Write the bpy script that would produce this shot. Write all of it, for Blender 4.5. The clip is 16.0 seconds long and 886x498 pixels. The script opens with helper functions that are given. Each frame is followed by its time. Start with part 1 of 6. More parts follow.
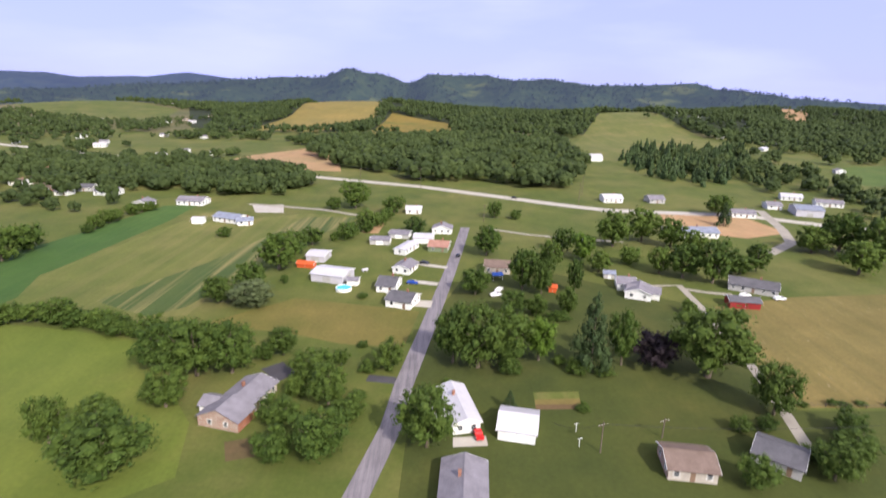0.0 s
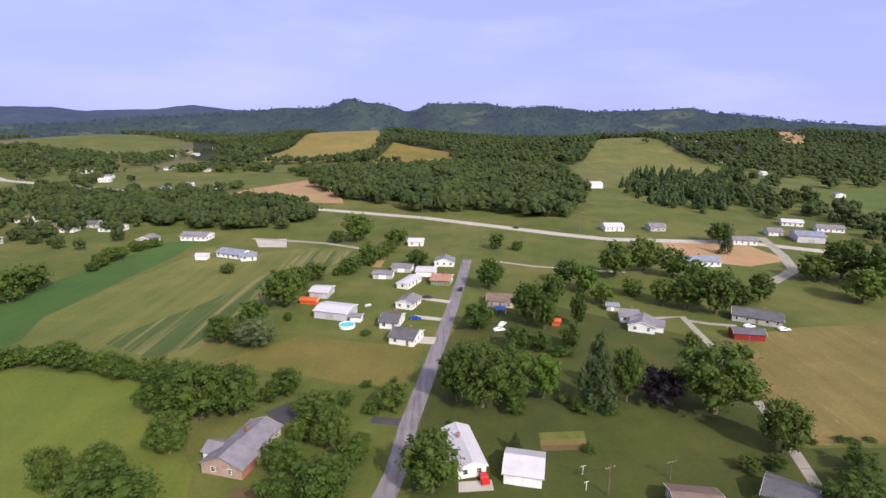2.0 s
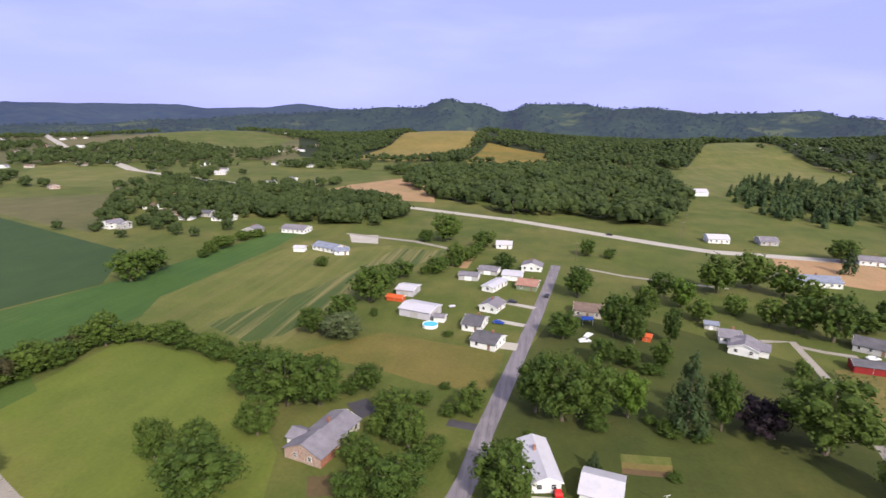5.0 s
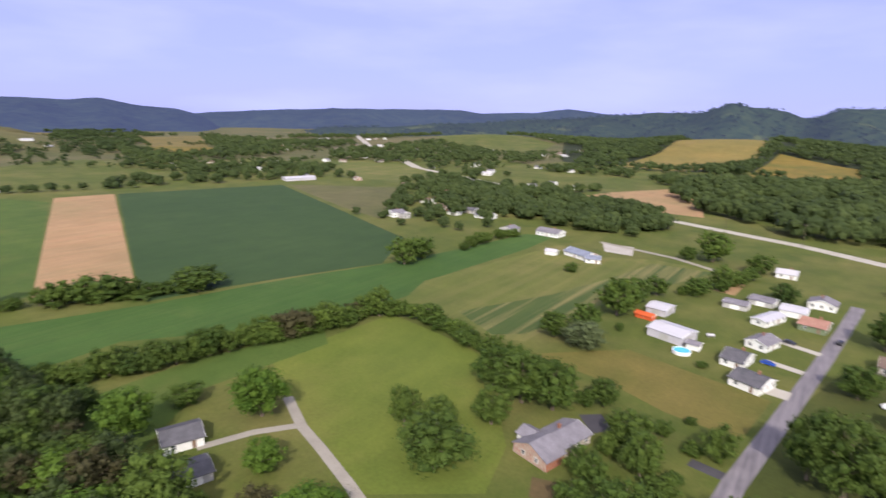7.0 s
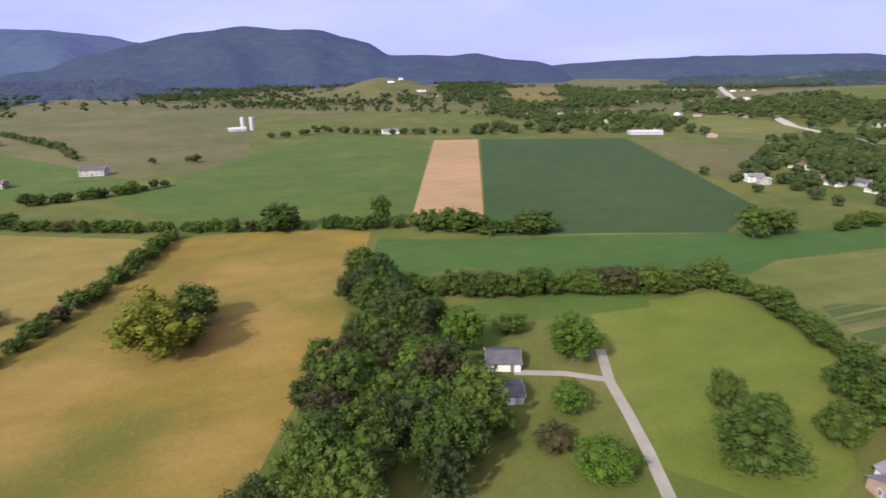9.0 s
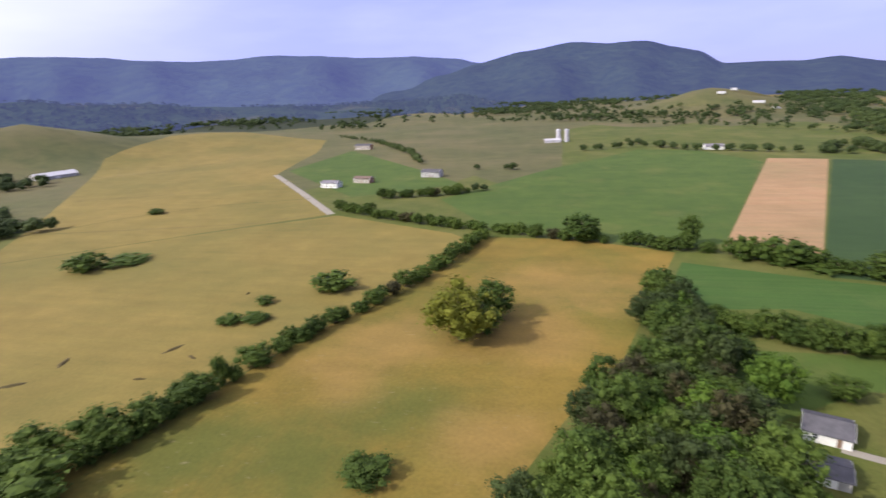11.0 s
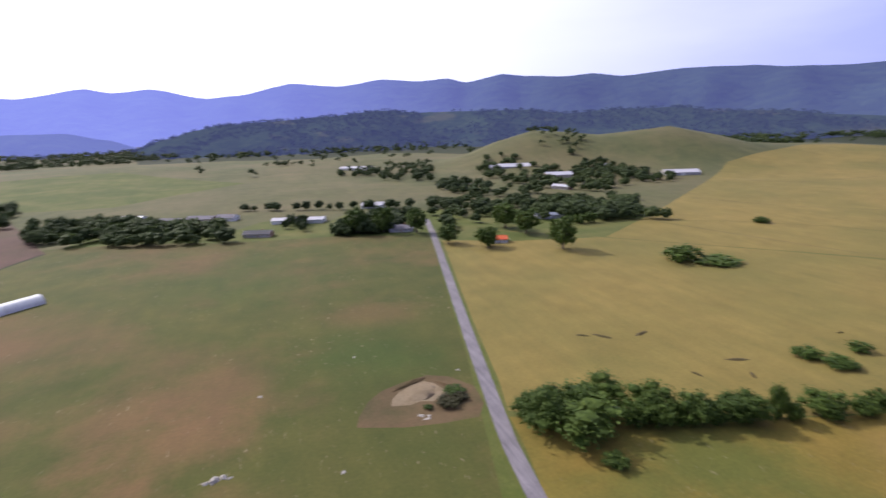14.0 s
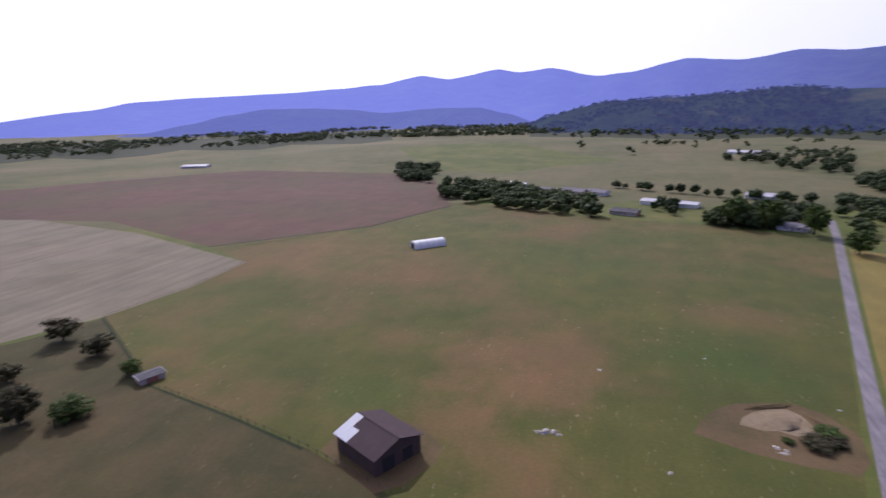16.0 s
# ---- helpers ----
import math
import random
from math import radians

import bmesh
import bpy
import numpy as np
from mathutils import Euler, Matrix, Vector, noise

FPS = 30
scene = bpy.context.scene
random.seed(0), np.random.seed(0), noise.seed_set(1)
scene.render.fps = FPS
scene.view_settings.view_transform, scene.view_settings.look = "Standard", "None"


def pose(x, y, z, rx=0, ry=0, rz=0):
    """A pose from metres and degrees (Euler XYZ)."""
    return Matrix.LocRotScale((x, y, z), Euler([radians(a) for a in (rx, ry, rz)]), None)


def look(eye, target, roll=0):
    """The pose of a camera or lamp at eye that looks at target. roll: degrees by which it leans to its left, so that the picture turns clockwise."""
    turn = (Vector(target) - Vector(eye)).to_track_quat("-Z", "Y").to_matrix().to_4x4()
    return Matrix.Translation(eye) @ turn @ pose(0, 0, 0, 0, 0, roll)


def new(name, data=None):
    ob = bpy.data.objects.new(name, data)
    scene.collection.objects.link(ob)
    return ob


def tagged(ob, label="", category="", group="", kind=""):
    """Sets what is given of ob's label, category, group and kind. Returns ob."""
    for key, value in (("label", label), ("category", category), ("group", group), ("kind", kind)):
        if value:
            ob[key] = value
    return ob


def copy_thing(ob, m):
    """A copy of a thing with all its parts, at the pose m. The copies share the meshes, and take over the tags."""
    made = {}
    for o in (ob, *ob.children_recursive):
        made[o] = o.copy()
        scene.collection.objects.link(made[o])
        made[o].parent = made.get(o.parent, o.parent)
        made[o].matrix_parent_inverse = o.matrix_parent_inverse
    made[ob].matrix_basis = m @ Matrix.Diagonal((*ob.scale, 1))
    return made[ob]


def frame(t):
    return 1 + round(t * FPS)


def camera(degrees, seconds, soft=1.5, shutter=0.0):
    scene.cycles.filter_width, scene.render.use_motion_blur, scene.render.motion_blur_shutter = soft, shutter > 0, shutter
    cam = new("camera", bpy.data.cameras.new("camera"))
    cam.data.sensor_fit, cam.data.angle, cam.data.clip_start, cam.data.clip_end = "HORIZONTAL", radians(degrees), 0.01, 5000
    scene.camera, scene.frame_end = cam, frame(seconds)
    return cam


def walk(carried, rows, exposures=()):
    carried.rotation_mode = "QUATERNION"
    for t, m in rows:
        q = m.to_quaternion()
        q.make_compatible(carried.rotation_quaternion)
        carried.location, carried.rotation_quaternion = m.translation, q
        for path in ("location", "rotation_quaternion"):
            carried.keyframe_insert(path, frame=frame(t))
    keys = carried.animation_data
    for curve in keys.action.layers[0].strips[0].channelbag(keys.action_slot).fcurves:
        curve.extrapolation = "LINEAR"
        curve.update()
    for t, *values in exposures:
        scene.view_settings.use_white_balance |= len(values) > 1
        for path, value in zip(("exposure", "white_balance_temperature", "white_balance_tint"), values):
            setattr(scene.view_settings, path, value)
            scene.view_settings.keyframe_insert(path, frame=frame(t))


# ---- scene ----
cam = camera(77.9, 16.0, shutter=0.4)
walk(cam, [
    (0.0, pose(0.00, 0.00, 76.00, 73.49, -1.17, -0.15)),
    (0.5, pose(0.00, 0.00, 77.33, 78.36, -1.99, -0.12)),
    (1.0, pose(0.00, 0.00, 78.67, 76.94, -2.50, 0.33)),
    (1.5, pose(0.00, 0.00, 80.00, 76.49, -1.66, 0.38)),
    (2.0, pose(0.00, 0.00, 80.00, 76.16, -0.27, -0.13)),
    (2.5, pose(0.00, 0.00, 80.00, 75.62, -0.21, -0.38)),
    (3.0, pose(0.00, 0.00, 80.00, 75.90, -1.26, -0.03)),
    (5.5, pose(1.30, 1.90, 80.90, 76.32, -0.60, 13.80)),
    (6.0, pose(1.30, 1.90, 80.90, 76.33, -0.73, 19.26)),
    (6.5, pose(1.30, 1.90, 80.90, 74.55, -0.69, 27.50)),
    (7.0, pose(1.30, 1.90, 80.90, 76.17, -1.03, 36.34)),
    (7.5, pose(1.30, 1.90, 80.90, 75.99, -0.96, 48.08)),
    (8.0, pose(1.30, 1.90, 80.90, 73.48, -0.22, 57.43)),
    (10.5, pose(1.30, 1.90, 80.90, 72.60, 1.50, 92.05)),
    (11.0, pose(1.30, 1.90, 80.90, 73.28, 2.48, 102.05)),
    (11.5, pose(1.30, 1.90, 80.90, 73.18, 1.77, 111.20)),
    (12.0, pose(1.30, 1.90, 80.90, 72.65, 1.09, 120.20)),
    (12.5, pose(1.30, 1.90, 80.90, 73.69, 1.47, 131.26)),
    (13.0, pose(1.30, 1.90, 80.90, 75.98, 2.17, 139.76)),
    (13.5, pose(1.30, 1.90, 80.90, 76.25, 1.48, 150.02)),
    (14.0, pose(1.30, 1.90, 80.90, 76.41, 2.05, 160.90)),
    (14.5, pose(1.30, 1.90, 80.90, 75.96, 1.56, 173.28)),
    (15.0, pose(1.30, 1.90, 80.90, 75.84, 1.68, 181.88)),
    (15.5, pose(1.30, 1.90, 80.90, 76.05, 1.37, 189.73)),
    (16.0, pose(1.30, 1.90, 80.90, 75.36, 1.56, 198.67)),
], [(0.0, 0.25, 6350, 14), (0.5, 0.03, 6400, 15), (3.0, -0.02, 6400, 15), (8.0, 0.05, 6350, 14), (10.5, 0.08, 6350, 14), (12.5, -0.04, 6200, 15), (14.5, -0.28, 6000, 18), (16.0, -0.55, 5800, 24)])

# world, sun, exposure
SUN_AZ, SUN_EL = 213.0, 37.0          # degrees, counter-clockwise from +y; above the horizon
sun_dir = Vector((-math.sin(radians(SUN_AZ)) * math.cos(radians(SUN_EL)), math.cos(radians(SUN_AZ)) * math.cos(radians(SUN_EL)), math.sin(radians(SUN_EL))))
sun = new("sun", bpy.data.lights.new("sun", "SUN"))
sun.data.energy, sun.data.angle, sun.data.color = 5.0, radians(0.6), (1.0, 0.92, 0.79)
sun.matrix_basis = look(sun_dir * 300, (0, 0, 0))

world = bpy.data.worlds.new("sky")
scene.world = world
world.use_nodes = True
wn, wl = world.node_tree.nodes, world.node_tree.links
wn.clear()
w_out, w_bg, w_sky = wn.new("ShaderNodeOutputWorld"), wn.new("ShaderNodeBackground"), wn.new("ShaderNodeTexSky")
w_sky.sky_type, w_sky.sun_disc = "NISHITA", False
w_sky.sun_elevation, w_sky.sun_rotation = radians(SUN_EL), radians(-SUN_AZ)
w_sky.air_density, w_sky.dust_density, w_sky.ozone_density, w_sky.altitude = 1.0, 0.6, 3.0, 300
w_co, w_map, w_no, w_ramp, w_mix = (wn.new("ShaderNodeTexCoord"), wn.new("ShaderNodeMapping"), wn.new("ShaderNodeTexNoise"),
                                    wn.new("ShaderNodeValToRGB"), wn.new("ShaderNodeMixRGB"))
w_map.inputs["Scale"].default_value = (1.6, 1.6, 7.0)
w_no.inputs["Scale"].default_value, w_no.inputs["Detail"].default_value = 1.7, 6
w_ramp.color_ramp.elements[0].position, w_ramp.color_ramp.elements[1].position = 0.44, 0.72
w_ramp.color_ramp.elements[0].color, w_ramp.color_ramp.elements[1].color = (0.7, 0.7, 0.7, 1), (1, 1, 1, 1)
w_mix.inputs["Color2"].default_value = (11.2, 12.2, 25.2, 1)
wl.new(w_co.outputs["Generated"], w_map.inputs["Vector"])
wl.new(w_map.outputs["Vector"], w_no.inputs["Vector"])
wl.new(w_no.outputs["Fac"], w_ramp.inputs["Fac"])
# the pale haze lies low; overhead the sky is clear and deeper blue
w_sep, w_low, w_fac = wn.new("ShaderNodeSeparateXYZ"), wn.new("ShaderNodeMapRange"), wn.new("ShaderNodeMath")
w_low.interpolation_type, w_fac.operation = "SMOOTHSTEP", "MULTIPLY"
for k, v in (("From Min", 0.2), ("From Max", 0.75), ("To Min", 1.0), ("To Max", 0.0)):
    w_low.inputs[k].default_value = v
wl.new(w_co.outputs["Generated"], w_sep.inputs[0])
wl.new(w_sep.outputs["Z"], w_low.inputs["Value"])
wl.new(w_ramp.outputs["Color"], w_fac.inputs[0])
wl.new(w_low.outputs["Result"], w_fac.inputs[1])
wl.new(w_fac.outputs[0], w_mix.inputs["Fac"])
wl.new(w_sky.outputs["Color"], w_mix.inputs["Color1"])
# the bright veil of the hazy air round the sun
w_dot, w_glow, w_veil = wn.new("ShaderNodeVectorMath"), wn.new("ShaderNodeMapRange"), wn.new("ShaderNodeMixRGB")
w_dot.operation, w_glow.interpolation_type = "DOT_PRODUCT", "SMOOTHSTEP"
w_dot.inputs[1].default_value = sun_dir
w_glow.inputs["From Min"].default_value, w_glow.inputs["From Max"].default_value = -0.1, 0.95
w_veil.inputs["Color2"].default_value = (30, 30, 33, 1)
wl.new(w_co.outputs["Generated"], w_dot.inputs[0])
wl.new(w_dot.outputs["Value"], w_glow.inputs["Value"])
wl.new(w_glow.outputs["Result"], w_veil.inputs["Fac"])
wl.new(w_mix.outputs["Color"], w_veil.inputs["Color1"])
wl.new(w_veil.outputs["Color"], w_bg.inputs["Color"])
w_bg.inputs["Strength"].default_value = 0.055
wl.new(w_bg.outputs["Background"], w_out.inputs["Surface"])


# ---- materials ----
def shader(name, rough=0.9, metal=0.0):
    m = bpy.data.materials.new(name)
    m.use_nodes = True
    b = m.node_tree.nodes["Principled BSDF"]
    b.inputs["Roughness"].default_value, b.inputs["Metallic"].default_value = rough, metal
    b.inputs["Specular IOR Level"].default_value = 0.25
    return m, m.node_tree.nodes, m.node_tree.links, b


def noise_at(n, l, scale, detail=4.0, stretch=(1, 1, 1), turn=0.0, rough=0.6):
    co, mp, no = n.new("ShaderNodeNewGeometry"), n.new("ShaderNodeMapping"), n.new("ShaderNodeTexNoise")
    mp.inputs["Scale"].default_value = stretch
    mp.inputs["Rotation"].default_value = (0, 0, radians(turn))
    no.inputs["Scale"].default_value, no.inputs["Detail"].default_value, no.inputs["Roughness"].default_value = scale, detail, rough
    l.new(co.outputs["Position"], mp.inputs["Vector"])
    l.new(mp.outputs["Vector"], no.inputs["Vector"])
    return no.outputs["Fac"]


def ramp(n, l, fac, stops):
    r = n.new("ShaderNodeValToRGB")
    e = r.color_ramp.elements
    while len(e) < len(stops):
        e.new(0.5)
    for k, (p, c) in zip(e, stops):
        k.position, k.color = p, (*c, 1)
    l.new(fac, r.inputs["Fac"])
    return r.outputs["Color"]


def blend(n, l, a, b, fac, kind="MIX"):
    x = n.new("ShaderNodeMixRGB")
    x.blend_type = kind
    for s, v in (("Color1", a), ("Color2", b), ("Fac", fac)):
        if isinstance(v, (int, float)):
            x.inputs[s].default_value = v
        elif isinstance(v, tuple):
            x.inputs[s].default_value = (*v, 1)
        else:
            l.new(v, x.inputs[s])
    return x.outputs["Color"]


def bump(n, l, b, fac, strength, dist):
    x = n.new("ShaderNodeBump")
    x.inputs["Strength"].default_value, x.inputs["Distance"].default_value = strength, dist
    l.new(fac, x.inputs["Height"])
    l.new(x.outputs["Normal"], b.inputs["Normal"])


def grass(name, low, high, patch, patch_at=0.62, patch_size=0.02, rows=None, row_size=2.2, row_mix=0.3, flecks=0.0, stains=()):
    """A field: low and high vary at a few metres, patch shows as large stains; rows: the heading of crop rows in degrees."""
    m, n, l, b = shader(name, 0.95)
    fine = noise_at(n, l, 0.9, 5)
    wide = noise_at(n, l, 0.05, 5)
    big = noise_at(n, l, patch_size, 6, rough=0.65)
    c = ramp(n, l, wide, [(0.3, low), (0.7, high)])
    c = blend(n, l, c, patch, ramp(n, l, big, [(patch_at - 0.1, (0, 0, 0)), (patch_at + 0.12, (0.85, 0.85, 0.85))]))
    if rows is not None:
        lines = noise_at(n, l, 1.0 / row_size, 2, (1, 0.02, 1), rows)
        c = blend(n, l, c, patch, ramp(n, l, lines, [(0.45, (0, 0, 0)), (0.62, (row_mix, row_mix, row_mix))]))
    if stains:
        edge = noise_at(n, l, 0.035, 6, rough=0.7)
        for x, y, size, tint, amount in stains:
            geo, far, off, mask = n.new("ShaderNodeNewGeometry"), n.new("ShaderNodeVectorMath"), n.new("ShaderNodeMath"), n.new("ShaderNodeMapRange")
            far.operation, off.operation, mask.interpolation_type = "DISTANCE", "MULTIPLY_ADD", "SMOOTHSTEP"
            far.inputs[1].default_value = (x, y, land(x, y))
            off.inputs[1].default_value = size * 2.4
            for k, v in zip(("From Min", "From Max", "To Min", "To Max"), (size * 1.25, size * 2.35, amount, 0.0)):
                mask.inputs[k].default_value = v
            l.new(geo.outputs["Position"], far.inputs[0])
            l.new(edge, off.inputs[0])
            l.new(far.outputs["Value"], off.inputs[2])
            l.new(off.outputs[0], mask.inputs["Value"])
            c = blend(n, l, c, tint, mask.outputs["Result"])
    c = blend(n, l, c, ramp(n, l, fine, [(0.3, (0.84, 0.84, 0.84)), (0.7, (1.1, 1.1, 1.08))]), 0.8, "MULTIPLY")
    drift = noise_at(n, l, 0.008, 4, rough=0.6)
    c = blend(n, l, c, ramp(n, l, drift, [(0.32, (0.82, 0.88, 0.82)), (0.68, (1.16, 1.1, 1.08))]), 0.8, "MULTIPLY")
    streak = noise_at(n, l, 0.11, 5, (1, 0.3, 1), 35 if rows is None else rows, 0.7)
    c = blend(n, l, c, ramp(n, l, streak, [(0.3, (0.84, 0.86, 0.84)), (0.7, (1.12, 1.1, 1.06))]), 0.75, "MULTIPLY")
    if flecks:
        thin = noise_at(n, l, 0.7, 4, (1, 0.35, 1), -25)
        spots = noise_at(n, l, 0.03, 3)
        f = blend(n, l, ramp(n, l, thin, [(0.62, (0, 0, 0)), (0.72, (flecks, flecks, flecks))]), ramp(n, l, spots, [(0.42, (0, 0, 0)), (0.6, (1, 1, 1))]), 1.0, "MULTIPLY")
        c = blend(n, l, c, (0.36, 0.29, 0.2), f)
    c = blend(n, l, c, (0.78, 0.76, 0.76), 1.0, "MULTIPLY")
    l.new(c, b.inputs["Base Color"])
    bump(n, l, b, fine, 0.4, 0.2)
    return m


# ---- the lie of the land ----
KNOLLS = [(-627, -727, 52, 115), (-445, -830, 52, 110), (-853, -640, 19, 147), (-1400, 340, 48, 130), (-200, 1533, 35, 280), (440, 1200, 32, 253), (-933, 1533, 21, 267), (1067, 1667, 35, 347), (333, -1067, 13, 267)]


def land(x, y):
    r = math.hypot(x, y)
    z = 0.0
    for kx, ky, kh, kw in KNOLLS:
        q = ((x - kx) ** 2 + (y - ky) ** 2) / (kw * kw)
        if q < 9:
            z += kh * math.exp(-q)
    if r > 250:
        z += min(1.0, (r - 250) / 600) * 3.0 * noise.noise((x * 0.004, y * 0.004, 3.1))
    if r > 1500:
        z -= (r - 1500) * 0.004
    return z


RUST, LUSH, OCHRE, OLIVE = (0.21, 0.12, 0.06), (0.062, 0.1, 0.018), (0.34, 0.215, 0.07), (0.115, 0.125, 0.025)
MEADOW_STAINS = [(78, -168, 16, RUST, 0.4), (46, -160, 25, RUST, 0.6), (19, -166, 21, RUST, 0.6), (30, -144, 25, RUST, 0.7), (39, -121, 14, RUST, 0.55), (17, -108, 16, RUST, 0.6), (-40, -221, 25, RUST, 0.45),
                 (182, -270, 54, RUST, 0.5), (98, -247, 46, RUST, 0.3), (-27, -178, 32, LUSH, 0.7), (73, -125, 16, LUSH, 0.6), (2, -300, 61, LUSH, 0.5)]
HAY_STAINS = [(-97, -63, 35, OLIVE, 0.9), (-92, -86, 26, OLIVE, 0.9), (-119, -36, 29, OLIVE, 0.9), (-74, -86, 19, OLIVE, 0.9), (-155, -56, 32, OCHRE, 0.7), (-109, -14, 21, OCHRE, 0.7), (-213, 5, 39, OCHRE, 0.6),
              (-168, -4, 28, OCHRE, 0.6), (-126, -57, 14, OCHRE, 0.5)]
MAT = {
    "lawn": grass("lawn_grass", (0.074, 0.104, 0.018), (0.112, 0.134, 0.027), (0.165, 0.158, 0.05), 0.55),
    "farpasture": grass("far_pasture_grass", (0.085, 0.098, 0.038), (0.128, 0.13, 0.052), (0.175, 0.148, 0.075), 0.52, 0.006),
    # undergrowth kept very dark, so gaps between far trees look shaded
    "under": grass("undergrowth_gap_shade", (0.02, 0.03, 0.011), (0.032, 0.044, 0.016), (0.045, 0.055, 0.02), 0.6),
    "rough": grass("rough_grass", (0.05, 0.052, 0.018), (0.078, 0.07, 0.026), (0.12, 0.085, 0.04), 0.55, flecks=0.3),
    "trodden": grass("trodden_earth", (0.13, 0.085, 0.045), (0.18, 0.12, 0.065), (0.1, 0.085, 0.035), 0.52, 0.06),
    "yard": grass("yard_grass", (0.046, 0.064, 0.013), (0.072, 0.088, 0.018), (0.1, 0.1, 0.025), 0.6),
    "soy": grass("bean_leaves", (0.034, 0.07, 0.022), (0.044, 0.086, 0.027), (0.06, 0.1, 0.035), 0.7, rows=20, row_size=1.2, row_mix=0.2),
    "green": grass("green_crop", (0.062, 0.112, 0.02), (0.09, 0.14, 0.027), (0.14, 0.155, 0.042), 0.64),
    "crop": grass("young_crop", (0.044, 0.104, 0.02), (0.06, 0.124, 0.025), (0.11, 0.15, 0.04), 0.68, rows=20, row_size=2, row_mix=0.2),
    "mown": grass("mown_grass", (0.105, 0.132, 0.028), (0.14, 0.156, 0.038), (0.22, 0.19, 0.075), 0.6, rows=25, row_size=5, row_mix=0.35),
    "rows": grass("crop_rows", (0.055, 0.095, 0.025), (0.085, 0.115, 0.03), (0.27, 0.23, 0.1), 0.75, rows=22, row_size=3.5, row_mix=0.75),
    "pasture": grass("pasture_grass", (0.108, 0.148, 0.022), (0.142, 0.176, 0.03), (0.175, 0.178, 0.045), 0.6),
    "hay": grass("hay_grass", (0.19, 0.14, 0.027), (0.275, 0.192, 0.042), (0.12, 0.132, 0.023), 0.54, 0.012, flecks=0.35, stains=HAY_STAINS),
    "gold": grass("ripe_grain", (0.215, 0.168, 0.046), (0.275, 0.212, 0.062), (0.185, 0.165, 0.045), 0.56, 0.012, rows=30, row_size=4, row_mix=0.25),
    "tan": grass("dry_pasture", (0.17, 0.135, 0.044), (0.24, 0.186, 0.066), (0.12, 0.115, 0.032), 0.6, rows=8, row_size=5, row_mix=0.3, flecks=0.5),
    "drylawn": grass("dry_lawn_grass", (0.135, 0.125, 0.03), (0.19, 0.155, 0.045), (0.09, 0.11, 0.02), 0.58),
    "meadow": grass("meadow_grass", (0.074, 0.088, 0.018), (0.11, 0.109, 0.026), (0.19, 0.115, 0.055), 0.57, 0.011, flecks=0.6, stains=MEADOW_STAINS),
    "bare": grass("scraped_earth", (0.25, 0.185, 0.125), (0.34, 0.265, 0.185), (0.17, 0.125, 0.07), 0.6, 0.12),
    "dirt": grass("bare_soil", (0.38, 0.235, 0.13), (0.45, 0.29, 0.17), (0.33, 0.25, 0.13), 0.6, rows=62, row_size=3, row_mix=0.4),
    "fallow": grass("fallow_soil", (0.1, 0.058, 0.046), (0.14, 0.078, 0.06), (0.1, 0.085, 0.042), 0.55, 0.01),
    "pale": grass("pale_stubble", (0.2, 0.178, 0.135), (0.25, 0.22, 0.165), (0.16, 0.145, 0.1), 0.6, rows=75, row_size=6, row_mix=0.5),
}


def hard(name, low, high, crack=None, scale=0.6, rough=0.85, bump_d=0.02):
    m, n, l, b = shader(name, rough)
    wide, fine = noise_at(n, l, scale * 0.25, 5), noise_at(n, l, scale * 9, 4)
    c = ramp(n, l, wide, [(0.3, low), (0.7, high)])
    c = blend(n, l, c, ramp(n, l, fine, [(0.3, (0.75, 0.75, 0.75)), (0.7, (1.15, 1.15, 1.15))]), 0.8, "MULTIPLY")
    if crack:
        c = blend(n, l, c, crack, ramp(n, l, noise_at(n, l, scale, 8, rough=0.75), [(0.56, (0, 0, 0)), (0.66, (0.8, 0.8, 0.8))]))
    l.new(c, b.inputs["Base Color"])
    bump(n, l, b, fine, 0.4, bump_d)
    return m


MAT["asphalt"] = hard("worn_asphalt", (0.165, 0.15, 0.165), (0.225, 0.205, 0.222), (0.1, 0.09, 0.098))
wear = MAT["asphalt"].node_tree
wb = wear.nodes["Principled BSDF"]
old = wb.inputs["Base Color"].links[0].from_socket
lanes = noise_at(wear.nodes, wear.links, 0.9, 4, (1, 0.05, 1), 8, 0.7)
cracks = noise_at(wear.nodes, wear.links, 1.6, 9, (1, 1, 1), 0, 0.8)
c = blend(wear.nodes, wear.links, old, ramp(wear.nodes, wear.links, lanes, [(0.35, (0.7, 0.7, 0.72)), (0.65, (1.2, 1.18, 1.18))]), 0.9, "MULTIPLY")
c = blend(wear.nodes, wear.links, c, ramp(wear.nodes, wear.links, cracks, [(0.49, (1, 1, 1)), (0.5, (0.45, 0.43, 0.45)), (0.51, (1, 1, 1))]), 0.8, "MULTIPLY")
wear.links.new(c, wb.inputs["Base Color"])
MAT["tar"] = hard("dark_asphalt", (0.045, 0.042, 0.05), (0.07, 0.065, 0.075))
MAT["concrete"] = hard("pale_concrete", (0.34, 0.31, 0.27), (0.42, 0.39, 0.35))
MAT["gravel"] = hard("gravel", (0.24, 0.215, 0.185), (0.32, 0.29, 0.25), (0.13, 0.12, 0.06))


# fields and roads are cut out of one sheet, so that each meets its neighbours edge to edge
plots = []


def field(name, mat, pts):
    plots.append((name, mat, pts))


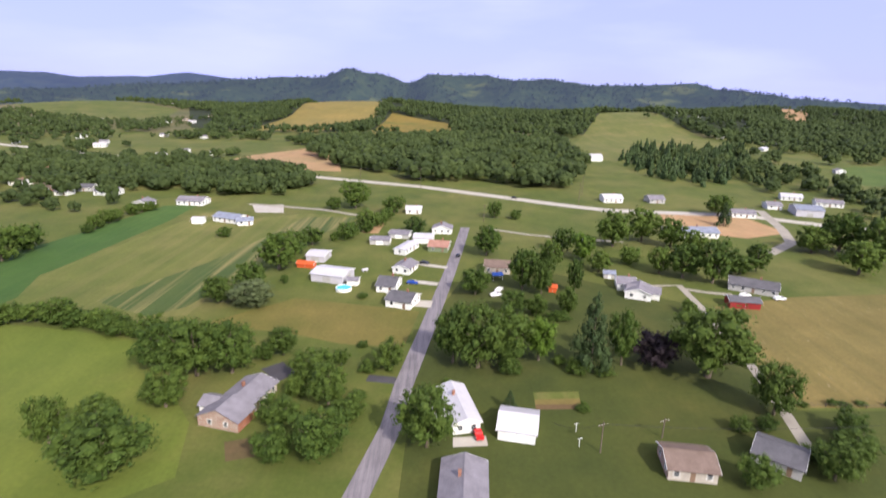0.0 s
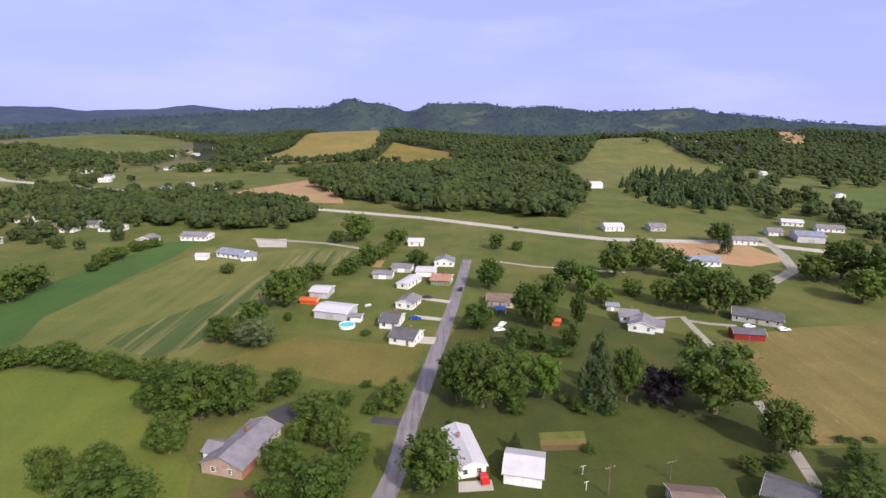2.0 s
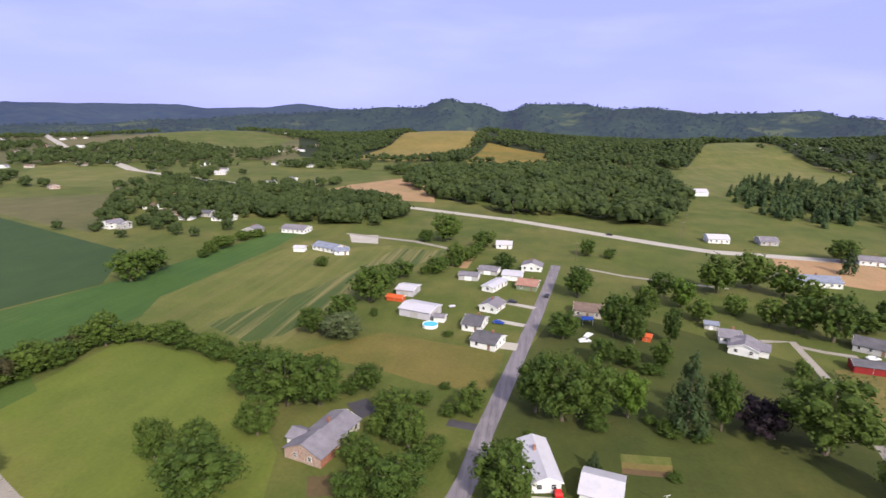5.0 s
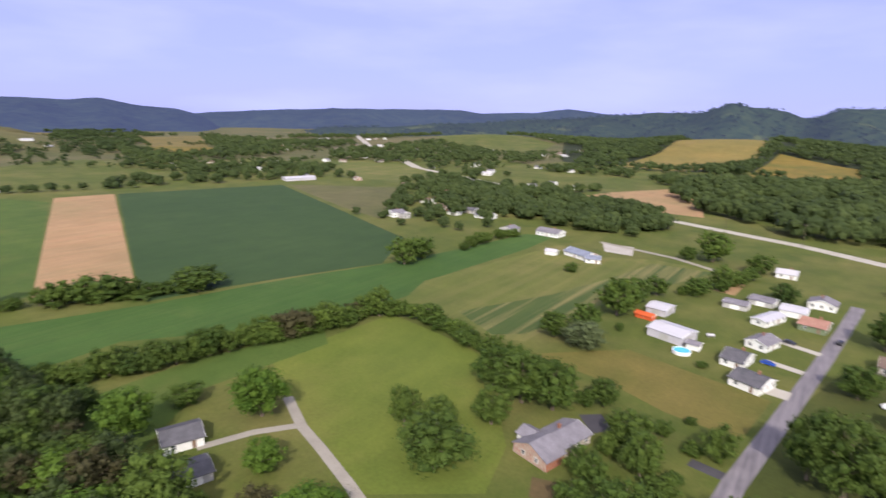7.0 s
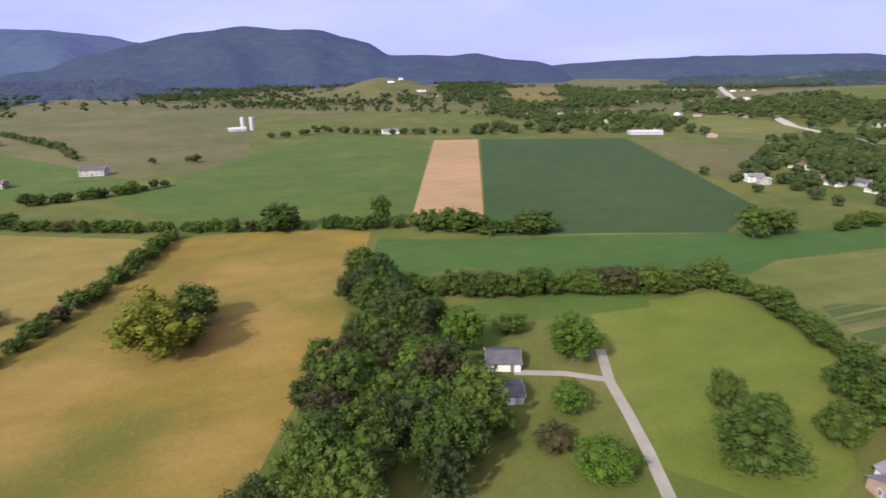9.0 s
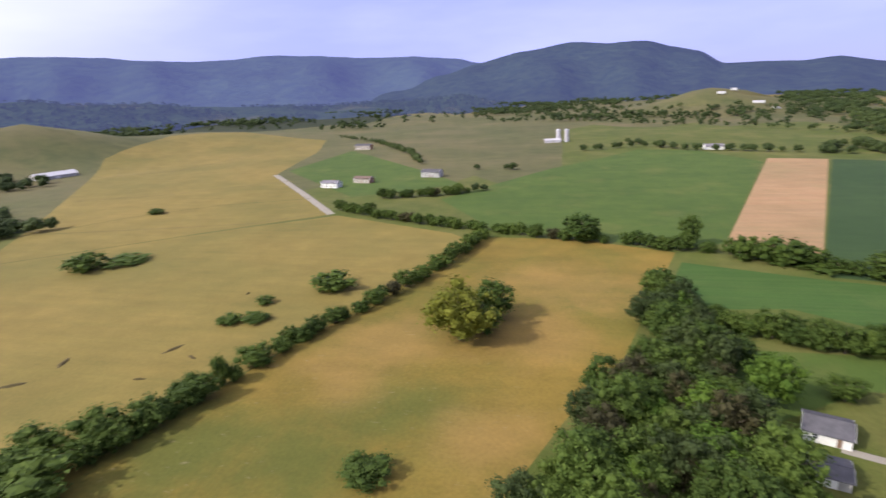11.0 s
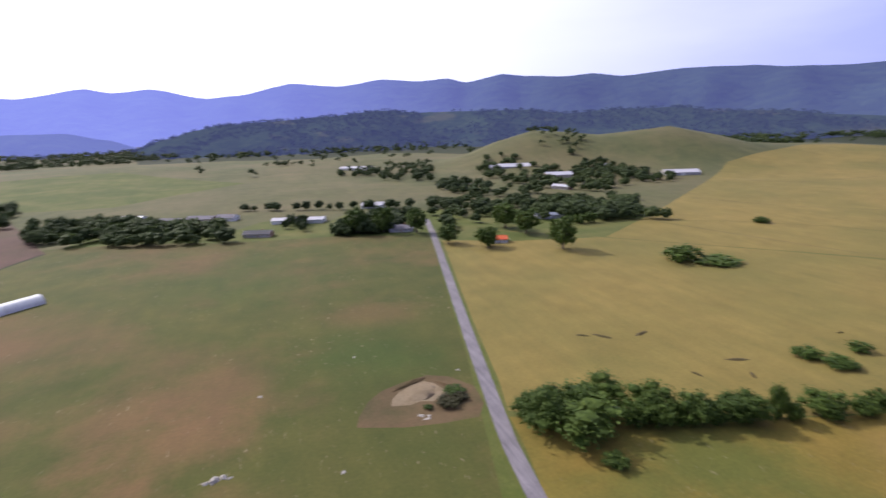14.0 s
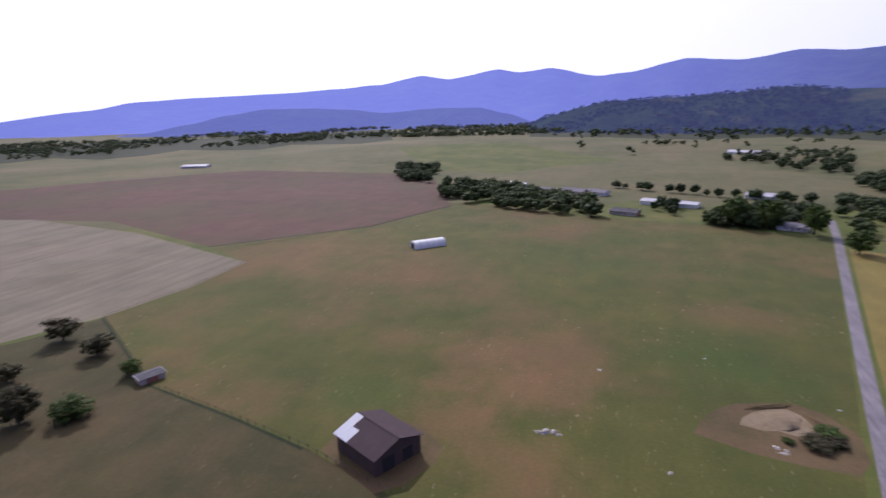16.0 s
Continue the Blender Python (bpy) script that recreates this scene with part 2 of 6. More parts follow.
def road(name, mat, width, pts):
    left, right = [], []
    for i, p in enumerate(pts):
        a, b = Vector(pts[max(i - 1, 0)]), Vector(pts[min(i + 1, len(pts) - 1)])
        d = (b - a).normalized()
        s = Vector((-d.y, d.x)) * width / 2
        left.append(tuple(Vector(p) + s))
        right.append(tuple(Vector(p) - s))
    plots.append((name, mat, left + right[::-1]))


def sector(az0, az1, r0, r1, n=12):
    ring = [(az0 + (az1 - az0) * i / n, r1) for i in range(n + 1)] + [(az1 + (az0 - az1) * i / n, r0) for i in range(n + 1)]
    return [(-math.sin(radians(a)) * r * (1 + 0.06 * math.sin(a * 1.3 + r)), math.cos(radians(a)) * r * (1 + 0.06 * math.sin(a * 1.3 + r))) for a, r in ring]


for quarter in range(4):
    field("far_pasture", "farpasture", sector(90 * quarter, 90 * quarter + 90, 1000 if quarter in (0, 3) else 470, 4700, 30))
# dark floor under far woods; its colour supplies the shade between the trees
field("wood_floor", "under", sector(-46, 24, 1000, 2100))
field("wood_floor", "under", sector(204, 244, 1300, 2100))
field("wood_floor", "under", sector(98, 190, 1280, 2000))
field("rough_pasture", "rough", [(232.9, -104.1), (214, -125.4), (203.7, -153.1), (137.3, -113.4), (98, -105.1), (72.8, -98.8), (46.2, -89.1), (51.7, -67.7), (117.9, -39.2)])
field("yard", "yard", [(-5.9, 134.9), (-0.5, 174.7), (11.3, 218.8), (50.9, 221.6), (100.2, 185.3), (91.7, 143.7), (90.4, 119.8), (119.4, 120.5), (102.1, 85.5), (68.6, 82.3), (-6.9, 84)])
field("wheat_strip", "dirt", [(-585, 194.6), (-573, 242.1), (-247.8, 110.4), (-273.5, 78.2)])
field("bean_field", "soy", [(-571, 244.6), (-508, 391.1), (-353.6, 327.4), (-230.9, 275.6), (-198.4, 218.9), (-213.6, 178.4), (-226.2, 139.8), (-233.5, 107.4), (-251.9, 112.9)])
field("green_field", "green", [(-561, 183.4), (-652, 146.5), (-667, 84), (-527, -10.8), (-385.6, -86.1), (-302.3, -37.1), (-279.6, 28.6), (-268.3, 55.2), (-280.3, 80.2)])
field("crop_strip", "crop", [(-248.5, 54.4), (-229.6, 105.6), (-213.5, 171.1), (-196.8, 217.3), (-185.1, 273.6), (-175.1, 342.9), (-155.5, 348.7), (-153.2, 303.5), (-158.5, 219.3), (-150.6, 201.4), (-152.8, 171.4), (-165.4, 139.7), (-176.9, 109.8), (-198, 81.2), (-193.7, 44.2), (-219.5, 45.1)])
field("mown_field", "mown", [(-142.1, 327.7), (-107.7, 314.8), (-81.6, 328.2), (-39.5, 322), (-87.1, 267.6), (-83, 199.1), (-84.7, 172.1), (-103.2, 165.6), (-134.4, 170.2), (-148.4, 176.2), (-160.1, 208.3)])
field("crop_rows", "rows", [(-80.3, 318.3), (-47.4, 320.8), (-71.3, 251.8), (-88.4, 178.5), (-97.7, 170.2), (-122.1, 182.8), (-101.2, 228), (-89.2, 271.9)])
field("pasture", "pasture", [(-141.3, 162.8), (-112.7, 158), (-89.6, 151.8), (-70.9, 128.2), (-57, 110.6), (-51.8, 92.2), (-74.7, 74.1), (-110.3, 88.4), (-145.3, 105.6)])
field("hay_field", "hay", [(-285.5, -38.1), (-283.8, 8.7), (-263.6, 54.4), (-154.1, 20.7), (-118.7, 3.2), (-90.2, -8.5), (-71.8, -31.2), (-47.8, -77.1), (-54.9, -106.2), (-57.7, -121.4), (-70, -116), (-93.8, -101.7), (-131.4, -90.4), (-195.2, -70.7), (-277.7, -52.9)])
field("grain_field", "gold", [(-58.7, -124.4), (-63.8, -141.3), (-75.9, -192.9), (-113.2, -339.3), (-157.7, -314), (-213.2, -297.3), (-275.3, -226.4), (-333.7, -145.3), (-291.8, -58.9), (-282.1, -49.9), (-196.2, -71.1), (-132, -90.8), (-94.3, -102.1), (-70.3, -116.5)])
field("stubble_hill", "gold", [(-213.2, -297.3), (-302.9, -356.2), (-595, -571), (-803, -632), (-926, -570), (-866, -385.7), (-700, -326.8), (-504, -282.8), (-336.1, -153.1), (-275.3, -226.4)])
field("house_meadow", "green", [(-530, -282), (-705, -278.2), (-531, -138.8), (-449, -81.2), (-395, -159.4), (-426, -187.8)])
field("tan_pasture", "tan", [(102.5, 187.9), (138.2, 199.2), (187.3, 205.3), (120.4, 121.8), (91.1, 121.1), (92.6, 145.4)])
field("dry_lawn", "drylawn", [(-52.2, 189.2), (-6.2, 178.8), (-10, 150.5), (-29.2, 152.4), (-48.2, 159.8), (-77.7, 164.4)])
field("hill_field", "gold", [(-323.1, 932), (-325.1, 1230), (-390.6, 1782), (-163.8, 1888), (-138.7, 1106), (-206.4, 919)])
field("hill_field", "hay", [(-119.6, 918), (-112.1, 1296), (21.4, 1135), (15, 908)])
field("ploughed_field", "dirt", [(-205, 597), (-164.6, 672), (-109.8, 594), (-89.6, 498), (-133.4, 501), (-215.9, 552)])
field("light_field", "lawn", [(-422, 756), (-270.1, 755), (-192.2, 698), (-212.7, 611), (-344.8, 622)])
field("hill_pasture", "mown", [(346, 1226), (468, 1387), (419, 895), (424, 808), (197, 589), (162, 644), (192.1, 802)])
field("gravel_lot", "dirt", [(144.2, 353.1), (194.7, 336.6), (199.1, 301.4), (168.3, 287.5), (132.2, 303.9)])
field("green_field", "green", [(424, 592), (541, 636), (405, 471), (372.8, 483)])
field("bare_field", "dirt", [(1140, 1916), (1336, 2068), (759, 1156), (700, 1125)])
field("far_meadow", "lawn", [(-1089, 1435), (-1295, 1955), (-651, 1411), (-551, 1113), (-766, 1113)])
field("meadow", "meadow", [(-111.4, -360.4), (-48.6, -387.3), (22, -402), (82.6, -429), (146.3, -440), (140.1, -424), (171.9, -337.8), (247.6, -263.8), (200.5, -239.4), (198, -195.2), (204.9, -154.1), (137.9, -114), (98.3, -105.6), (73.1, -99.2), (46.5, -89.8), (28.9, -78.3), (-38.1, -78.7), (-60.9, -161)])
field("fallow_field", "fallow", [(714, -391.3), (625, -520), (496, -623), (238.5, -643), (140.1, -424), (171.9, -337.8), (247.6, -263.8), (387.6, -315.4), (547, -295.4)])
field("pale_field", "pale", [(534, -287.9), (464, -307.9), (330.4, -286.3), (200.5, -239.4), (198, -195.2), (204.9, -154.1), (226.3, -109.4)])
field("light_field", "lawn", [(411, -942), (206.3, -1030), (13.7, -809), (145, -654), (248.7, -671)])
field("dry_patch", "trodden", [(-17.3, -132), (-19, -137.5), (-22.9, -144.5), (-28, -149.5), (-34.6, -152.2), (-44.2, -154.3), (-50.5, -150.5), (-55.5, -141.5), (-54.2, -131.1), (-50.2, -124.5), (-40, -125.2), (-29.9, -127)])
field("scraped_patch", "bare", [(-28.7, -139.4), (-29.8, -143), (-32.8, -146.6), (-37, -149.4), (-41.9, -150.8), (-44.4, -148.4), (-45.6, -145.2), (-46.9, -141.5), (-44, -139.2), (-41, -137.6), (-37.4, -139), (-34.2, -137.9)])
field("far_field", "tan", [(-1658, 764), (-1734, 1010), (-1001, 610), (-951, 495)])
field("far_field", "farpasture", [(-505, 396.6), (-392.4, 473), (-290.8, 315.6), (-355.5, 335.5)])
field("far_field", "gold", [(-1173, -424), (-1873, -516), (-1645, -261.9), (-1208, -120), (-1148, -250)])
field("far_field", "farpasture", [(-574, -884), (-1018, -1382), (-1520, -1728), (-799, -737), (-646, -669)])
field("far_field", "farpasture", [(-1205, -458), (-1862, -474), (-1389, -162.9), (-1066, 9), (-779, -31.1), (-910, -197.6)])
field("far_field", "tan", [(-1817, 311.6), (-3152, 782), (-2054, 715), (-1376, 454), (-1268, 280.3)])
field("lot", "concrete", [(-121.5, 350), (-101.9, 352.5), (-95.1, 328.3), (-112.7, 329)])
field("far_field", "mown", [(-563, 504), (-688, 671), (-527, 693), (-430, 505)])
field("garden_plot", "mown", [(25.4, 126.4), (37.4, 127.2), (37, 123.8), (25.2, 123)])
field("garden_plot", "tan", [(25.2, 123), (37, 123.8), (36.6, 121.2), (25, 120.6)])
field("garden_plot", "trodden", [(25, 120.6), (36.6, 121.2), (36.2, 119), (24.8, 118.4)])
field("dirt_patch", "trodden", [(-46.4, 103.8), (-40.9, 105.4), (-37.8, 99), (-43.7, 97.2)])
field("scrub_meadow", "green", [(-185.2, 46), (-164.1, 56.2), (-164, 88.4), (-151.8, 134.9), (-139.4, 125.8), (-141.5, 103.2), (-143.6, 79.3), (-126.8, 54.8), (-130.3, 45.2)])
field("driveway", "tar", [(-48.5, 136.1), (-43.7, 140.4), (-38.3, 134.6), (-42, 129.3)])
field("patio", "concrete", [(4.1, 106.7), (11.6, 107.5), (11.8, 103.9), (4, 103.2)])
field("dirt_patch", "dirt", [(-39.4, 309.6), (-31.2, 306), (-32.4, 283.2), (-41.7, 285.1)])
field("barn_yard", "trodden", [(69.5, -99.5), (69, -110.5), (62.5, -117.4), (50, -116.4), (41.2, -109.2), (40.6, -102.3), (45.2, -93), (50.3, -88.6), (60.2, -93.5)])
field("knoll_meadow", "farpasture", [(-1400 + math.cos(a / 8 * math.pi) * 150, 340 + math.sin(a / 8 * math.pi) * 135) for a in range(16)])
field("knoll_meadow", "hay", [(-1180, 500), (-1240, 640), (-1120, 690), (-1010, 620), (-1050, 520)])
road("village_road", "asphalt", 5.1, [(-46, -72), (-36, -10), (-24, 45), (-10.3, 109.9), (-8.5, 129.2), (-3, 166), (4.5, 218.3), (10.2, 261.3), (14.9, 299.9)])
road("highway", "concrete", 10.4, [(-538, 669), (-332, 575), (-189.9, 528), (-105, 465), (-15, 428), (80.4, 368.9), (110.3, 353.4), (199, 344.5), (233.7, 322.4), (274.8, 312.7)])
road("farm_road", "asphalt", 4.3, [(-46, -72), (-52.1, -109.3), (-54, -117.8), (-68.1, -176.5), (-114, -360.6), (-127.6, -422)])
road("driveway", "gravel", 2.9, [(-63.1, 70.3), (-78, 76.3), (-92.4, 81.3), (-104.3, 85), (-120, 92.7)])
road("driveway", "gravel", 2.6, [(-105.1, 85.3), (-112, 75.7), (-117.1, 63)])
road("lane", "gravel", 5.8, [(-504, -282.8), (-415, -211.5), (-337.2, -151.6)])
road("lane", "gravel", 4.1, [(-124.4, 353), (-73.7, 340), (-47.1, 324.4)])
road("lane", "gravel", 2.8, [(26.4, 298.9), (49, 286.8), (74.2, 279.7), (96.7, 275.6)])
road("driveway", "gravel", 2.9, [(83.2, 102.7), (86.6, 117.5), (90.9, 138.7), (96.8, 182.7), (98.7, 210.7), (87.3, 209.1)])
road("driveway", "gravel", 2.7, [(97.8, 207), (106.1, 203), (115.8, 200.8)])
road("lane", "gravel", 5.8, [(217.2, 362.5), (200.7, 310.2), (187.9, 280.2), (163.8, 259)])
road("driveway", "concrete", 3.5, [(-11.3, 209.9), (0.1, 206.7)])
road("driveway", "concrete", 3.5, [(-8.6, 232.4), (4.1, 227.8)])
road("driveway", "concrete", 6.4, [(-8.5, 186.3), (-2, 185.4)])
road("driveway", "tar", 3.5, [(-18.6, 132.3), (-10.8, 131.2)])
road("track", "drylawn", 1.9, [(-157.8, -352.3), (-212.2, -295.9), (-274.1, -225.3), (-334.6, -152.3)])
# terrace banks in the grain; their shadow bands are drawn as flat tan strips
road("track", "tan", 2.0, [(-236.4, -362.2), (-274, -328.7), (-292.3, -256.6), (-310.5, -192.1), (-341.7, -160.1)])
road("track", "tan", 2.2, [(-374, -396.5), (-404.9, -325.1), (-448.1, -276.6), (-469.4, -244.7)])
road("track", "tan", 3.0, [(-496.8, -494.1), (-542, -424.4), (-707.5, -406.7), (-830.9, -381.8)])
road("highway", "concrete", 15.0, [(-2259, 2168), (-1637.9, 1628.7), (-1154.3, 1178.3), (-891, 943.1), (-700, 800), (-538, 669)])
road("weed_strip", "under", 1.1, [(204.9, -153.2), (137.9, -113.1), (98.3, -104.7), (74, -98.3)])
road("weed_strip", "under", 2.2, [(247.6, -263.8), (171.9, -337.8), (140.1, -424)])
road("track", "drylawn", 1.6, [(-276.8, -326.1), (-321.8, -298.3), (-363.6, -253.2), (-390.1, -191.5)])


def build_land():
    from mathutils.geometry import delaunay_2d_cdt
    pts, faces = [], []
    for name, mat, ring in plots:
        ids = []
        for i, p in enumerate(ring):
            a, b = Vector(p), Vector(ring[(i + 1) % len(ring)])
            step = max(6.0, min(a.length, b.length) * 0.06)
            k = max(1, int((b - a).length / step))
            for j in range(k):
                ids.append(len(pts))
                pts.append(a.lerp(b, j / k))
        area = sum(pts[a].x * pts[b].y - pts[b].x * pts[a].y for a, b in zip(ids, ids[1:] + ids[:1]))
        faces.append(ids if area > 0 else ids[::-1])
    r = 6.0
    while r < 4900:
        k = 110 if r < 2200 else 140
        for i in range(k):
            a = 2 * math.pi * (i + (hash_01(int(r * 10), i) - 0.5) * 0.5) / k
            pts.append(Vector((math.cos(a) * r, math.sin(a) * r)))
        r *= 1.045
    for i in range(160):
        a = 2 * math.pi * i / 160
        pts.append(Vector((math.cos(a) * 4900, math.sin(a) * 4900)))
    vs, _, tris, _, _, owner = delaunay_2d_cdt(pts, [], faces, 0, 1e-4)
    zs = [land(v.x, v.y) for v in vs]
    groups = {}
    for t, o in zip(tris, owner):
        groups.setdefault(max(o) if o else -1, []).append(t)
    for key, ts in groups.items():
        name, mat = ("ground", "lawn") if key < 0 else plots[key][:2]
        remap, verts, fs = {}, [], []
        for t in ts:
            f = []
            for i in t:
                if i not in remap:
                    remap[i] = len(verts)
                    verts.append((vs[i].x, vs[i].y, zs[i]))
                f.append(remap[i])
            fs.append(f)
        me = bpy.data.meshes.new(name)
        me.from_pydata(verts, [], fs)
        me.materials.append(MAT[mat])
        for p in me.polygons:
            p.use_smooth = True
        me.update()
        tagged(new(name, me), LAND_LABEL.get(name, ""), LAND_CAT.get(name, "field"), "", "structure")


def hash_01(*k):
    v = math.sin(sum(x * c for x, c in zip(k, (12.9898, 78.233, 37.719)))) * 43758.5453
    return v - math.floor(v)


LAND_LABEL = {
    "knoll_meadow": "pale dry grass on a small knoll", "far_pasture": "olive and tan grass land in the far valley", "weed_strip": "dark strip of weeds along a fence", "wood_floor": "green undergrowth of far woods, darkened in colour for tree-gap shade",
    "ground": "sunlit green and yellowish grass land reaching the horizon", "wheat_strip": "long strip of bare orange-tan soil between green fields",
    "bean_field": "dark green even bean field in full leaf", "green_field": "bright green crop field with faint patches",
    "crop_strip": "narrow strip of young deep green crop", "mown_field": "mown yellow-green field with faint mowing lines",
    "crop_rows": "green crop rows with tan soil between them", "pasture": "yellow-green pasture grass beside the hedge",
    "hay_field": "dry golden-brown hay field with green patches", "grain_field": "ripe golden grain field with lodged streaks",
    "stubble_hill": "golden stubble on a gentle rise", "house_meadow": "green meadow round scattered farmhouses",
    "tan_pasture": "dry tan pasture beside the red barn", "dry_lawn": "sun-dried brownish lawn beside the road", "hill_field": "golden field on a far hillside between woods",
    "ploughed_field": "bare orange-tan ploughed field by the highway", "light_field": "light green field in the valley", "hill_pasture": "yellow-green pasture on a far hillside",
    "gravel_lot": "tan bare lot beside the highway", "bare_field": "small bare tan field on a far hill", "far_meadow": "far light green meadow among woods",
    "meadow": "wide green meadow with reddish dry patches", "fallow_field": "brown fallow field beyond a fence line", "pale_field": "pale straw-coloured stubble field",
    "scraped_patch": "pale bare earth scraped open beside the road", "dry_patch": "dry brown grass round a heap of earth", "far_field": "far field among trees", "village_road": "narrow worn grey asphalt road past the houses",
    "highway": "pale two-lane highway across the valley", "farm_road": "straight narrow grey asphalt road between fields", "driveway": "private driveway leading to a house",
    "scrub_meadow": "bright green rough meadow behind the wood", "patio": "pale concrete yard before the white house", "rough_pasture": "rough brownish-green pasture behind the old fence", "yard": "dark green mown yard grass round the houses", "barn_yard": "trodden reddish earth round the old barn", "track": "faint track and terrace bank lines drawn flat through the grain", "lot": "pale paved lot beside a farm lane", "garden_plot": "small tilled garden plot of tan soil", "dirt_patch": "patch of bare orange earth in the lawn",
    "lane": "pale gravel lane between fields"}
LAND_CAT = {"ground": "ground", "village_road": "road", "highway": "road", "farm_road": "road", "driveway": "driveway", "lane": "lane", "pasture": "pasture", "meadow": "meadow"}
build_land()


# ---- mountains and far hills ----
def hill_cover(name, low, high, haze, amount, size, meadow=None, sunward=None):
    """Woods seen from afar; the haze of the air before them is put in as emission."""
    m, n, l, b = shader(name, 1.0)
    b.inputs["Specular IOR Level"].default_value = 0.0
    f, g = noise_at(n, l, size, 6, (1, 1, 0.6)), noise_at(n, l, size * 0.12, 4)
    c = ramp(n, l, f, [(0.32, low), (0.68, high)])
    c = blend(n, l, c, ramp(n, l, g, [(0.35, (0.7, 0.7, 0.7)), (0.65, (1.2, 1.2, 1.2))]), 0.7, "MULTIPLY")
    if meadow:
        c = blend(n, l, c, meadow, ramp(n, l, noise_at(n, l, 0.0035, 4), [(0.59, (0, 0, 0)), (0.64, (0.6, 0.6, 0.6))]))
    l.new(c, b.inputs["Base Color"])
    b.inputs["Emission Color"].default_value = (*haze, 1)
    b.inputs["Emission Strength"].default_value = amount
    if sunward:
        # the painted haze emits more towards the sun, where the air would be brighter
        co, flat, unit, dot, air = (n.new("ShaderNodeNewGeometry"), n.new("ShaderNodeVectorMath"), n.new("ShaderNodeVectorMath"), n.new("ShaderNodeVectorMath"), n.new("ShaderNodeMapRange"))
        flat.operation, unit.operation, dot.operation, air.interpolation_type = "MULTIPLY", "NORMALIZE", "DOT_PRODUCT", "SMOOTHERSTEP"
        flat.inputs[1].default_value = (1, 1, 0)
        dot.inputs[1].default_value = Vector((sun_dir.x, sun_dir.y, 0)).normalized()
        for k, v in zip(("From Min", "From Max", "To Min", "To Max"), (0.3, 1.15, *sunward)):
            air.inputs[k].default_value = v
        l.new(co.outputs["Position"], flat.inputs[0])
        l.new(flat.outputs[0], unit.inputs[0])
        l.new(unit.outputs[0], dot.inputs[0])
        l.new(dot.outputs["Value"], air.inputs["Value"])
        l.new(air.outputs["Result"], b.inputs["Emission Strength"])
    bump(n, l, b, f, 1.0, 1.5 / size * 0.2)
    return m


def smooth(a, b, x):
    t = min(1.0, max(0.0, (x - a) / (b - a)))
    return t * t * (3 - 2 * t)


def skyline(pairs, az):
    for (a0, e0), (a1, e1) in zip(pairs, pairs[1:]):
        if a0 <= az <= a1:
            t = (az - a0) / (a1 - a0)
            return e0 + (e1 - e0) * (t * t * (3 - 2 * t) * 0.6 + t * 0.4)
    return pairs[0][1] if az < pairs[0][0] else pairs[-1][1]


def mountains(name, pairs, r_foot, r_top, mat, label, rough=0.06, spurs=0.25, step=0.35, rows=26):
    """A range whose crest rises to the given angles (degrees of azimuth, degrees of height seen from over the origin)."""
    a0, a1 = pairs[0][0], pairs[-1][0]
    k = int((a1 - a0) / step)
    verts, fs = [], []
    for i in range(k + 1):
        az = a0 + (a1 - a0) * i / k
        end = smooth(a0, a0 + 4, az) * smooth(-a1, -a1 + 4, -az)
        top = 80 + r_top * math.tan(radians(skyline(pairs, az)))
        for j in range(rows + 5):
            q = j / rows
            r = r_foot + (r_top - r_foot) * q
            x, y = -math.sin(radians(az)) * r, math.cos(radians(az)) * r
            rise = smooth(0, 1, q) * 0.55 + 0.45 * q if q <= 1 else 1 - (q - 1) * 2.5
            s = noise.noise((az * 0.22, q * 1.1, r_top * 0.001)) * spurs * (1 - abs(2 * min(q, 1) - 1)) * 1.3
            h = (top + 25) * max(0.0, rise + s) - 25
            h += noise.fractal((x * 0.006, y * 0.006, 3.7), 0.9, 2.1, 5) * rough * (top + 40) * (0.5 if q > 0.96 else 1)
            verts.append((x, y, -25 + (h + 25) * (0.15 + 0.85 * end)))
    n = rows + 5
    for i in range(k):
        for j in range(n - 1):
            a = i * n + j
            fs.append((a, a + 1, a + n + 1, a + n))
    me = bpy.data.meshes.new(name)
    me.from_pydata(verts, [], fs)
    me.materials.append(mat)
    for p in me.polygons:
        p.use_smooth = True
    me.update()
    return tagged(new(name, me), label, "mountains", "", "structure")


# each cover emits a blue glow that stands in for the hazy air
M_FAR = hill_cover("hazed_far_woods", (0.02, 0.035, 0.03), (0.035, 0.055, 0.035), (0.3, 0.33, 0.95), 0.4, 0.012, None, (0.27, 1.0))
M_MID = hill_cover("hazed_mountain_woods", (0.012, 0.022, 0.016), (0.028, 0.042, 0.024), (0.27, 0.31, 0.84), 0.21, 0.02)
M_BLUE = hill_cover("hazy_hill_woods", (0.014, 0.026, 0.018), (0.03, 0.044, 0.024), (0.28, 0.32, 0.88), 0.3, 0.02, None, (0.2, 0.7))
M_FOOT = hill_cover("hazed_foothill_woods", (0.012, 0.024, 0.012), (0.034, 0.05, 0.02), (0.27, 0.31, 0.78), 0.2, 0.04, (0.075, 0.075, 0.03))
M_HILL = hill_cover("hazed_near_hill_woods", (0.014, 0.027, 0.012), (0.036, 0.052, 0.02), (0.27, 0.31, 0.76), 0.14, 0.035, (0.085, 0.1, 0.03))
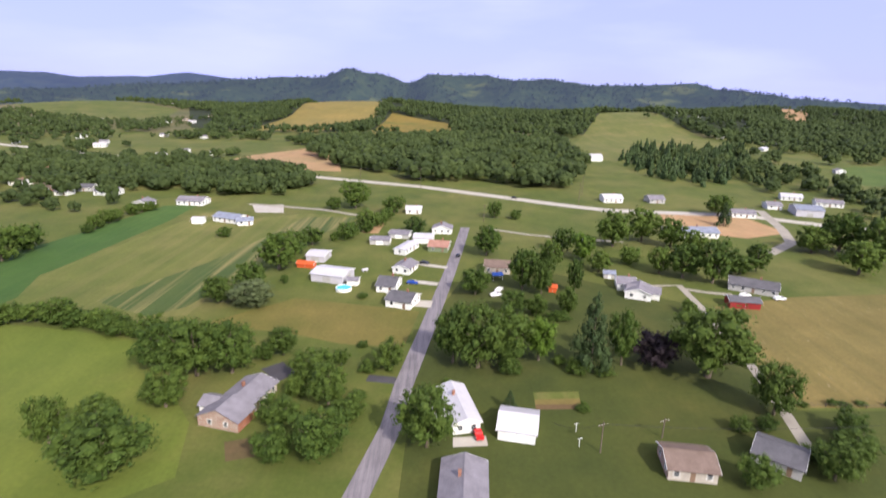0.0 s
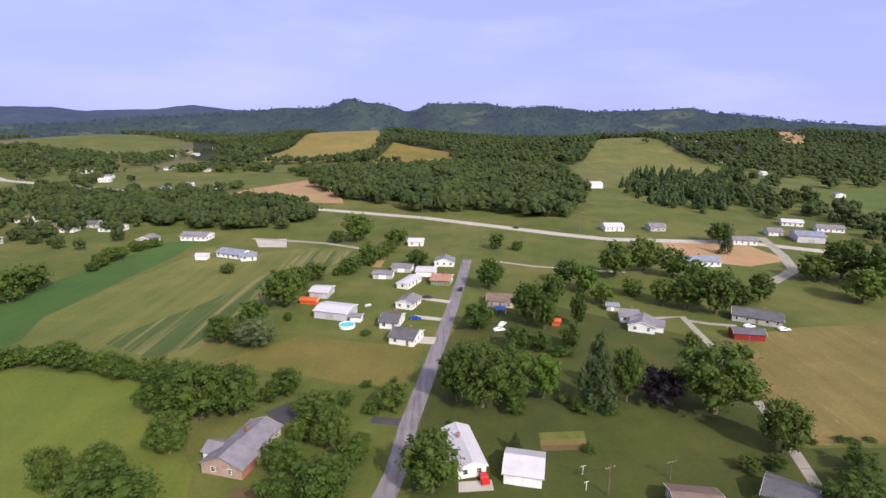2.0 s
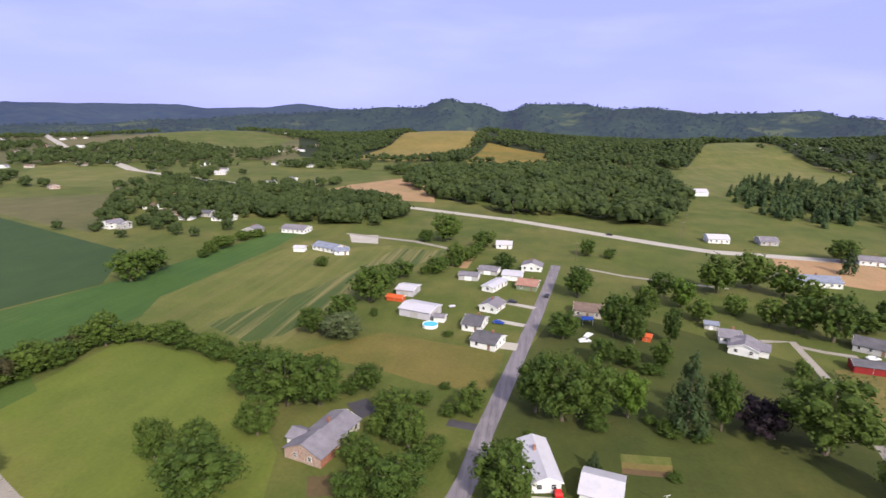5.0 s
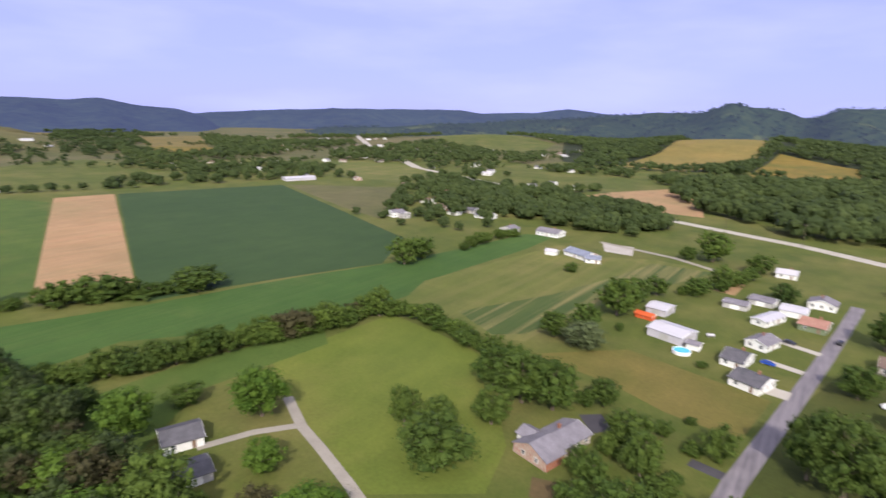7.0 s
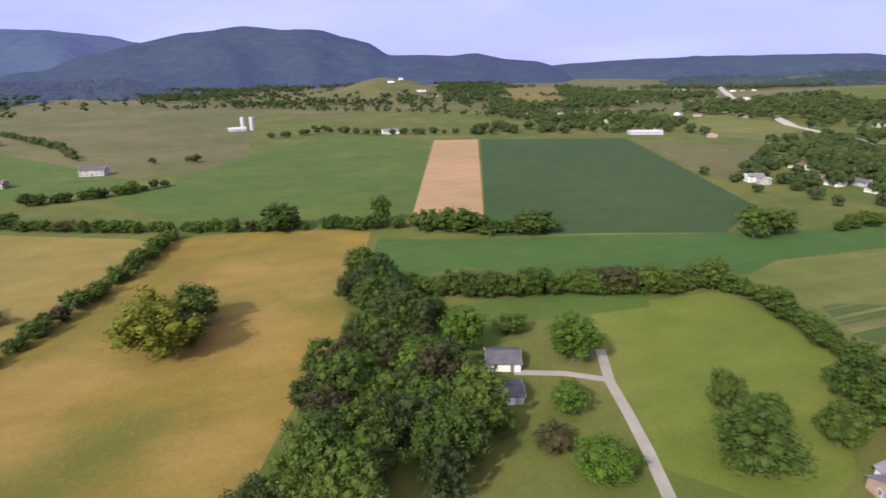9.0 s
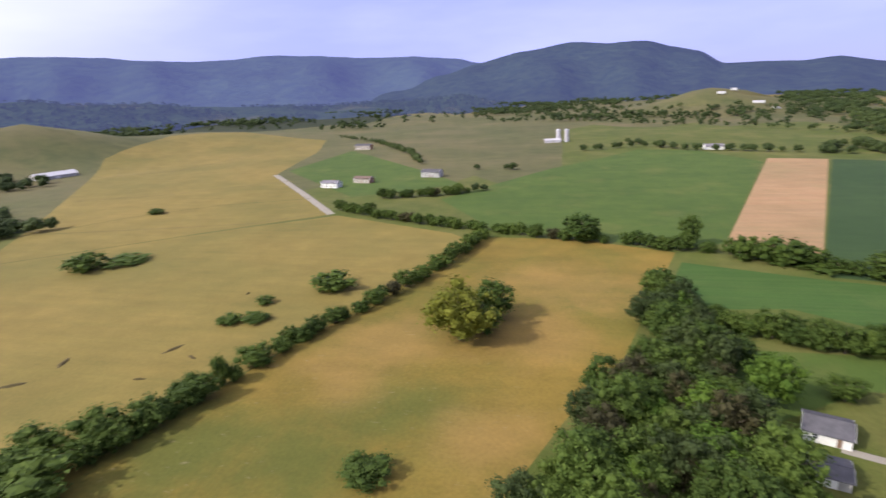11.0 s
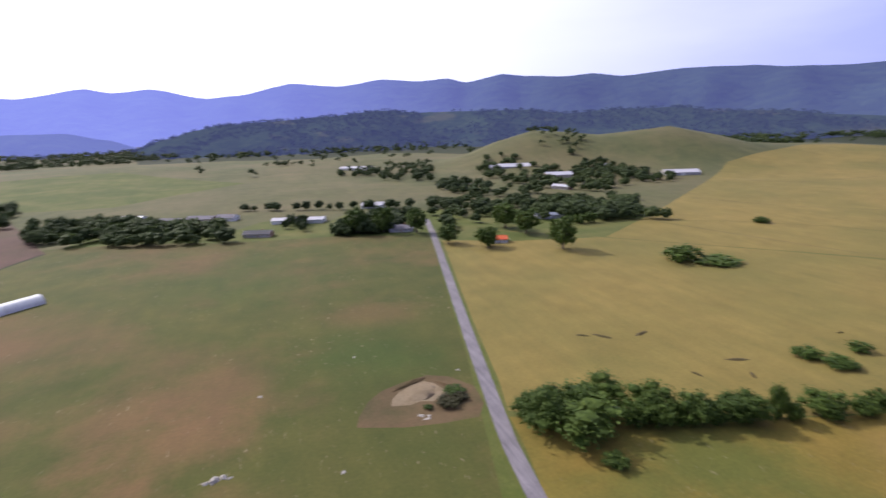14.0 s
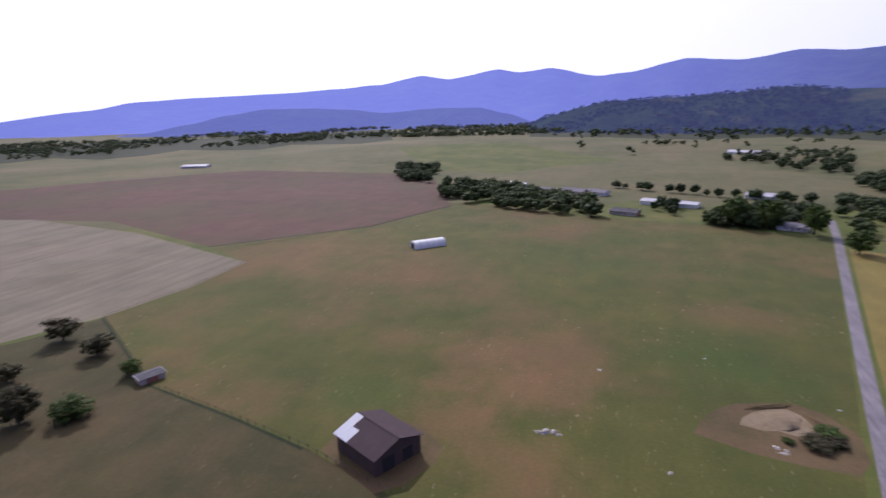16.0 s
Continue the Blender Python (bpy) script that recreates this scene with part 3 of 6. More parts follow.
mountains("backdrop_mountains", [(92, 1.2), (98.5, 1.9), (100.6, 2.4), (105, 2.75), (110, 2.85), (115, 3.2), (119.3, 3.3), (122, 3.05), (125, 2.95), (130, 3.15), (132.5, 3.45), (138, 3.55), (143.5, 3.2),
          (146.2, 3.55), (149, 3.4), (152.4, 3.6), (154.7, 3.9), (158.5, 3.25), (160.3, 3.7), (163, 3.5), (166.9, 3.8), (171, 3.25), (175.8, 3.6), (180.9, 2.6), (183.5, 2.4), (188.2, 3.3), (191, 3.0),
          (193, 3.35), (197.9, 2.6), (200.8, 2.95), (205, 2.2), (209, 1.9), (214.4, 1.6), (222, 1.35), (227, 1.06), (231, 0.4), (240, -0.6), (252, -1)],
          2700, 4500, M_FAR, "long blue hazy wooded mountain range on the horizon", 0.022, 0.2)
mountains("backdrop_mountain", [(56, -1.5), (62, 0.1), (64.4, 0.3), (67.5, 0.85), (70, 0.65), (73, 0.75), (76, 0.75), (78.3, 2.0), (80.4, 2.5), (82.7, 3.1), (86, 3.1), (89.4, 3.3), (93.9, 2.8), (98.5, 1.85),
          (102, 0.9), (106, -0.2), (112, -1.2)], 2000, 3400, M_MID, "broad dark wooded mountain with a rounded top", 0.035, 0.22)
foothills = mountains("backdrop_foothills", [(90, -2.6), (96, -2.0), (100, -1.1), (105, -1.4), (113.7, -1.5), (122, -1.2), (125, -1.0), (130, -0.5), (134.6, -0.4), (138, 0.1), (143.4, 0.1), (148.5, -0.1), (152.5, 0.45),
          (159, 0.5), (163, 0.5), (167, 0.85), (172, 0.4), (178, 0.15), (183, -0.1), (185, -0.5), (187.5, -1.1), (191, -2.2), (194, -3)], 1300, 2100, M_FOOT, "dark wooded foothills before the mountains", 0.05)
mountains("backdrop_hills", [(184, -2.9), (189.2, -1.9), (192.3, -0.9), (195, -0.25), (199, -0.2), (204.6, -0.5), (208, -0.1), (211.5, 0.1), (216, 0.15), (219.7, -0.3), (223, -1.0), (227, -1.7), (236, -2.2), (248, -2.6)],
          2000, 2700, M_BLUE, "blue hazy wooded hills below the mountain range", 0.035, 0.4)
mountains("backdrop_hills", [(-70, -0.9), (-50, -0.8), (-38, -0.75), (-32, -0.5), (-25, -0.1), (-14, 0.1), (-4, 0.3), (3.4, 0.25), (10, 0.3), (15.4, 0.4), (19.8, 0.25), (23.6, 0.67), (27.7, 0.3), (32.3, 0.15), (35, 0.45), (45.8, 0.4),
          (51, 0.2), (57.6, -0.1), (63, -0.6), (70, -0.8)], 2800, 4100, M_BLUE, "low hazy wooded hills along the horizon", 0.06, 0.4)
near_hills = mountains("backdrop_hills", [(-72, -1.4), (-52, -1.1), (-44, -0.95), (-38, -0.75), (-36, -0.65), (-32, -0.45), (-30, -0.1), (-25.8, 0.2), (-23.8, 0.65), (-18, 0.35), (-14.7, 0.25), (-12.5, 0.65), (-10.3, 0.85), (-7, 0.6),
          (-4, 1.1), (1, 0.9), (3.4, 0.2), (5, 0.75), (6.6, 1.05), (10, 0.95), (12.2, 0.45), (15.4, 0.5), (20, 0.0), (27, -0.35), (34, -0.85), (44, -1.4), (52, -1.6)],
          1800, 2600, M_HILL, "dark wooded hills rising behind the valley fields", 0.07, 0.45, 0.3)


# ---- trees ----
def leaf_mat(name, low, high, see=0.25):
    m, n, l, b = shader(name, 0.75)
    info, geo = n.new("ShaderNodeObjectInfo"), n.new("ShaderNodeNewGeometry")
    mix = n.new("ShaderNodeMath")
    mix.operation = "MULTIPLY_ADD"
    mix.inputs[1].default_value = 0.55
    l.new(geo.outputs["Random Per Island"], mix.inputs[0])
    half = n.new("ShaderNodeMath")
    half.operation = "MULTIPLY"
    half.inputs[1].default_value = 0.45
    l.new(info.outputs["Random"], half.inputs[0])
    l.new(half.outputs[0], mix.inputs[2])
    c = ramp(n, l, mix.outputs[0], [(0.0, low), (1.0, high)])
    c = blend(n, l, c, ramp(n, l, noise_at(n, l, 0.03, 3), [(0.3, (0.5, 0.57, 0.46)), (0.7, (0.86, 0.92, 0.7))]), 1.0, "MULTIPLY")
    l.new(c, b.inputs["Base Color"])
    tr, ms, out = n.new("ShaderNodeBsdfTranslucent"), n.new("ShaderNodeMixShader"), n["Material Output"]
    l.new(c, tr.inputs["Color"])
    ms.inputs["Fac"].default_value = see
    l.new(b.outputs[0], ms.inputs[1])
    l.new(tr.outputs[0], ms.inputs[2])
    l.new(ms.outputs[0], out.inputs["Surface"])
    return m


LEAF = {"broad": leaf_mat("leaves_green", (0.044, 0.08, 0.014), (0.128, 0.172, 0.034), 0.27), "lime": leaf_mat("leaves_bright", (0.055, 0.11, 0.012), (0.135, 0.2, 0.028)),
        "pine": leaf_mat("needles", (0.034, 0.058, 0.022), (0.07, 0.1, 0.038), 0.1), "plum": leaf_mat("leaves_purple", (0.02, 0.012, 0.02), (0.035, 0.02, 0.034), 0.1),
        "yellow": leaf_mat("leaves_yellowish", (0.1, 0.11, 0.014), (0.2, 0.195, 0.026)), "pale": leaf_mat("leaves_greyish", (0.1, 0.125, 0.06), (0.17, 0.19, 0.1)),
        "far": leaf_mat("far_leaves", (0.036, 0.058, 0.02), (0.094, 0.12, 0.042), 0.34),
        "brown": leaf_mat("leaves_olive", (0.05, 0.045, 0.022), (0.095, 0.08, 0.038))}
BARK = hard("bark", (0.09, 0.07, 0.05), (0.15, 0.12, 0.09), None, 2.0)


def tube(bm, a, b, ra, rb, sides=6):
    a, b = Vector(a), Vector(b)
    q = (b - a).to_track_quat("Z", "Y")
    rings = []
    for p, r in ((a, ra), (b, rb)):
        rings.append([bm.verts.new(p + q @ Vector((math.cos(t) * r, math.sin(t) * r, 0))) for t in (2 * math.pi * i / sides for i in range(sides))])
    for i in range(sides):
        j = (i + 1) % sides
        bm.faces.new((rings[0][i], rings[0][j], rings[1][j], rings[1][i]))
    bm.faces.new(rings[1])
    bm.faces.new(rings[0][::-1])


def cable(bm, pts, r, sides=4):
    rings = []
    for p in pts:
        rings.append([bm.verts.new(p + Vector((math.cos(t) * r, math.sin(t) * r * 0.5, math.sin(t) * r))) for t in (2 * math.pi * i / sides for i in range(sides))])
    for a, b in zip(rings, rings[1:]):
        for i in range(sides):
            j = (i + 1) % sides
            bm.faces.new((a[i], a[j], b[j], b[i]))


def mesh_of(name, bm, mat, soft=False):
    me = bpy.data.meshes.new(name)
    bm.to_mesh(me)
    bm.free()
    me.materials.append(mat)
    if soft:
        for p in me.polygons:
            p.use_smooth = True
    return me


def part(name, bm, mat, parent, label=""):
    ob = new(name, mesh_of(name, bm, mat))
    ob.parent = parent
    return tagged(ob, label)


def clumps_for(kind, rng):
    """Clumps of foliage (centre, radius) of a plant one unit high and about one wide."""
    out = []
    if kind == "pine":
        for i in range(26):
            q = i / 25
            z = 0.16 + 0.8 * q
            r = (1 - q) ** 0.8 * 0.36 + 0.02
            a = i * 2.4 + rng.random() * 0.6
            d = r * (0.35 + 0.65 * rng.random())
            out.append((Vector((math.cos(a) * d, math.sin(a) * d, z - d * 0.2)), 0.05 + 0.1 * (1 - q)))
        return out
    n, zc, rz, rxy, size = {"broad": (44, 0.54, 0.41, 0.38, 0.105), "round": (38, 0.5, 0.44, 0.39, 0.11), "tall": (40, 0.54, 0.43, 0.36, 0.105),
                            "bush": (26, 0.42, 0.42, 0.4, 0.135)}[kind]
    for i in range(n):
        z = 1 - 2 * (i + 0.5) / n
        a = i * 2.39996 + rng.random() * 0.9
        w = math.sqrt(max(0.0, 1 - z * z))
        d = 0.62 + 0.45 * rng.random()
        if z < -0.3:
            d *= 0.9
        out.append((Vector((math.cos(a) * w * rxy * d, math.sin(a) * w * rxy * d, zc + z * rz * d)), size * (0.65 + 0.75 * rng.random())))
    for i in range(6):
        out.append((Vector((rng.uniform(-.16, .16), rng.uniform(-.16, .16), zc + rng.uniform(-0.22, 0.16))), size * 1.7))
    return out


def crown_mesh(name, kind, mat, leaves, leaf, seed):
    """Leaves set on the clumps, with a darker knot of twigs and foliage inside each."""
    rng = random.Random(seed)
    verts, fs = [], []
    clumps = clumps_for(kind, rng)
    for c, r in clumps:
        k = max(10, int(leaves * (r * r) / sum(x[1] ** 2 for x in clumps)))
        base = len(verts)
        ico = [(0, 0, 1), (0.9, 0, 0.4), (0.28, 0.85, 0.45), (-0.72, 0.53, 0.4), (-0.72, -0.53, 0.42), (0.28, -0.85, 0.4), (0.7, 0.5, -0.5), (-0.3, 0.8, -0.5), (-0.85, 0, -0.5),
               (-0.3, -0.8, -0.5), (0.7, -0.5, -0.5), (0, 0, -0.95)]
        verts += [tuple(c + Vector(p) * r * rng.uniform(0.5, 0.72)) for p in ico]
        fs += [tuple(base + i for i in f) for f in ((0, 1, 2), (0, 2, 3), (0, 3, 4), (0, 4, 5), (0, 5, 1), (1, 6, 2), (2, 7, 3), (3, 8, 4), (4, 9, 5), (5, 10, 1), (6, 7, 2), (7, 8, 3),
                                                    (8, 9, 4), (9, 10, 5), (10, 6, 1), (6, 11, 7), (7, 11, 8), (8, 11, 9), (9, 11, 10), (10, 11, 6))]
        for _ in range(k):
            d = Vector((rng.gauss(0, 1), rng.gauss(0, 1), rng.gauss(0.25, 1))).normalized()
            p = c + d * r * rng.uniform(0.6, 1.25)
            up = (d + Vector((rng.uniform(-1, 1), rng.uniform(-1, 1), rng.uniform(-0.4, 1))) * 0.8).normalized()
            s = up.orthogonal().normalized()
            s = s * math.cos(rng.random() * 6) + up.cross(s) * math.sin(rng.random() * 6)
            s.normalize()
            t = up.cross(s)
            g = leaf * rng.uniform(0.7, 1.35)
            i = len(verts)
            verts += [tuple(p - s * g), tuple(p + t * g * 0.8 + s * g * 0.5), tuple(p + s * g * 0.7 - t * g * 0.75 + up * g * 0.25)]
            fs.append((i, i + 1, i + 2))
    me = bpy.data.meshes.new(name)
    me.from_pydata(verts, [], fs)
    me.materials.append(mat)
    me.update()
    return me


def trunk_mesh(kind, seed):
    rng = random.Random(seed)
    bm = bmesh.new()
    if kind == "pine":
        tube(bm, (0, 0, -0.03), (0, 0, 0.5), 0.022, 0.013)
        tube(bm, (0, 0, 0.5), (0.01, 0, 0.93), 0.013, 0.004)
        for i in range(9):
            a, z = i * 2.4, 0.2 + 0.07 * i
            tube(bm, (0, 0, z), (math.cos(a) * 0.3 * (1.1 - z), math.sin(a) * 0.3 * (1.1 - z), z + 0.02), 0.008, 0.002, 4)
    elif kind == "bush":
        for i in range(6):
            a = i * 1.05
            tube(bm, (math.cos(a) * 0.04, math.sin(a) * 0.04, -0.05), (math.cos(a) * 0.25, math.sin(a) * 0.25, 0.5), 0.02, 0.006, 5)
    else:
        tube(bm, (0, 0, -0.03), (0.005, 0.01, 0.16), 0.034, 0.026, 8)
        tube(bm, (0.005, 0.01, 0.16), (0.0, 0.0, 0.45), 0.026, 0.016, 7)
        tube(bm, (0, 0, 0.45), (0.02, -0.01, 0.8), 0.016, 0.004)
        for i in range(8):
            a, z = i * 2.4 + rng.random(), 0.16 + 0.05 * i
            e = (math.cos(a) * 0.24, math.sin(a) * 0.24, z + 0.2)
            tube(bm, (0, 0, z), e, 0.013, 0.005, 5)
            tube(bm, e, (e[0] * 1.3, e[1] * 1.2, e[2] + 0.1), 0.005, 0.002, 4)
    return mesh_of("trunk", bm, BARK)


TREE_LABEL = {"shade": "dark green leafy tree in a dense wood", "broad": "full leafy green deciduous tree with a rounded crown", "lime": "bright yellow-green leafy tree lit by the sun", "pine": "tall dark green conifer with sparse limbs",
              "plum": "dark purple-leaved ornamental tree", "yellow": "yellowish-green leafy tree standing in the hay field", "pale": "pale grey-green bushy tree at the hedge end", "brown": "olive-brown thin-leaved tree near a fence",
              "round": "low round leafy green tree", "tall": "slender upright green tree", "bush": "dense dark green bush in rough grass", "brownbush": "brownish bare-looking bush in a hedge"}
SHAPE = {"shade": "broad", "lime": "broad", "plum": "round", "yellow": "round", "pale": "round", "brown": "tall", "brownbush": "bush"}
TINT = {"shade": "far", "round": "broad", "tall": "broad", "bush": "broad", "brownbush": "brown"}
models = {}


def model(kind, variant, far):
    key = (kind, variant, far)
    if key not in models:
        shape = SHAPE.get(kind, kind)
        seed = hash_01(len(models), 5) * 1e6
        n, leaf = {"pine": (2500, 0.02), "bush": (2200, 0.026)}.get(shape, (3200, 0.021))
        if far:
            n, leaf = n // 4, leaf * 1.8
        models[key] = (crown_mesh("crown", shape, LEAF[TINT.get(kind, kind)], n, leaf, seed), trunk_mesh(shape, seed))
    return models[key]


count = [0]


def plant(kind, x, y, h, w, group="trees"):
    count[0] += 1
    rng = random.Random(count[0] * 17)
    crown, trunk = model(kind, rng.randrange(3), math.hypot(x, y) > 205)
    bushy = SHAPE.get(kind, kind) == "bush"
    root = new("bush" if bushy else "tree")
    k = 0.8
    root.matrix_basis = pose(x, y, land(x, y) - 0.05, 0, 0, rng.uniform(0, 360)) @ Matrix.Diagonal((w / k * rng.uniform(0.92, 1.08), w / k, h, 1))
    for nm, me in (("trunk", trunk), ("crown", crown)):
        ob = new(nm, me)
        ob.parent = root
    tagged(root, TREE_LABEL[kind], "bush" if bushy else "tree", "bushes" if bushy else group)


def hedgerow(spacing, low, high, pts):
    rng = random.Random(len(pts) * 7 + int(pts[0][0]))
    spots = []
    for a, b in zip(pts, pts[1:]):
        a, b = Vector(a), Vector(b)
        n = max(1, int((b - a).length / spacing))
        for i in range(n):
            p = a.lerp(b, (i + rng.random() * 0.8) / n)
            h = rng.uniform(low, high)
            if p.length > 420:
                spots.append((p.x + rng.uniform(-2, 2), p.y + rng.uniform(-2, 2), h))
                continue
            q = rng.random()
            kind = "bush" if q < 0.5 else "round" if q < 0.7 else "broad" if q < 0.95 else "brownbush"
            if kind == "bush":
                h *= 0.85
            plant(kind, p.x + rng.uniform(-1.3, 1.3), p.y + rng.uniform(-1.3, 1.3), h, h * rng.uniform(0.9, 1.4), "hedge trees")
    if spots:
        grow("far_hedge", spots, "broad", rng)


def inside(x, y, ring):
    c = False
    for (ax, ay), (bx, by) in zip(ring, ring[1:] + ring[:1]):
        if (ay > y) != (by > y) and x < (bx - ax) * (y - ay) / (by - ay) + ax:
            c = not c
    return c


far_models = {}
KNOT = np.array([(0, 0, 1), (0.9, 0, 0.4), (0.28, 0.85, 0.45), (-0.72, 0.53, 0.4), (-0.72, -0.53, 0.42), (0.28, -0.85, 0.4), (0.7, 0.5, -0.5), (-0.3, 0.8, -0.5), (-0.85, 0, -0.5),
                 (-0.3, -0.8, -0.5), (0.7, -0.5, -0.5)])
KNOT_FACES = ((0, 1, 2), (0, 2, 3), (0, 3, 4), (0, 4, 5), (0, 5, 1), (1, 6, 2), (2, 7, 3), (3, 8, 4), (4, 9, 5), (5, 10, 1), (6, 7, 2), (7, 8, 3), (8, 9, 4), (9, 10, 5), (10, 6, 1))


def far_tree(kind, v):
    """A light crown for woods that stay far off, as arrays of corners and faces. kind: pine, broad or tiny."""
    if (kind, v) not in far_models:
        rng = random.Random(v * 31 + len(kind))
        n, leaves = {"pine": (7, 26), "broad": (8, 34), "tiny": (3, 4)}[kind]
        verts, fs = [], []
        for i in range(n):
            a, q = i * 2.4 + rng.random(), (i + 0.5) / n
            if kind == "pine":
                c, r = np.array([math.cos(a) * 0.14 * (1 - q), math.sin(a) * 0.14 * (1 - q), 0.16 + 0.75 * q]), 0.06 + 0.2 * (1 - q)
            else:
                d = 0.27 * math.sqrt(max(0.0, 1 - (2 * q - 1) ** 2))
                c, r = np.array([math.cos(a) * d, math.sin(a) * d, 0.36 + 0.42 * q]), rng.uniform(0.16, 0.25)
            b = len(verts)
            for p in KNOT:
                verts.append(c + p * r * rng.uniform(0.75, 1.15))
            fs += [tuple(b + k for k in f) for f in KNOT_FACES]
            for _ in range(leaves // n + 1):
                d = np.array([rng.gauss(0, 1), rng.gauss(0, 1), rng.gauss(0.4, 1)])
                d /= np.linalg.norm(d)
                p = c + d * r * rng.uniform(0.95, 1.2)
                b = len(verts)
                for _ in range(3):
                    verts.append(p + np.array([rng.uniform(-1, 1), rng.uniform(-1, 1), rng.uniform(-1, 1)]) * 0.1)
                fs.append((b, b + 1, b + 2))
        far_models[(kind, v)] = (np.array(verts), fs)
    return far_models[(kind, v)]


FLOORED = ("wood_floor", "far_pasture")


def wood(name, n, low, high, ring):
    """A wood with trees spread over the ring of its edge: one by one where near, else in one piece."""
    rng = random.Random(int(abs(ring[0][0]) + abs(ring[0][1])))
    xs, ys = [p[0] for p in ring], [p[1] for p in ring]
    open_land = [r for n_, _, r in plots if n_ == "knoll_meadow"]
    spots, tries = [], 0
    while len(spots) < n and tries < n * 60:
        tries += 1
        x, y = rng.uniform(min(xs), max(xs)), rng.uniform(min(ys), max(ys))
        if inside(x, y, ring) and not any(inside(x, y, r) for r in open_land) and all((x - a) ** 2 + (y - b) ** 2 > 9 for a, b, _ in spots[-60:]):
            spots.append((x, y, rng.uniform(low, high)))
    if name == "near_woods":
        for x, y, h in spots:
            plant(rng.choice(("broad", "shade", "broad", "tall", "lime", "broad", "round", "shade", "brown", "broad", "tall")), x, y, h, h * rng.uniform(0.75, 1.05), "wood trees")
        return
    grow(name, spots, "pine" if name == "pine_woods" else "broad", rng)


def hill_trees(ob, n, seed, low, high, rows=31):
    """Trees spread over the slopes of a range of hills, in open woods with clearings."""
    rng = random.Random(seed)
    vs = ob.data.vertices
    k = len(vs) // rows
    spots = []
    while len(spots) < n:
        i, j = rng.randrange(k - 1), rng.randrange(1, rows - 5)
        a, b, c = (vs[q].co for q in (i * rows + j, i * rows + j + 1, (i + 1) * rows + j))
        p = a + (b - a) * rng.random() + (c - a) * rng.random()
        if noise.noise((p.x * 0.004, p.y * 0.004, seed)) < -0.22:
            continue
        spots.append((p.x, p.y, rng.uniform(low, high), p.z))
    # hillside trees take the slope's material, its haze emission included
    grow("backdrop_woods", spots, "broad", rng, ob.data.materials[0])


def grow(name, spots, kind, rng, mat=None):
    verts, fs = [], []
    base = 0
    for x, y, h, *foot in spots:
        co, f = far_tree("tiny" if math.hypot(x, y) > 850 else kind, rng.randrange(5))
        a, w = rng.uniform(0, 6.28), h * (rng.uniform(0.6, 0.8) if kind == "pine" else rng.uniform(0.95, 1.4))
        rot = np.array([[math.cos(a) * w, -math.sin(a) * w, 0], [math.sin(a) * w, math.cos(a) * w, 0], [0, 0, h]])
        verts.append(co @ rot.T + np.array([x, y, (foot[0] if foot else land(x, y)) - 0.12 * h]))
        fs += [tuple(i + base for i in t) for t in f]
        base += len(co)
    me = bpy.data.meshes.new(name)
    me.from_pydata(np.concatenate(verts).tolist(), [], fs)
    me.materials.append(mat or LEAF["pine" if kind == "pine" else "far"])
    me.update()
    tagged(new(name, me), "dense dark conifer wood on a slope" if kind == "pine" else "dense green deciduous wood in the valley", "woods", "", "stuff")


def valley_trees(name, az0, az1, r0, r1, n, cover, size, low, high, seed):
    """Scattered groves between the far fields; cover: the share of the land they take."""
    rng = random.Random(seed)
    rings = [(min(p[0] for p in r), max(p[0] for p in r), min(p[1] for p in r), max(p[1] for p in r), r) for n_, _, r in plots if n_ not in FLOORED]
    spots, tries = [], 0
    while len(spots) < n and tries < n * 30:
        tries += 1
        az, r = radians(rng.uniform(az0, az1)), math.sqrt(rng.uniform(r0 * r0, r1 * r1))
        x, y = -math.sin(az) * r, math.cos(az) * r
        if noise.noise((x * size, y * size * 0.6, seed)) < 0.5 - cover:
            continue
        if any(a <= x <= b and c <= y <= d and inside(x, y, g) for a, b, c, d, g in rings):
            continue
        spots.append((x, y, rng.uniform(low, high)))
    grow(name, spots, "broad", rng)


plant("broad", -65.4, 117.0, 10.4, 10.3)
plant("broad", -75.8, 135.7, 12.1, 13.9)
plant("broad", -64.4, 132.1, 16.9, 16.3)
plant("broad", -55.5, 134.0, 14.3, 13.4)
plant("broad", -44.7, 144.8, 9.2, 8.7)
plant("bush", -49.0, 141.7, 6.1, 5.5)
plant("broad", -32.9, 130.7, 9.3, 12.2)
plant("broad", -26.5, 119.4, 10.4, 10.0)
plant("round", -36.4, 110.6, 7.6, 10.1)
plant("round", -34.2, 97.9, 7.7, 9.2)
plant("round", -25.0, 99.9, 11.1, 12.7)
plant("round", -20.5, 113.6, 6.0, 7.7)
plant("tall", -83.3, 102.0, 12.4, 8.4)
plant("broad", -76.2, 108.0, 8.4, 9.9)
plant("broad", -66.1, 92.9, 13.5, 17.3)
plant("round", -12.9, 137.7, 9.1, 9.0)
plant("bush", -18.8, 136.1, 3.5, 5.2)
plant("broad", -1.8, 103.3, 15.5, 12.3)
plant("broad", 4.7, 141.9, 17.6, 11.5)
plant("broad", 11.7, 139.1, 19.8, 15.7)
plant("broad", 20.4, 141.8, 18.0, 13.8)
plant("lime", 29.7, 144.0, 14.7, 10.3)
plant("bush", 20.5, 136.0, 6.0, 6.0)
plant("pine", 43.5, 138.4, 23.6, 11.6)
plant("tall", 53.3, 142.1, 17.0, 8.9)
plant("plum", 62.4, 141.6, 10.8, 13.0)
plant("broad", 75.5, 135.9, 21.0, 21.5)
plant("broad", 83.4, 118.0, 14.7, 11.2)
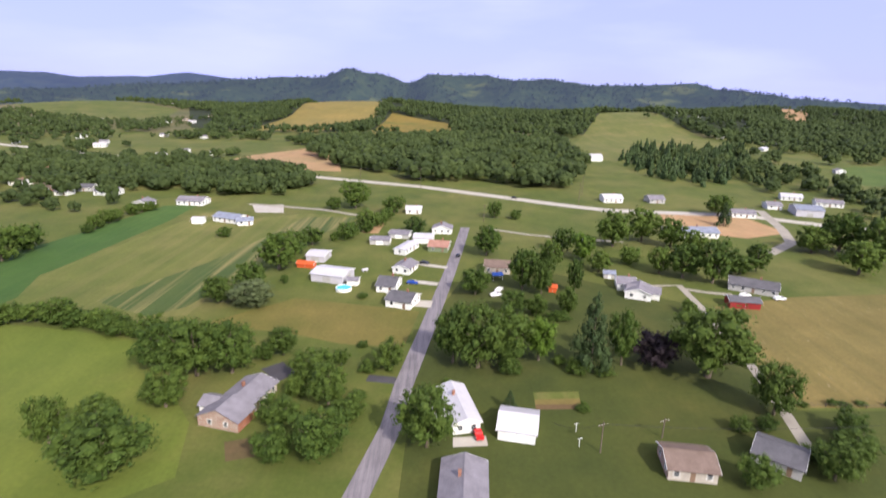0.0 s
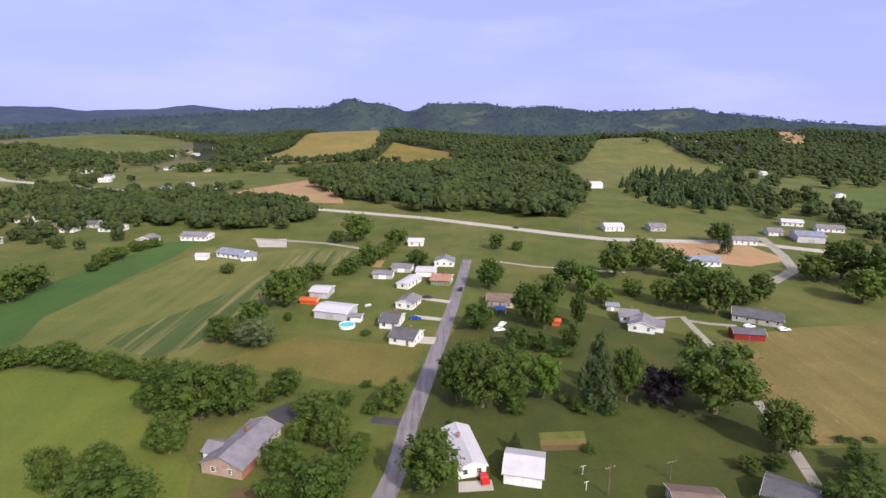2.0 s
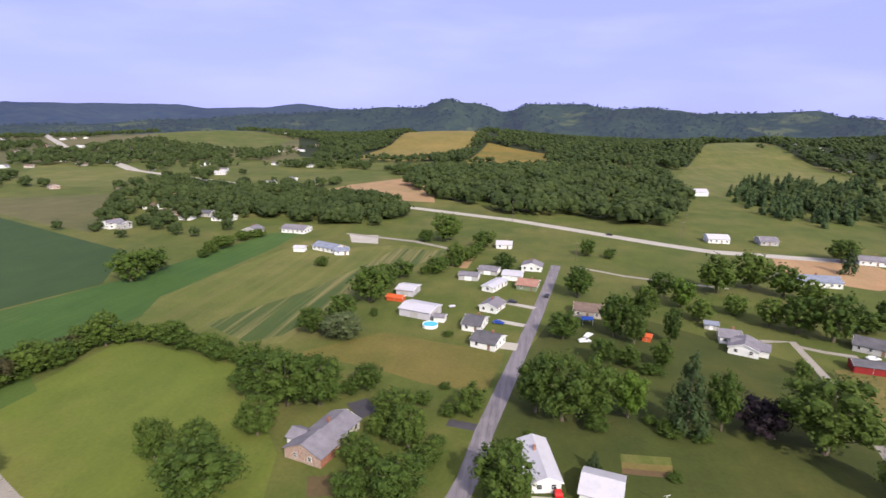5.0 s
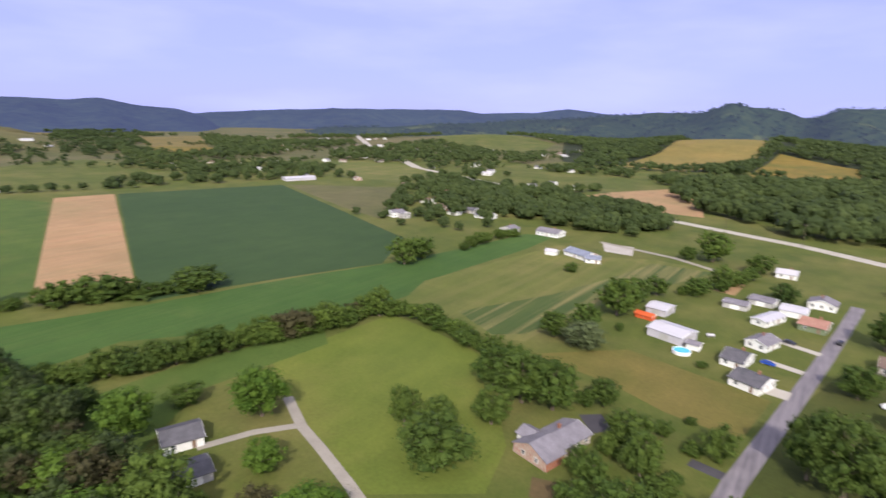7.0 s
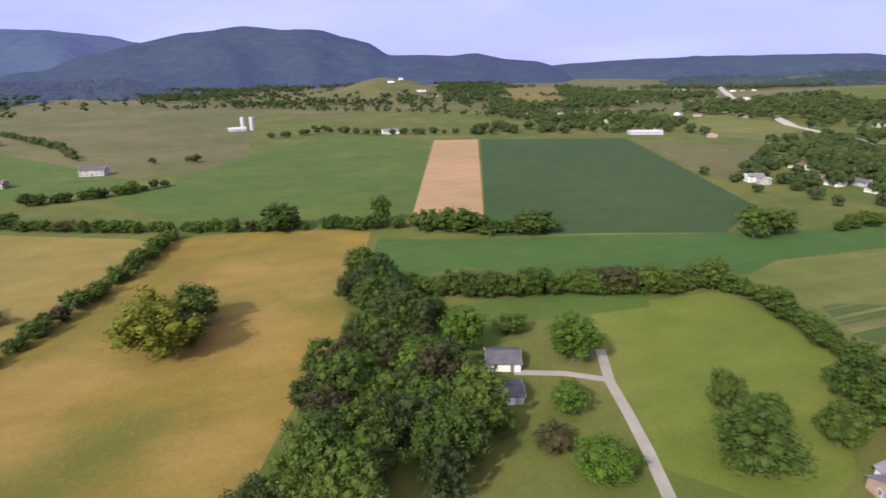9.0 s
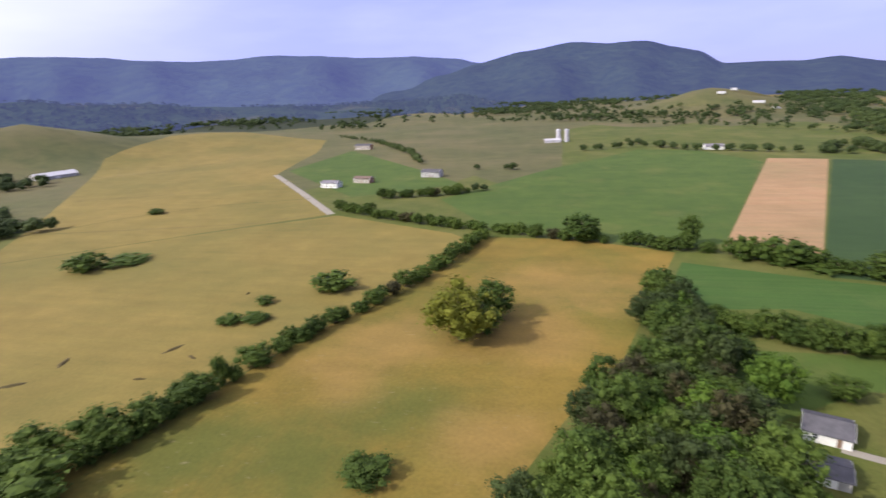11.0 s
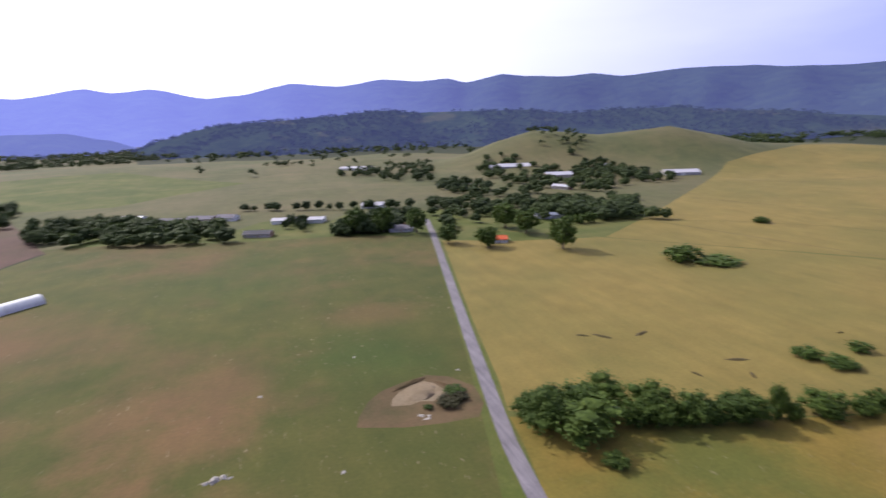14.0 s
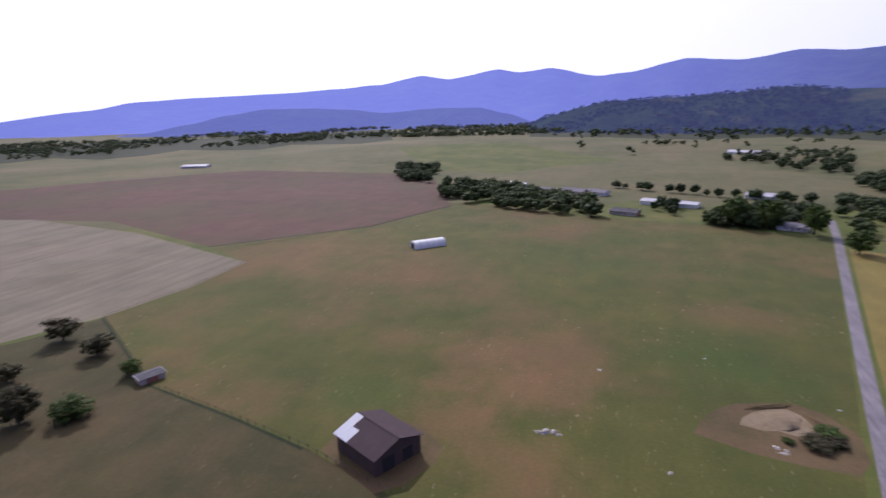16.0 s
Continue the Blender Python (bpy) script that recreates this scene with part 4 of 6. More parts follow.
plant("bush", 36.4, 118.5, 2.0, 3.4)
plant("pine", 18.2, 118.0, 5.6, 3.8)
plant("bush", 89.8, 181.2, 5.8, 5.3)
plant("round", 71.3, 110.5, 4.2, 5.0)
plant("round", 77.6, 111.0, 4.2, 5.2)
plant("broad", 82.5, 94.5, 9.0, 9.0)
plant("round", 96.5, 109.7, 6.5, 7.6)
plant("broad", 64.8, 92.0, 7.0, 8.0)
plant("broad", 92.1, 102.2, 5.9, 9.7)
plant("bush", 85.1, 100.4, 4.0, 8.1)
plant("broad", 22.6, 246.6, 15.3, 12.7)
plant("round", 14.3, 196.1, 11.6, 11.8)
plant("broad", 33.2, 202.4, 18.0, 11.1)
plant("broad", 39.7, 196.6, 15.3, 8.8)
plant("round", 42.0, 223.8, 8.7, 9.4)
plant("broad", 47.7, 222.8, 16.3, 9.5)
plant("lime", 66.5, 241.7, 13.9, 11.7)
plant("broad", 88.2, 266.4, 18.8, 17.3)
plant("broad", 106.3, 277.0, 19.1, 16.9)
plant("broad", 113.8, 213.8, 20.2, 14.9)
plant("broad", 104.0, 220.1, 15.9, 15.0)
plant("broad", 140.7, 229.7, 13.8, 11.1)
plant("broad", 95.9, 225.2, 13.0, 10.2)
plant("round", 130.9, 227.5, 9.2, 14.8)
plant("tall", 53.0, 199.2, 14.7, 6.5)
plant("broad", -67.6, 221.3, 16.8, 17.1)
plant("broad", -70.9, 195.0, 12.1, 12.4)
plant("broad", -78.4, 183.2, 10.5, 11.9)
plant("pale", -65.6, 180.9, 9.9, 15.0)
plant("broad", -65.9, 242.3, 12.4, 12.4)
plant("broad", -62.1, 259.7, 9.2, 11.9)
plant("broad", -53.5, 345.0, 18.9, 17.8)
plant("round", -66.8, 340.7, 8.8, 9.5)
plant("broad", -28.0, 332.2, 11.7, 13.2)
plant("round", -47.7, 270.5, 9.6, 10.9)
plant("round", -39.5, 292.8, 11.8, 12.3)
plant("round", -12.3, 284.8, 10.1, 11.5)
plant("round", 33.4, 324.8, 10.7, 9.3)
plant("bush", 46.3, 323.1, 6.8, 7.4)
plant("broad", -144.0, 157.9, 12.8, 9.8)
plant("round", -188.4, 225.9, 16.1, 16.1)
plant("round", -188.8, 242.9, 13.2, 14.2)
plant("broad", 201.3, 263.9, 21.0, 21.2)
plant("broad", 208.6, 246.5, 23.8, 23.0)
plant("broad", 178.9, 343.5, 14.1, 17.3)
plant("bush", -27.9, 190.4, 2.3, 4.0)
plant("bush", -60.7, 205.0, 4.3, 3.0)
plant("bush", -110.1, 271.8, 5.8, 7.4)
plant("lime", -133.4, 53.7, 15.1, 13.2)
plant("lime", -117.1, 81.8, 14.8, 15.4)
plant("round", -138.3, 72.4, 6.9, 10.0)
plant("lime", -96.5, 67.3, 8.2, 10.0)
plant("broad", -99.6, 44.8, 15.9, 14.9)
plant("lime", -74.8, 63.3, 7.4, 13.7)
plant("brownbush", -86.2, 57.6, 6.2, 8.5)
plant("broad", -94.0, 49.1, 6.9, 6.2)
plant("round", -153.7, 51.1, 10.4, 12.0)
plant("yellow", -160.5, -30.4, 20.4, 21.7)
plant("broad", -179.0, -21.5, 14.8, 15.3)
plant("round", -166.3, -23.5, 11.0, 12.6)
plant("bush", -91.4, -39.0, 5.2, 10.8)
plant("bush", -71.2, -92.3, 3.5, 6.2)
plant("bush", -201.2, -93.2, 8.3, 19.0)
plant("bush", -163.5, -117.6, 3.6, 8.5)
plant("bush", -167.1, -108.8, 3.2, 10.5)
plant("bush", -182.9, -113.8, 3.4, 6.9)
plant("bush", -65.2, -114.0, 12.5, 13.5)
plant("bush", -68.0, -118.6, 9.0, 10.0)
plant("bush", -76.5, -114.5, 9.5, 11.0)
plant("bush", -72.5, -113.0, 10.5, 11.0)
plant("bush", -70.9, -109.2, 10.8, 23.1)
plant("bush", -84.0, -117.0, 9.4, 14.5)
plant("bush", -92.6, -107.4, 10.6, 12.2)
plant("bush", -101.2, -100.2, 9.1, 10.6)
plant("bush", -112.2, -97.0, 8.7, 10.9)
plant("bush", -122.8, -93.7, 10.7, 5.4)
plant("bush", -136.0, -90.3, 7.1, 11.7)
plant("bush", -152.6, -88.0, 5.7, 6.3)
plant("broad", -281.5, 11.5, 14.5, 20.3)
plant("round", -275.9, 62.4, 16.5, 10.1)
plant("bush", -270.1, 50.0, 6.7, 11.5)
plant("bush", -254.6, 82.3, 11.8, 13.8)
plant("bush", -251.2, 95.5, 12.5, 19.5)
plant("broad", -234.5, 131.5, 10.1, 24.5)
plant("bush", -246.4, 112.3, 3.5, 26.1)
plant("bush", -214.4, -230.1, 9.6, 19.8)
plant("bush", -227.0, -217.9, 3.9, 22.2)
plant("bush", -334.0, -285.8, 4.7, 11.4)
plant("broad", -170.8, -281.4, 21.0, 17.8)
plant("round", -132.8, -308.2, 13.5, 14.9)
plant("broad", -172.2, -331.0, 17.4, 18.7)
plant("broad", -168.4, -356.8, 18.9, 19.8)
plant("round", -132.3, -305.7, 12.7, 9.8)
plant("broad", -114.2, -328.6, 13.1, 13.7)
plant("broad", -104.5, -370.7, 19.2, 15.9)
plant("broad", -84.2, -385.4, 19.7, 16.4)
plant("broad", -65.1, -390.6, 19.7, 17.7)
plant("brown", 156.0, -86.2, 10.9, 12.4)
plant("brown", 198.1, -131.3, 9.1, 12.6)
plant("brown", 173.7, -125.6, 7.4, 11.8)
plant("brown", 184.7, -102.5, 5.8, 8.5)
plant("round", 149.9, -117.6, 5.5, 6.7)
plant("bush", 143.8, -92.5, 7.0, 10.4)
plant("brown", 206.7, -108.4, 10.4, 9.3)
plant("bush", -62.6, -120.2, 7.5, 7.4)
plant("bush", -48.6, -140.7, 1.6, 6.7)
plant("round", 45.4, 178.4, 10.6, 7.8)
plant("broad", 27.0, 178.1, 8.9, 9.1)
plant("bush", 41.6, 173.9, 3.4, 7.9)
plant("round", 34.5, 176.8, 8.0, 8.0)
plant("broad", 186.8, 262.2, 13.8, 16.7)
plant("broad", 186.0, 229.1, 15.9, 18.0)
plant("broad", 117.7, 267.4, 16.0, 13.9)
plant("round", 125.7, 258.2, 12.1, 11.9)
plant("bush", -19.6, 121.4, 3.3, 4.4)
plant("bush", -35.5, 123.2, 6.1, 5.5)
plant("round", -26.9, 139.3, 5.2, 5.2)
plant("bush", -22.3, 150.5, 2.4, 3.3)
plant("bush", 3.0, 130.0, 1.8, 2.0)
plant("bush", -1.3, 126.9, 1.3, 1.7)
plant("round", 69.9, 225.4, 10.1, 9.8)
plant("broad", 60.4, 255.6, 12.6, 10.8)
plant("round", 87.1, 236.9, 9.4, 9.4)
plant("pine", 169.0, 315.8, 14.5, 9.1)
plant("bush", 35.4, 142.2, 2.9, 3.8)
plant("bush", 39.1, 136.9, 4.9, 6.2)
plant("bush", 46.8, 136.6, 2.5, 5.3)
rng = random.Random(12)
for i in range(11):
    plant("bush", 90 + i * 5.2 + rng.uniform(-2, 2), 122.5 + rng.uniform(-0.7, 0.7), rng.uniform(1.0, 2.4), rng.uniform(1.6, 3.4))
hedgerow(5.2, 5.6, 9.4, [(-187.9, 43.6), (-183.5, 57.8), (-169.2, 84.1), (-162.2, 106.2), (-155.3, 136.8), (-150.8, 159.9), (-128.9, 165.1), (-94.8, 156.4), (-68, 150.2), (-57.1, 151.2)])
hedgerow(6.5, 5.0, 8.5, [(-82.3, -104), (-97.9, -101.1), (-112.9, -96.9), (-124.4, -92), (-147.9, -86.3), (-173, -75.3), (-198.8, -64.4), (-231.1, -53.5), (-259.3, -45.7), (-286.5, -38.2)])
hedgerow(5.2, 5.8, 9.2, [(-350.3, -150.2), (-324.3, -107.6), (-308.3, -69.7), (-297.6, -36.5), (-284.6, -5.8), (-278.9, 22.8), (-271.6, 47.4), (-262.6, 76.2), (-250.6, 100), (-227.9, 130.5)])
hedgerow(6.2, 5.6, 8.8, [(-391.3, -132.6), (-399.4, -89), (-423, -55.2)])
hedgerow(5.2, 6.2, 11.9, [(-184.6, 47.8), (-170.2, 69.5), (-163.7, 92.5), (-156.3, 114.1), (-144.9, 160)])
hedgerow(6.2, 5.0, 8.8, [(-181.6, 273.2), (-183.3, 311.3), (-173.6, 335.2)])
hedgerow(8.8, 6.2, 11.2, [(-52.9, 268.6), (-36.4, 291.7), (-30.5, 323.7)])
hedgerow(11.2, 6.2, 11.2, [(17, -550), (-65.4, -513), (-132.4, -488), (-159.2, -474)])
hedgerow(8.8, 7.5, 12.5, [(-220.4, -342.9), (-257.6, -344.5), (-291.6, -327.5)])
hedgerow(17.5, 10.0, 13.8, [(-1210, -156.3), (-1120, 34.7), (-951, 217.2), (-819, 339.9), (-684, 418)])
hedgerow(12.5, 7.5, 11.2, [(-735, 77.9), (-654, 135.5), (-645, 184.6), (-627, 232.4), (-606, 279.5)])
hedgerow(12.5, 7.5, 12.5, [(-664, 18.8), (-695, 87.4), (-674, 131.3)])
hedgerow(10.0, 6.2, 10.0, [(-893, -369.6), (-822, -288.3), (-656, -183.6), (-569, -148.3)])
hedgerow(17.5, 6.2, 10.0, [(-523, -94), (-535, -63.9), (-512, -25.7)])
wood("woods", 420, 13.2, 20.4, [(-70.8, 488), (-42.5, 499), (-11.1, 443), (34.1, 461), (101.8, 404), (151.5, 577), (183.3, 879), (10.1, 859), (-126.1, 765), (-199.1, 751), (-132.8, 590)])
wood("pine_woods", 150, 14.4, 20.4, [(195.9, 609), (189.9, 501), (207.8, 444), (273.5, 482), (394.2, 719), (265.6, 731)])
wood("woods", 170, 9.6, 15.6, [(-157.3, 378.1), (-125.5, 356.3), (-98.2, 416), (-118.3, 481), (-181.5, 504), (-240.5, 515), (-334.1, 524), (-357.4, 486), (-271.1, 385.6), (-223.9, 399.7)])
wood("woods", 160, 10.8, 16.8, [(273.3, 477), (296.4, 456), (293.1, 410), (344.6, 397.8), (410, 477), (358.6, 481), (415, 590), (575, 677), (964, 1150), (719, 1135), (626, 1205), (421, 821)])
wood("woods", 60, 9.6, 14.4, [(-140.6, 969), (-123.8, 951), (-140, 1774), (-180.3, 2077)])
wood("woods", 260, 12.0, 18.0, [(386.5, 1074), (471, 1009), (653, 1049), (837, 996), (1382, 1657), (895, 1730), (525, 1424)])
wood("near_woods", 75, 9.6, 15.0, [(-207.7, 37.4), (-180.2, 46.9), (-130.3, 45.2), (-94, 44), (-77.3, 34.5), (-78.3, -7.6), (-112.8, 5.8), (-152.2, 22.2)])
wood("woods", 300, 10.8, 16.8, [(-1556, -245.3), (-1193, -2.4), (-965, 229.9), (-853, 373.4), (-830, 624), (-1200, 900), (-1272, 557), (-1423, 411), (-1435, 170.5), (-1925, -46.3), (-1687, -265)])
wood("woods", 120, 9.6, 14.4, [(-387, 484), (-297.2, 437), (-220.5, 425), (-146.8, 377.6), (-112.3, 395.9), (-142.4, 488), (-222.5, 530), (-291.3, 521), (-401, 562)])
wood("woods", 60, 8.5, 13.5, [(-407.8, -772.4), (-440.8, -675.3), (-515.9, -769.7), (-543.5, -913.7), (-480, -960)])
wood("woods", 40, 8.5, 13.0, [(-628, -1000), (-610, -905), (-660, -860), (-720, -930)])
wood("woods", 220, 12.0, 18.0, [(-410, -988), (-581, -859), (-775, -803), (-964, -730), (-1124, -478), (-1215, -190.9), (-1042, -22.3), (-1411, -34.5), (-1769, -312.3), (-1447, -818), (-1182, -1088), (-1455, -1971), (-797, -1685), (-611, -1846)])
wood("woods", 55, 7.8, 12.0, [(-129, -420), (-172.5, -401), (-222.4, -397.7), (-297.8, -364.6), (-331.9, -422), (-261.5, -455), (-219.2, -503), (-158.6, -507)])
wood("woods", 103, 8.5, 13.5, [(-285.6, -697), (-280.4, -519), (-343.9, -473), (-444, -519), (-457, -626), (-378.9, -666), (-357.4, -805)])
wood("woods", 69, 8.5, 13.5, [(-210.4, -377.2), (-244.5, -353.3), (-273.5, -335.4), (-301.7, -384.2), (-253.6, -414)])
wood("woods", 138, 8.5, 13.5, [(178.1, -480), (116.5, -427), (21.9, -397.6), (28.9, -461), (98.1, -519), (185.3, -549)])
wood("woods", 57, 8.5, 13.5, [(-44.3, -384.4), (-86.5, -377.9), (-121.9, -432), (-73.5, -440)])
wood("woods", 40, 8.4, 12.0, [(-122.8, -365.2), (-221.8, -352.3), (-274.7, -397.3), (-286.8, -468), (-170.7, -478)])
wood("woods", 59, 8.5, 13.5, [(261.5, -584), (204.2, -556), (239.3, -677), (306.4, -707)])
wood("woods", 59, 8.5, 13.5, [(-150.9, -719), (-216.3, -667), (-297.3, -948), (-220.5, -915)])
wood("woods", 374, 10.8, 16.8, [(174.4, -1083), (-26.5, -846), (-206.5, -981), (-629, -1177), (-1165, -1889), (-1137, -3623), (-124.3, -3511), (196.7, -1964)])
wood("woods", 170, 10.8, 16.8, [(-197.4, -1467), (-392.6, -1233), (-793, -1757), (-1334, -2567), (-2201, -3095), (-1423, -3521), (-765, -3720), (-420, -3003)])
valley_trees("woods", -62, 66, 950, 1950, 4200, 0.6, 0.0035, 13, 20, 3)
valley_trees("woods", -44, 22, 900, 1950, 4400, 0.85, 0.0035, 13, 20, 31)
valley_trees("groves", -60, 68, 420, 1000, 420, 0.3, 0.008, 9, 15, 5)
valley_trees("woods", 64, 135, 1150, 2500, 2200, 0.5, 0.004, 12, 20, 7)
valley_trees("woods", 128, 240, 1350, 2300, 2600, 0.55, 0.004, 12, 20, 9)
valley_trees("groves", 138, 178, 420, 1100, 170, 0.25, 0.01, 8, 13, 11)
valley_trees("groves", 14, 66, 560, 1250, 700, 0.45, 0.009, 9, 14, 15)
valley_trees("groves", -58, -18, 480, 1100, 420, 0.45, 0.009, 9, 15, 17)
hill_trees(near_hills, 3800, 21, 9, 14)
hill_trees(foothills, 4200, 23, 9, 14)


# ---- buildings ----
def boards(name, colour, dirt, pitch=5.0, axis="Z", rough=0.6, metal=0.0):
    m, n, l, b = shader(name, rough, metal)
    wide, fine = noise_at(n, l, 0.35, 5), noise_at(n, l, 6, 3)
    c = blend(n, l, colour, dirt, ramp(n, l, wide, [(0.5, (0, 0, 0)), (0.75, (0.45, 0.45, 0.45))]))
    c = blend(n, l, c, ramp(n, l, fine, [(0.3, (0.88, 0.88, 0.88)), (0.7, (1.06, 1.06, 1.06))]), 0.8, "MULTIPLY")
    l.new(c, b.inputs["Base Color"])
    co, w = n.new("ShaderNodeTexCoord"), n.new("ShaderNodeTexWave")
    w.bands_direction = axis
    w.inputs["Scale"].default_value = pitch
    l.new(co.outputs["Object"], w.inputs["Vector"])
    bump(n, l, b, w.outputs["Fac"], 0.35, 0.03)
    return m


def shingle(name, low, high):
    m, n, l, b = shader(name, 0.85)
    wide, fine = noise_at(n, l, 0.4, 5), noise_at(n, l, 7, 3)
    c = ramp(n, l, wide, [(0.3, low), (0.7, high)])
    c = blend(n, l, c, ramp(n, l, fine, [(0.3, (0.75, 0.75, 0.75)), (0.7, (1.2, 1.2, 1.2))]), 0.9, "MULTIPLY")
    l.new(c, b.inputs["Base Color"])
    bump(n, l, b, fine, 0.5, 0.02)
    return m


def brick_mat():
    m, n, l, b = shader("red_brick", 0.85)
    co, t = n.new("ShaderNodeTexCoord"), n.new("ShaderNodeTexBrick")
    t.inputs["Scale"].default_value = 4.0
    t.inputs["Color1"].default_value, t.inputs["Color2"].default_value, t.inputs["Mortar"].default_value = (0.25, 0.09, 0.055, 1), (0.34, 0.14, 0.085, 1), (0.4, 0.36, 0.31, 1)
    l.new(co.outputs["Object"], t.inputs["Vector"])
    c = blend(n, l, t.outputs["Color"], ramp(n, l, noise_at(n, l, 0.8, 4), [(0.3, (0.75, 0.75, 0.75)), (0.7, (1.15, 1.15, 1.15))]), 0.8, "MULTIPLY")
    l.new(c, b.inputs["Base Color"])
    return m


MAT.update({"whiteboard": boards("white_boarding", (0.72, 0.72, 0.7), (0.5, 0.48, 0.42)), "greyboard": boards("grey_boarding", (0.4, 0.39, 0.38), (0.25, 0.23, 0.2)),
            "greenboard": boards("green_boarding", (0.16, 0.2, 0.12), (0.12, 0.13, 0.09)), "red": boards("red_boarding", (0.24, 0.022, 0.022), (0.15, 0.022, 0.018), 5, "X"),
            "orange": boards("orange_sheet", (0.55, 0.1, 0.03), (0.35, 0.09, 0.04), 4, "X"), "whitemetal": boards("white_ribbed_metal", (0.47, 0.455, 0.5), (0.34, 0.325, 0.32), 3.5, "X", 0.4),
            "greyshingle": shingle("grey_shingles", (0.14, 0.13, 0.15), (0.21, 0.195, 0.225)), "darkshingle": shingle("charcoal_shingles", (0.07, 0.068, 0.078), (0.115, 0.11, 0.125)),
            "brownshingle": shingle("brown_shingles", (0.12, 0.085, 0.07), (0.18, 0.13, 0.11)), "redshingle": shingle("reddish_shingles", (0.26, 0.13, 0.1), (0.34, 0.19, 0.15)),
            "blueshingle": shingle("bluish_shingles", (0.15, 0.165, 0.22), (0.22, 0.24, 0.31)), "brick": brick_mat()})
TRIM = boards("white_trim", (0.8, 0.8, 0.78), (0.6, 0.58, 0.52))
GLASS = shader("window_glass", 0.08)[0]
GLASS.node_tree.nodes["Principled BSDF"].inputs["Base Color"].default_value = (0.03, 0.035, 0.045, 1)
GLASS.node_tree.nodes["Principled BSDF"].inputs["Specular IOR Level"].default_value = 0.6
DOOR = boards("painted_door", (0.2, 0.13, 0.09), (0.15, 0.1, 0.07), 4, "X")
STONE = hard("chimney_brick", (0.22, 0.1, 0.07), (0.32, 0.16, 0.11), None, 2)


def box(bm, x0, y0, z0, x1, y1, z1, m=None):
    vs = [bm.verts.new((m @ Vector(p)) if m else p) for p in ((x0, y0, z0), (x1, y0, z0), (x1, y1, z0), (x0, y1, z0), (x0, y0, z1), (x1, y0, z1), (x1, y1, z1), (x0, y1, z1))]
    for f in ((3, 2, 1, 0), (4, 5, 6, 7), (0, 1, 5, 4), (1, 2, 6, 5), (2, 3, 7, 6), (3, 0, 4, 7)):
        bm.faces.new([vs[i] for i in f])
    return vs


def window_part(parent, m, w, h):
    """A framed window in the local xz plane of m, facing -y."""
    bm = bmesh.new()
    for x0, z0, x1, z1 in ((-w / 2 - .09, -.09, w / 2 + .09, 0), (-w / 2 - .09, h, w / 2 + .09, h + .09), (-w / 2 - .09, 0, -w / 2, h), (w / 2, 0, w / 2 + .09, h), (-w / 2, h / 2 - .03, w / 2, h / 2 + .03)):
        box(bm, x0, -0.06, z0, x1, 0.02, z1, m)
    win = part("window", bm, TRIM, parent)
    bm = bmesh.new()
    box(bm, -w / 2, -0.025, 0, w / 2, 0.015, h, m)
    part("pane", bm, GLASS, win)


def gable(bm, lx, ly, z0, rise, over, thick, hip=0.0):
    """Two roof slabs over a plan lx by ly, the ridge along x."""
    for s in (-1, 1):
        cy = ly / 2
        e = Vector((0, cy + s * (ly / 2 + over), z0 - rise * over / (ly / 2)))
        rows = []
        for dz in (0, thick):
            rows.append([bm.verts.new((-over, e.y, e.z + dz)), bm.verts.new((lx + over, e.y, e.z + dz)), bm.verts.new((lx + over - hip, cy, z0 + rise + dz)), bm.verts.new((-over + hip, cy, z0 + rise + dz))])
        a, b = rows
        bm.faces.new(b if s < 0 else b[::-1])
        bm.faces.new(a[::-1] if s < 0 else a)
        for i in range(4):
            j = (i + 1) % 4
            bm.faces.new((a[i], a[j], b[j], b[i]))


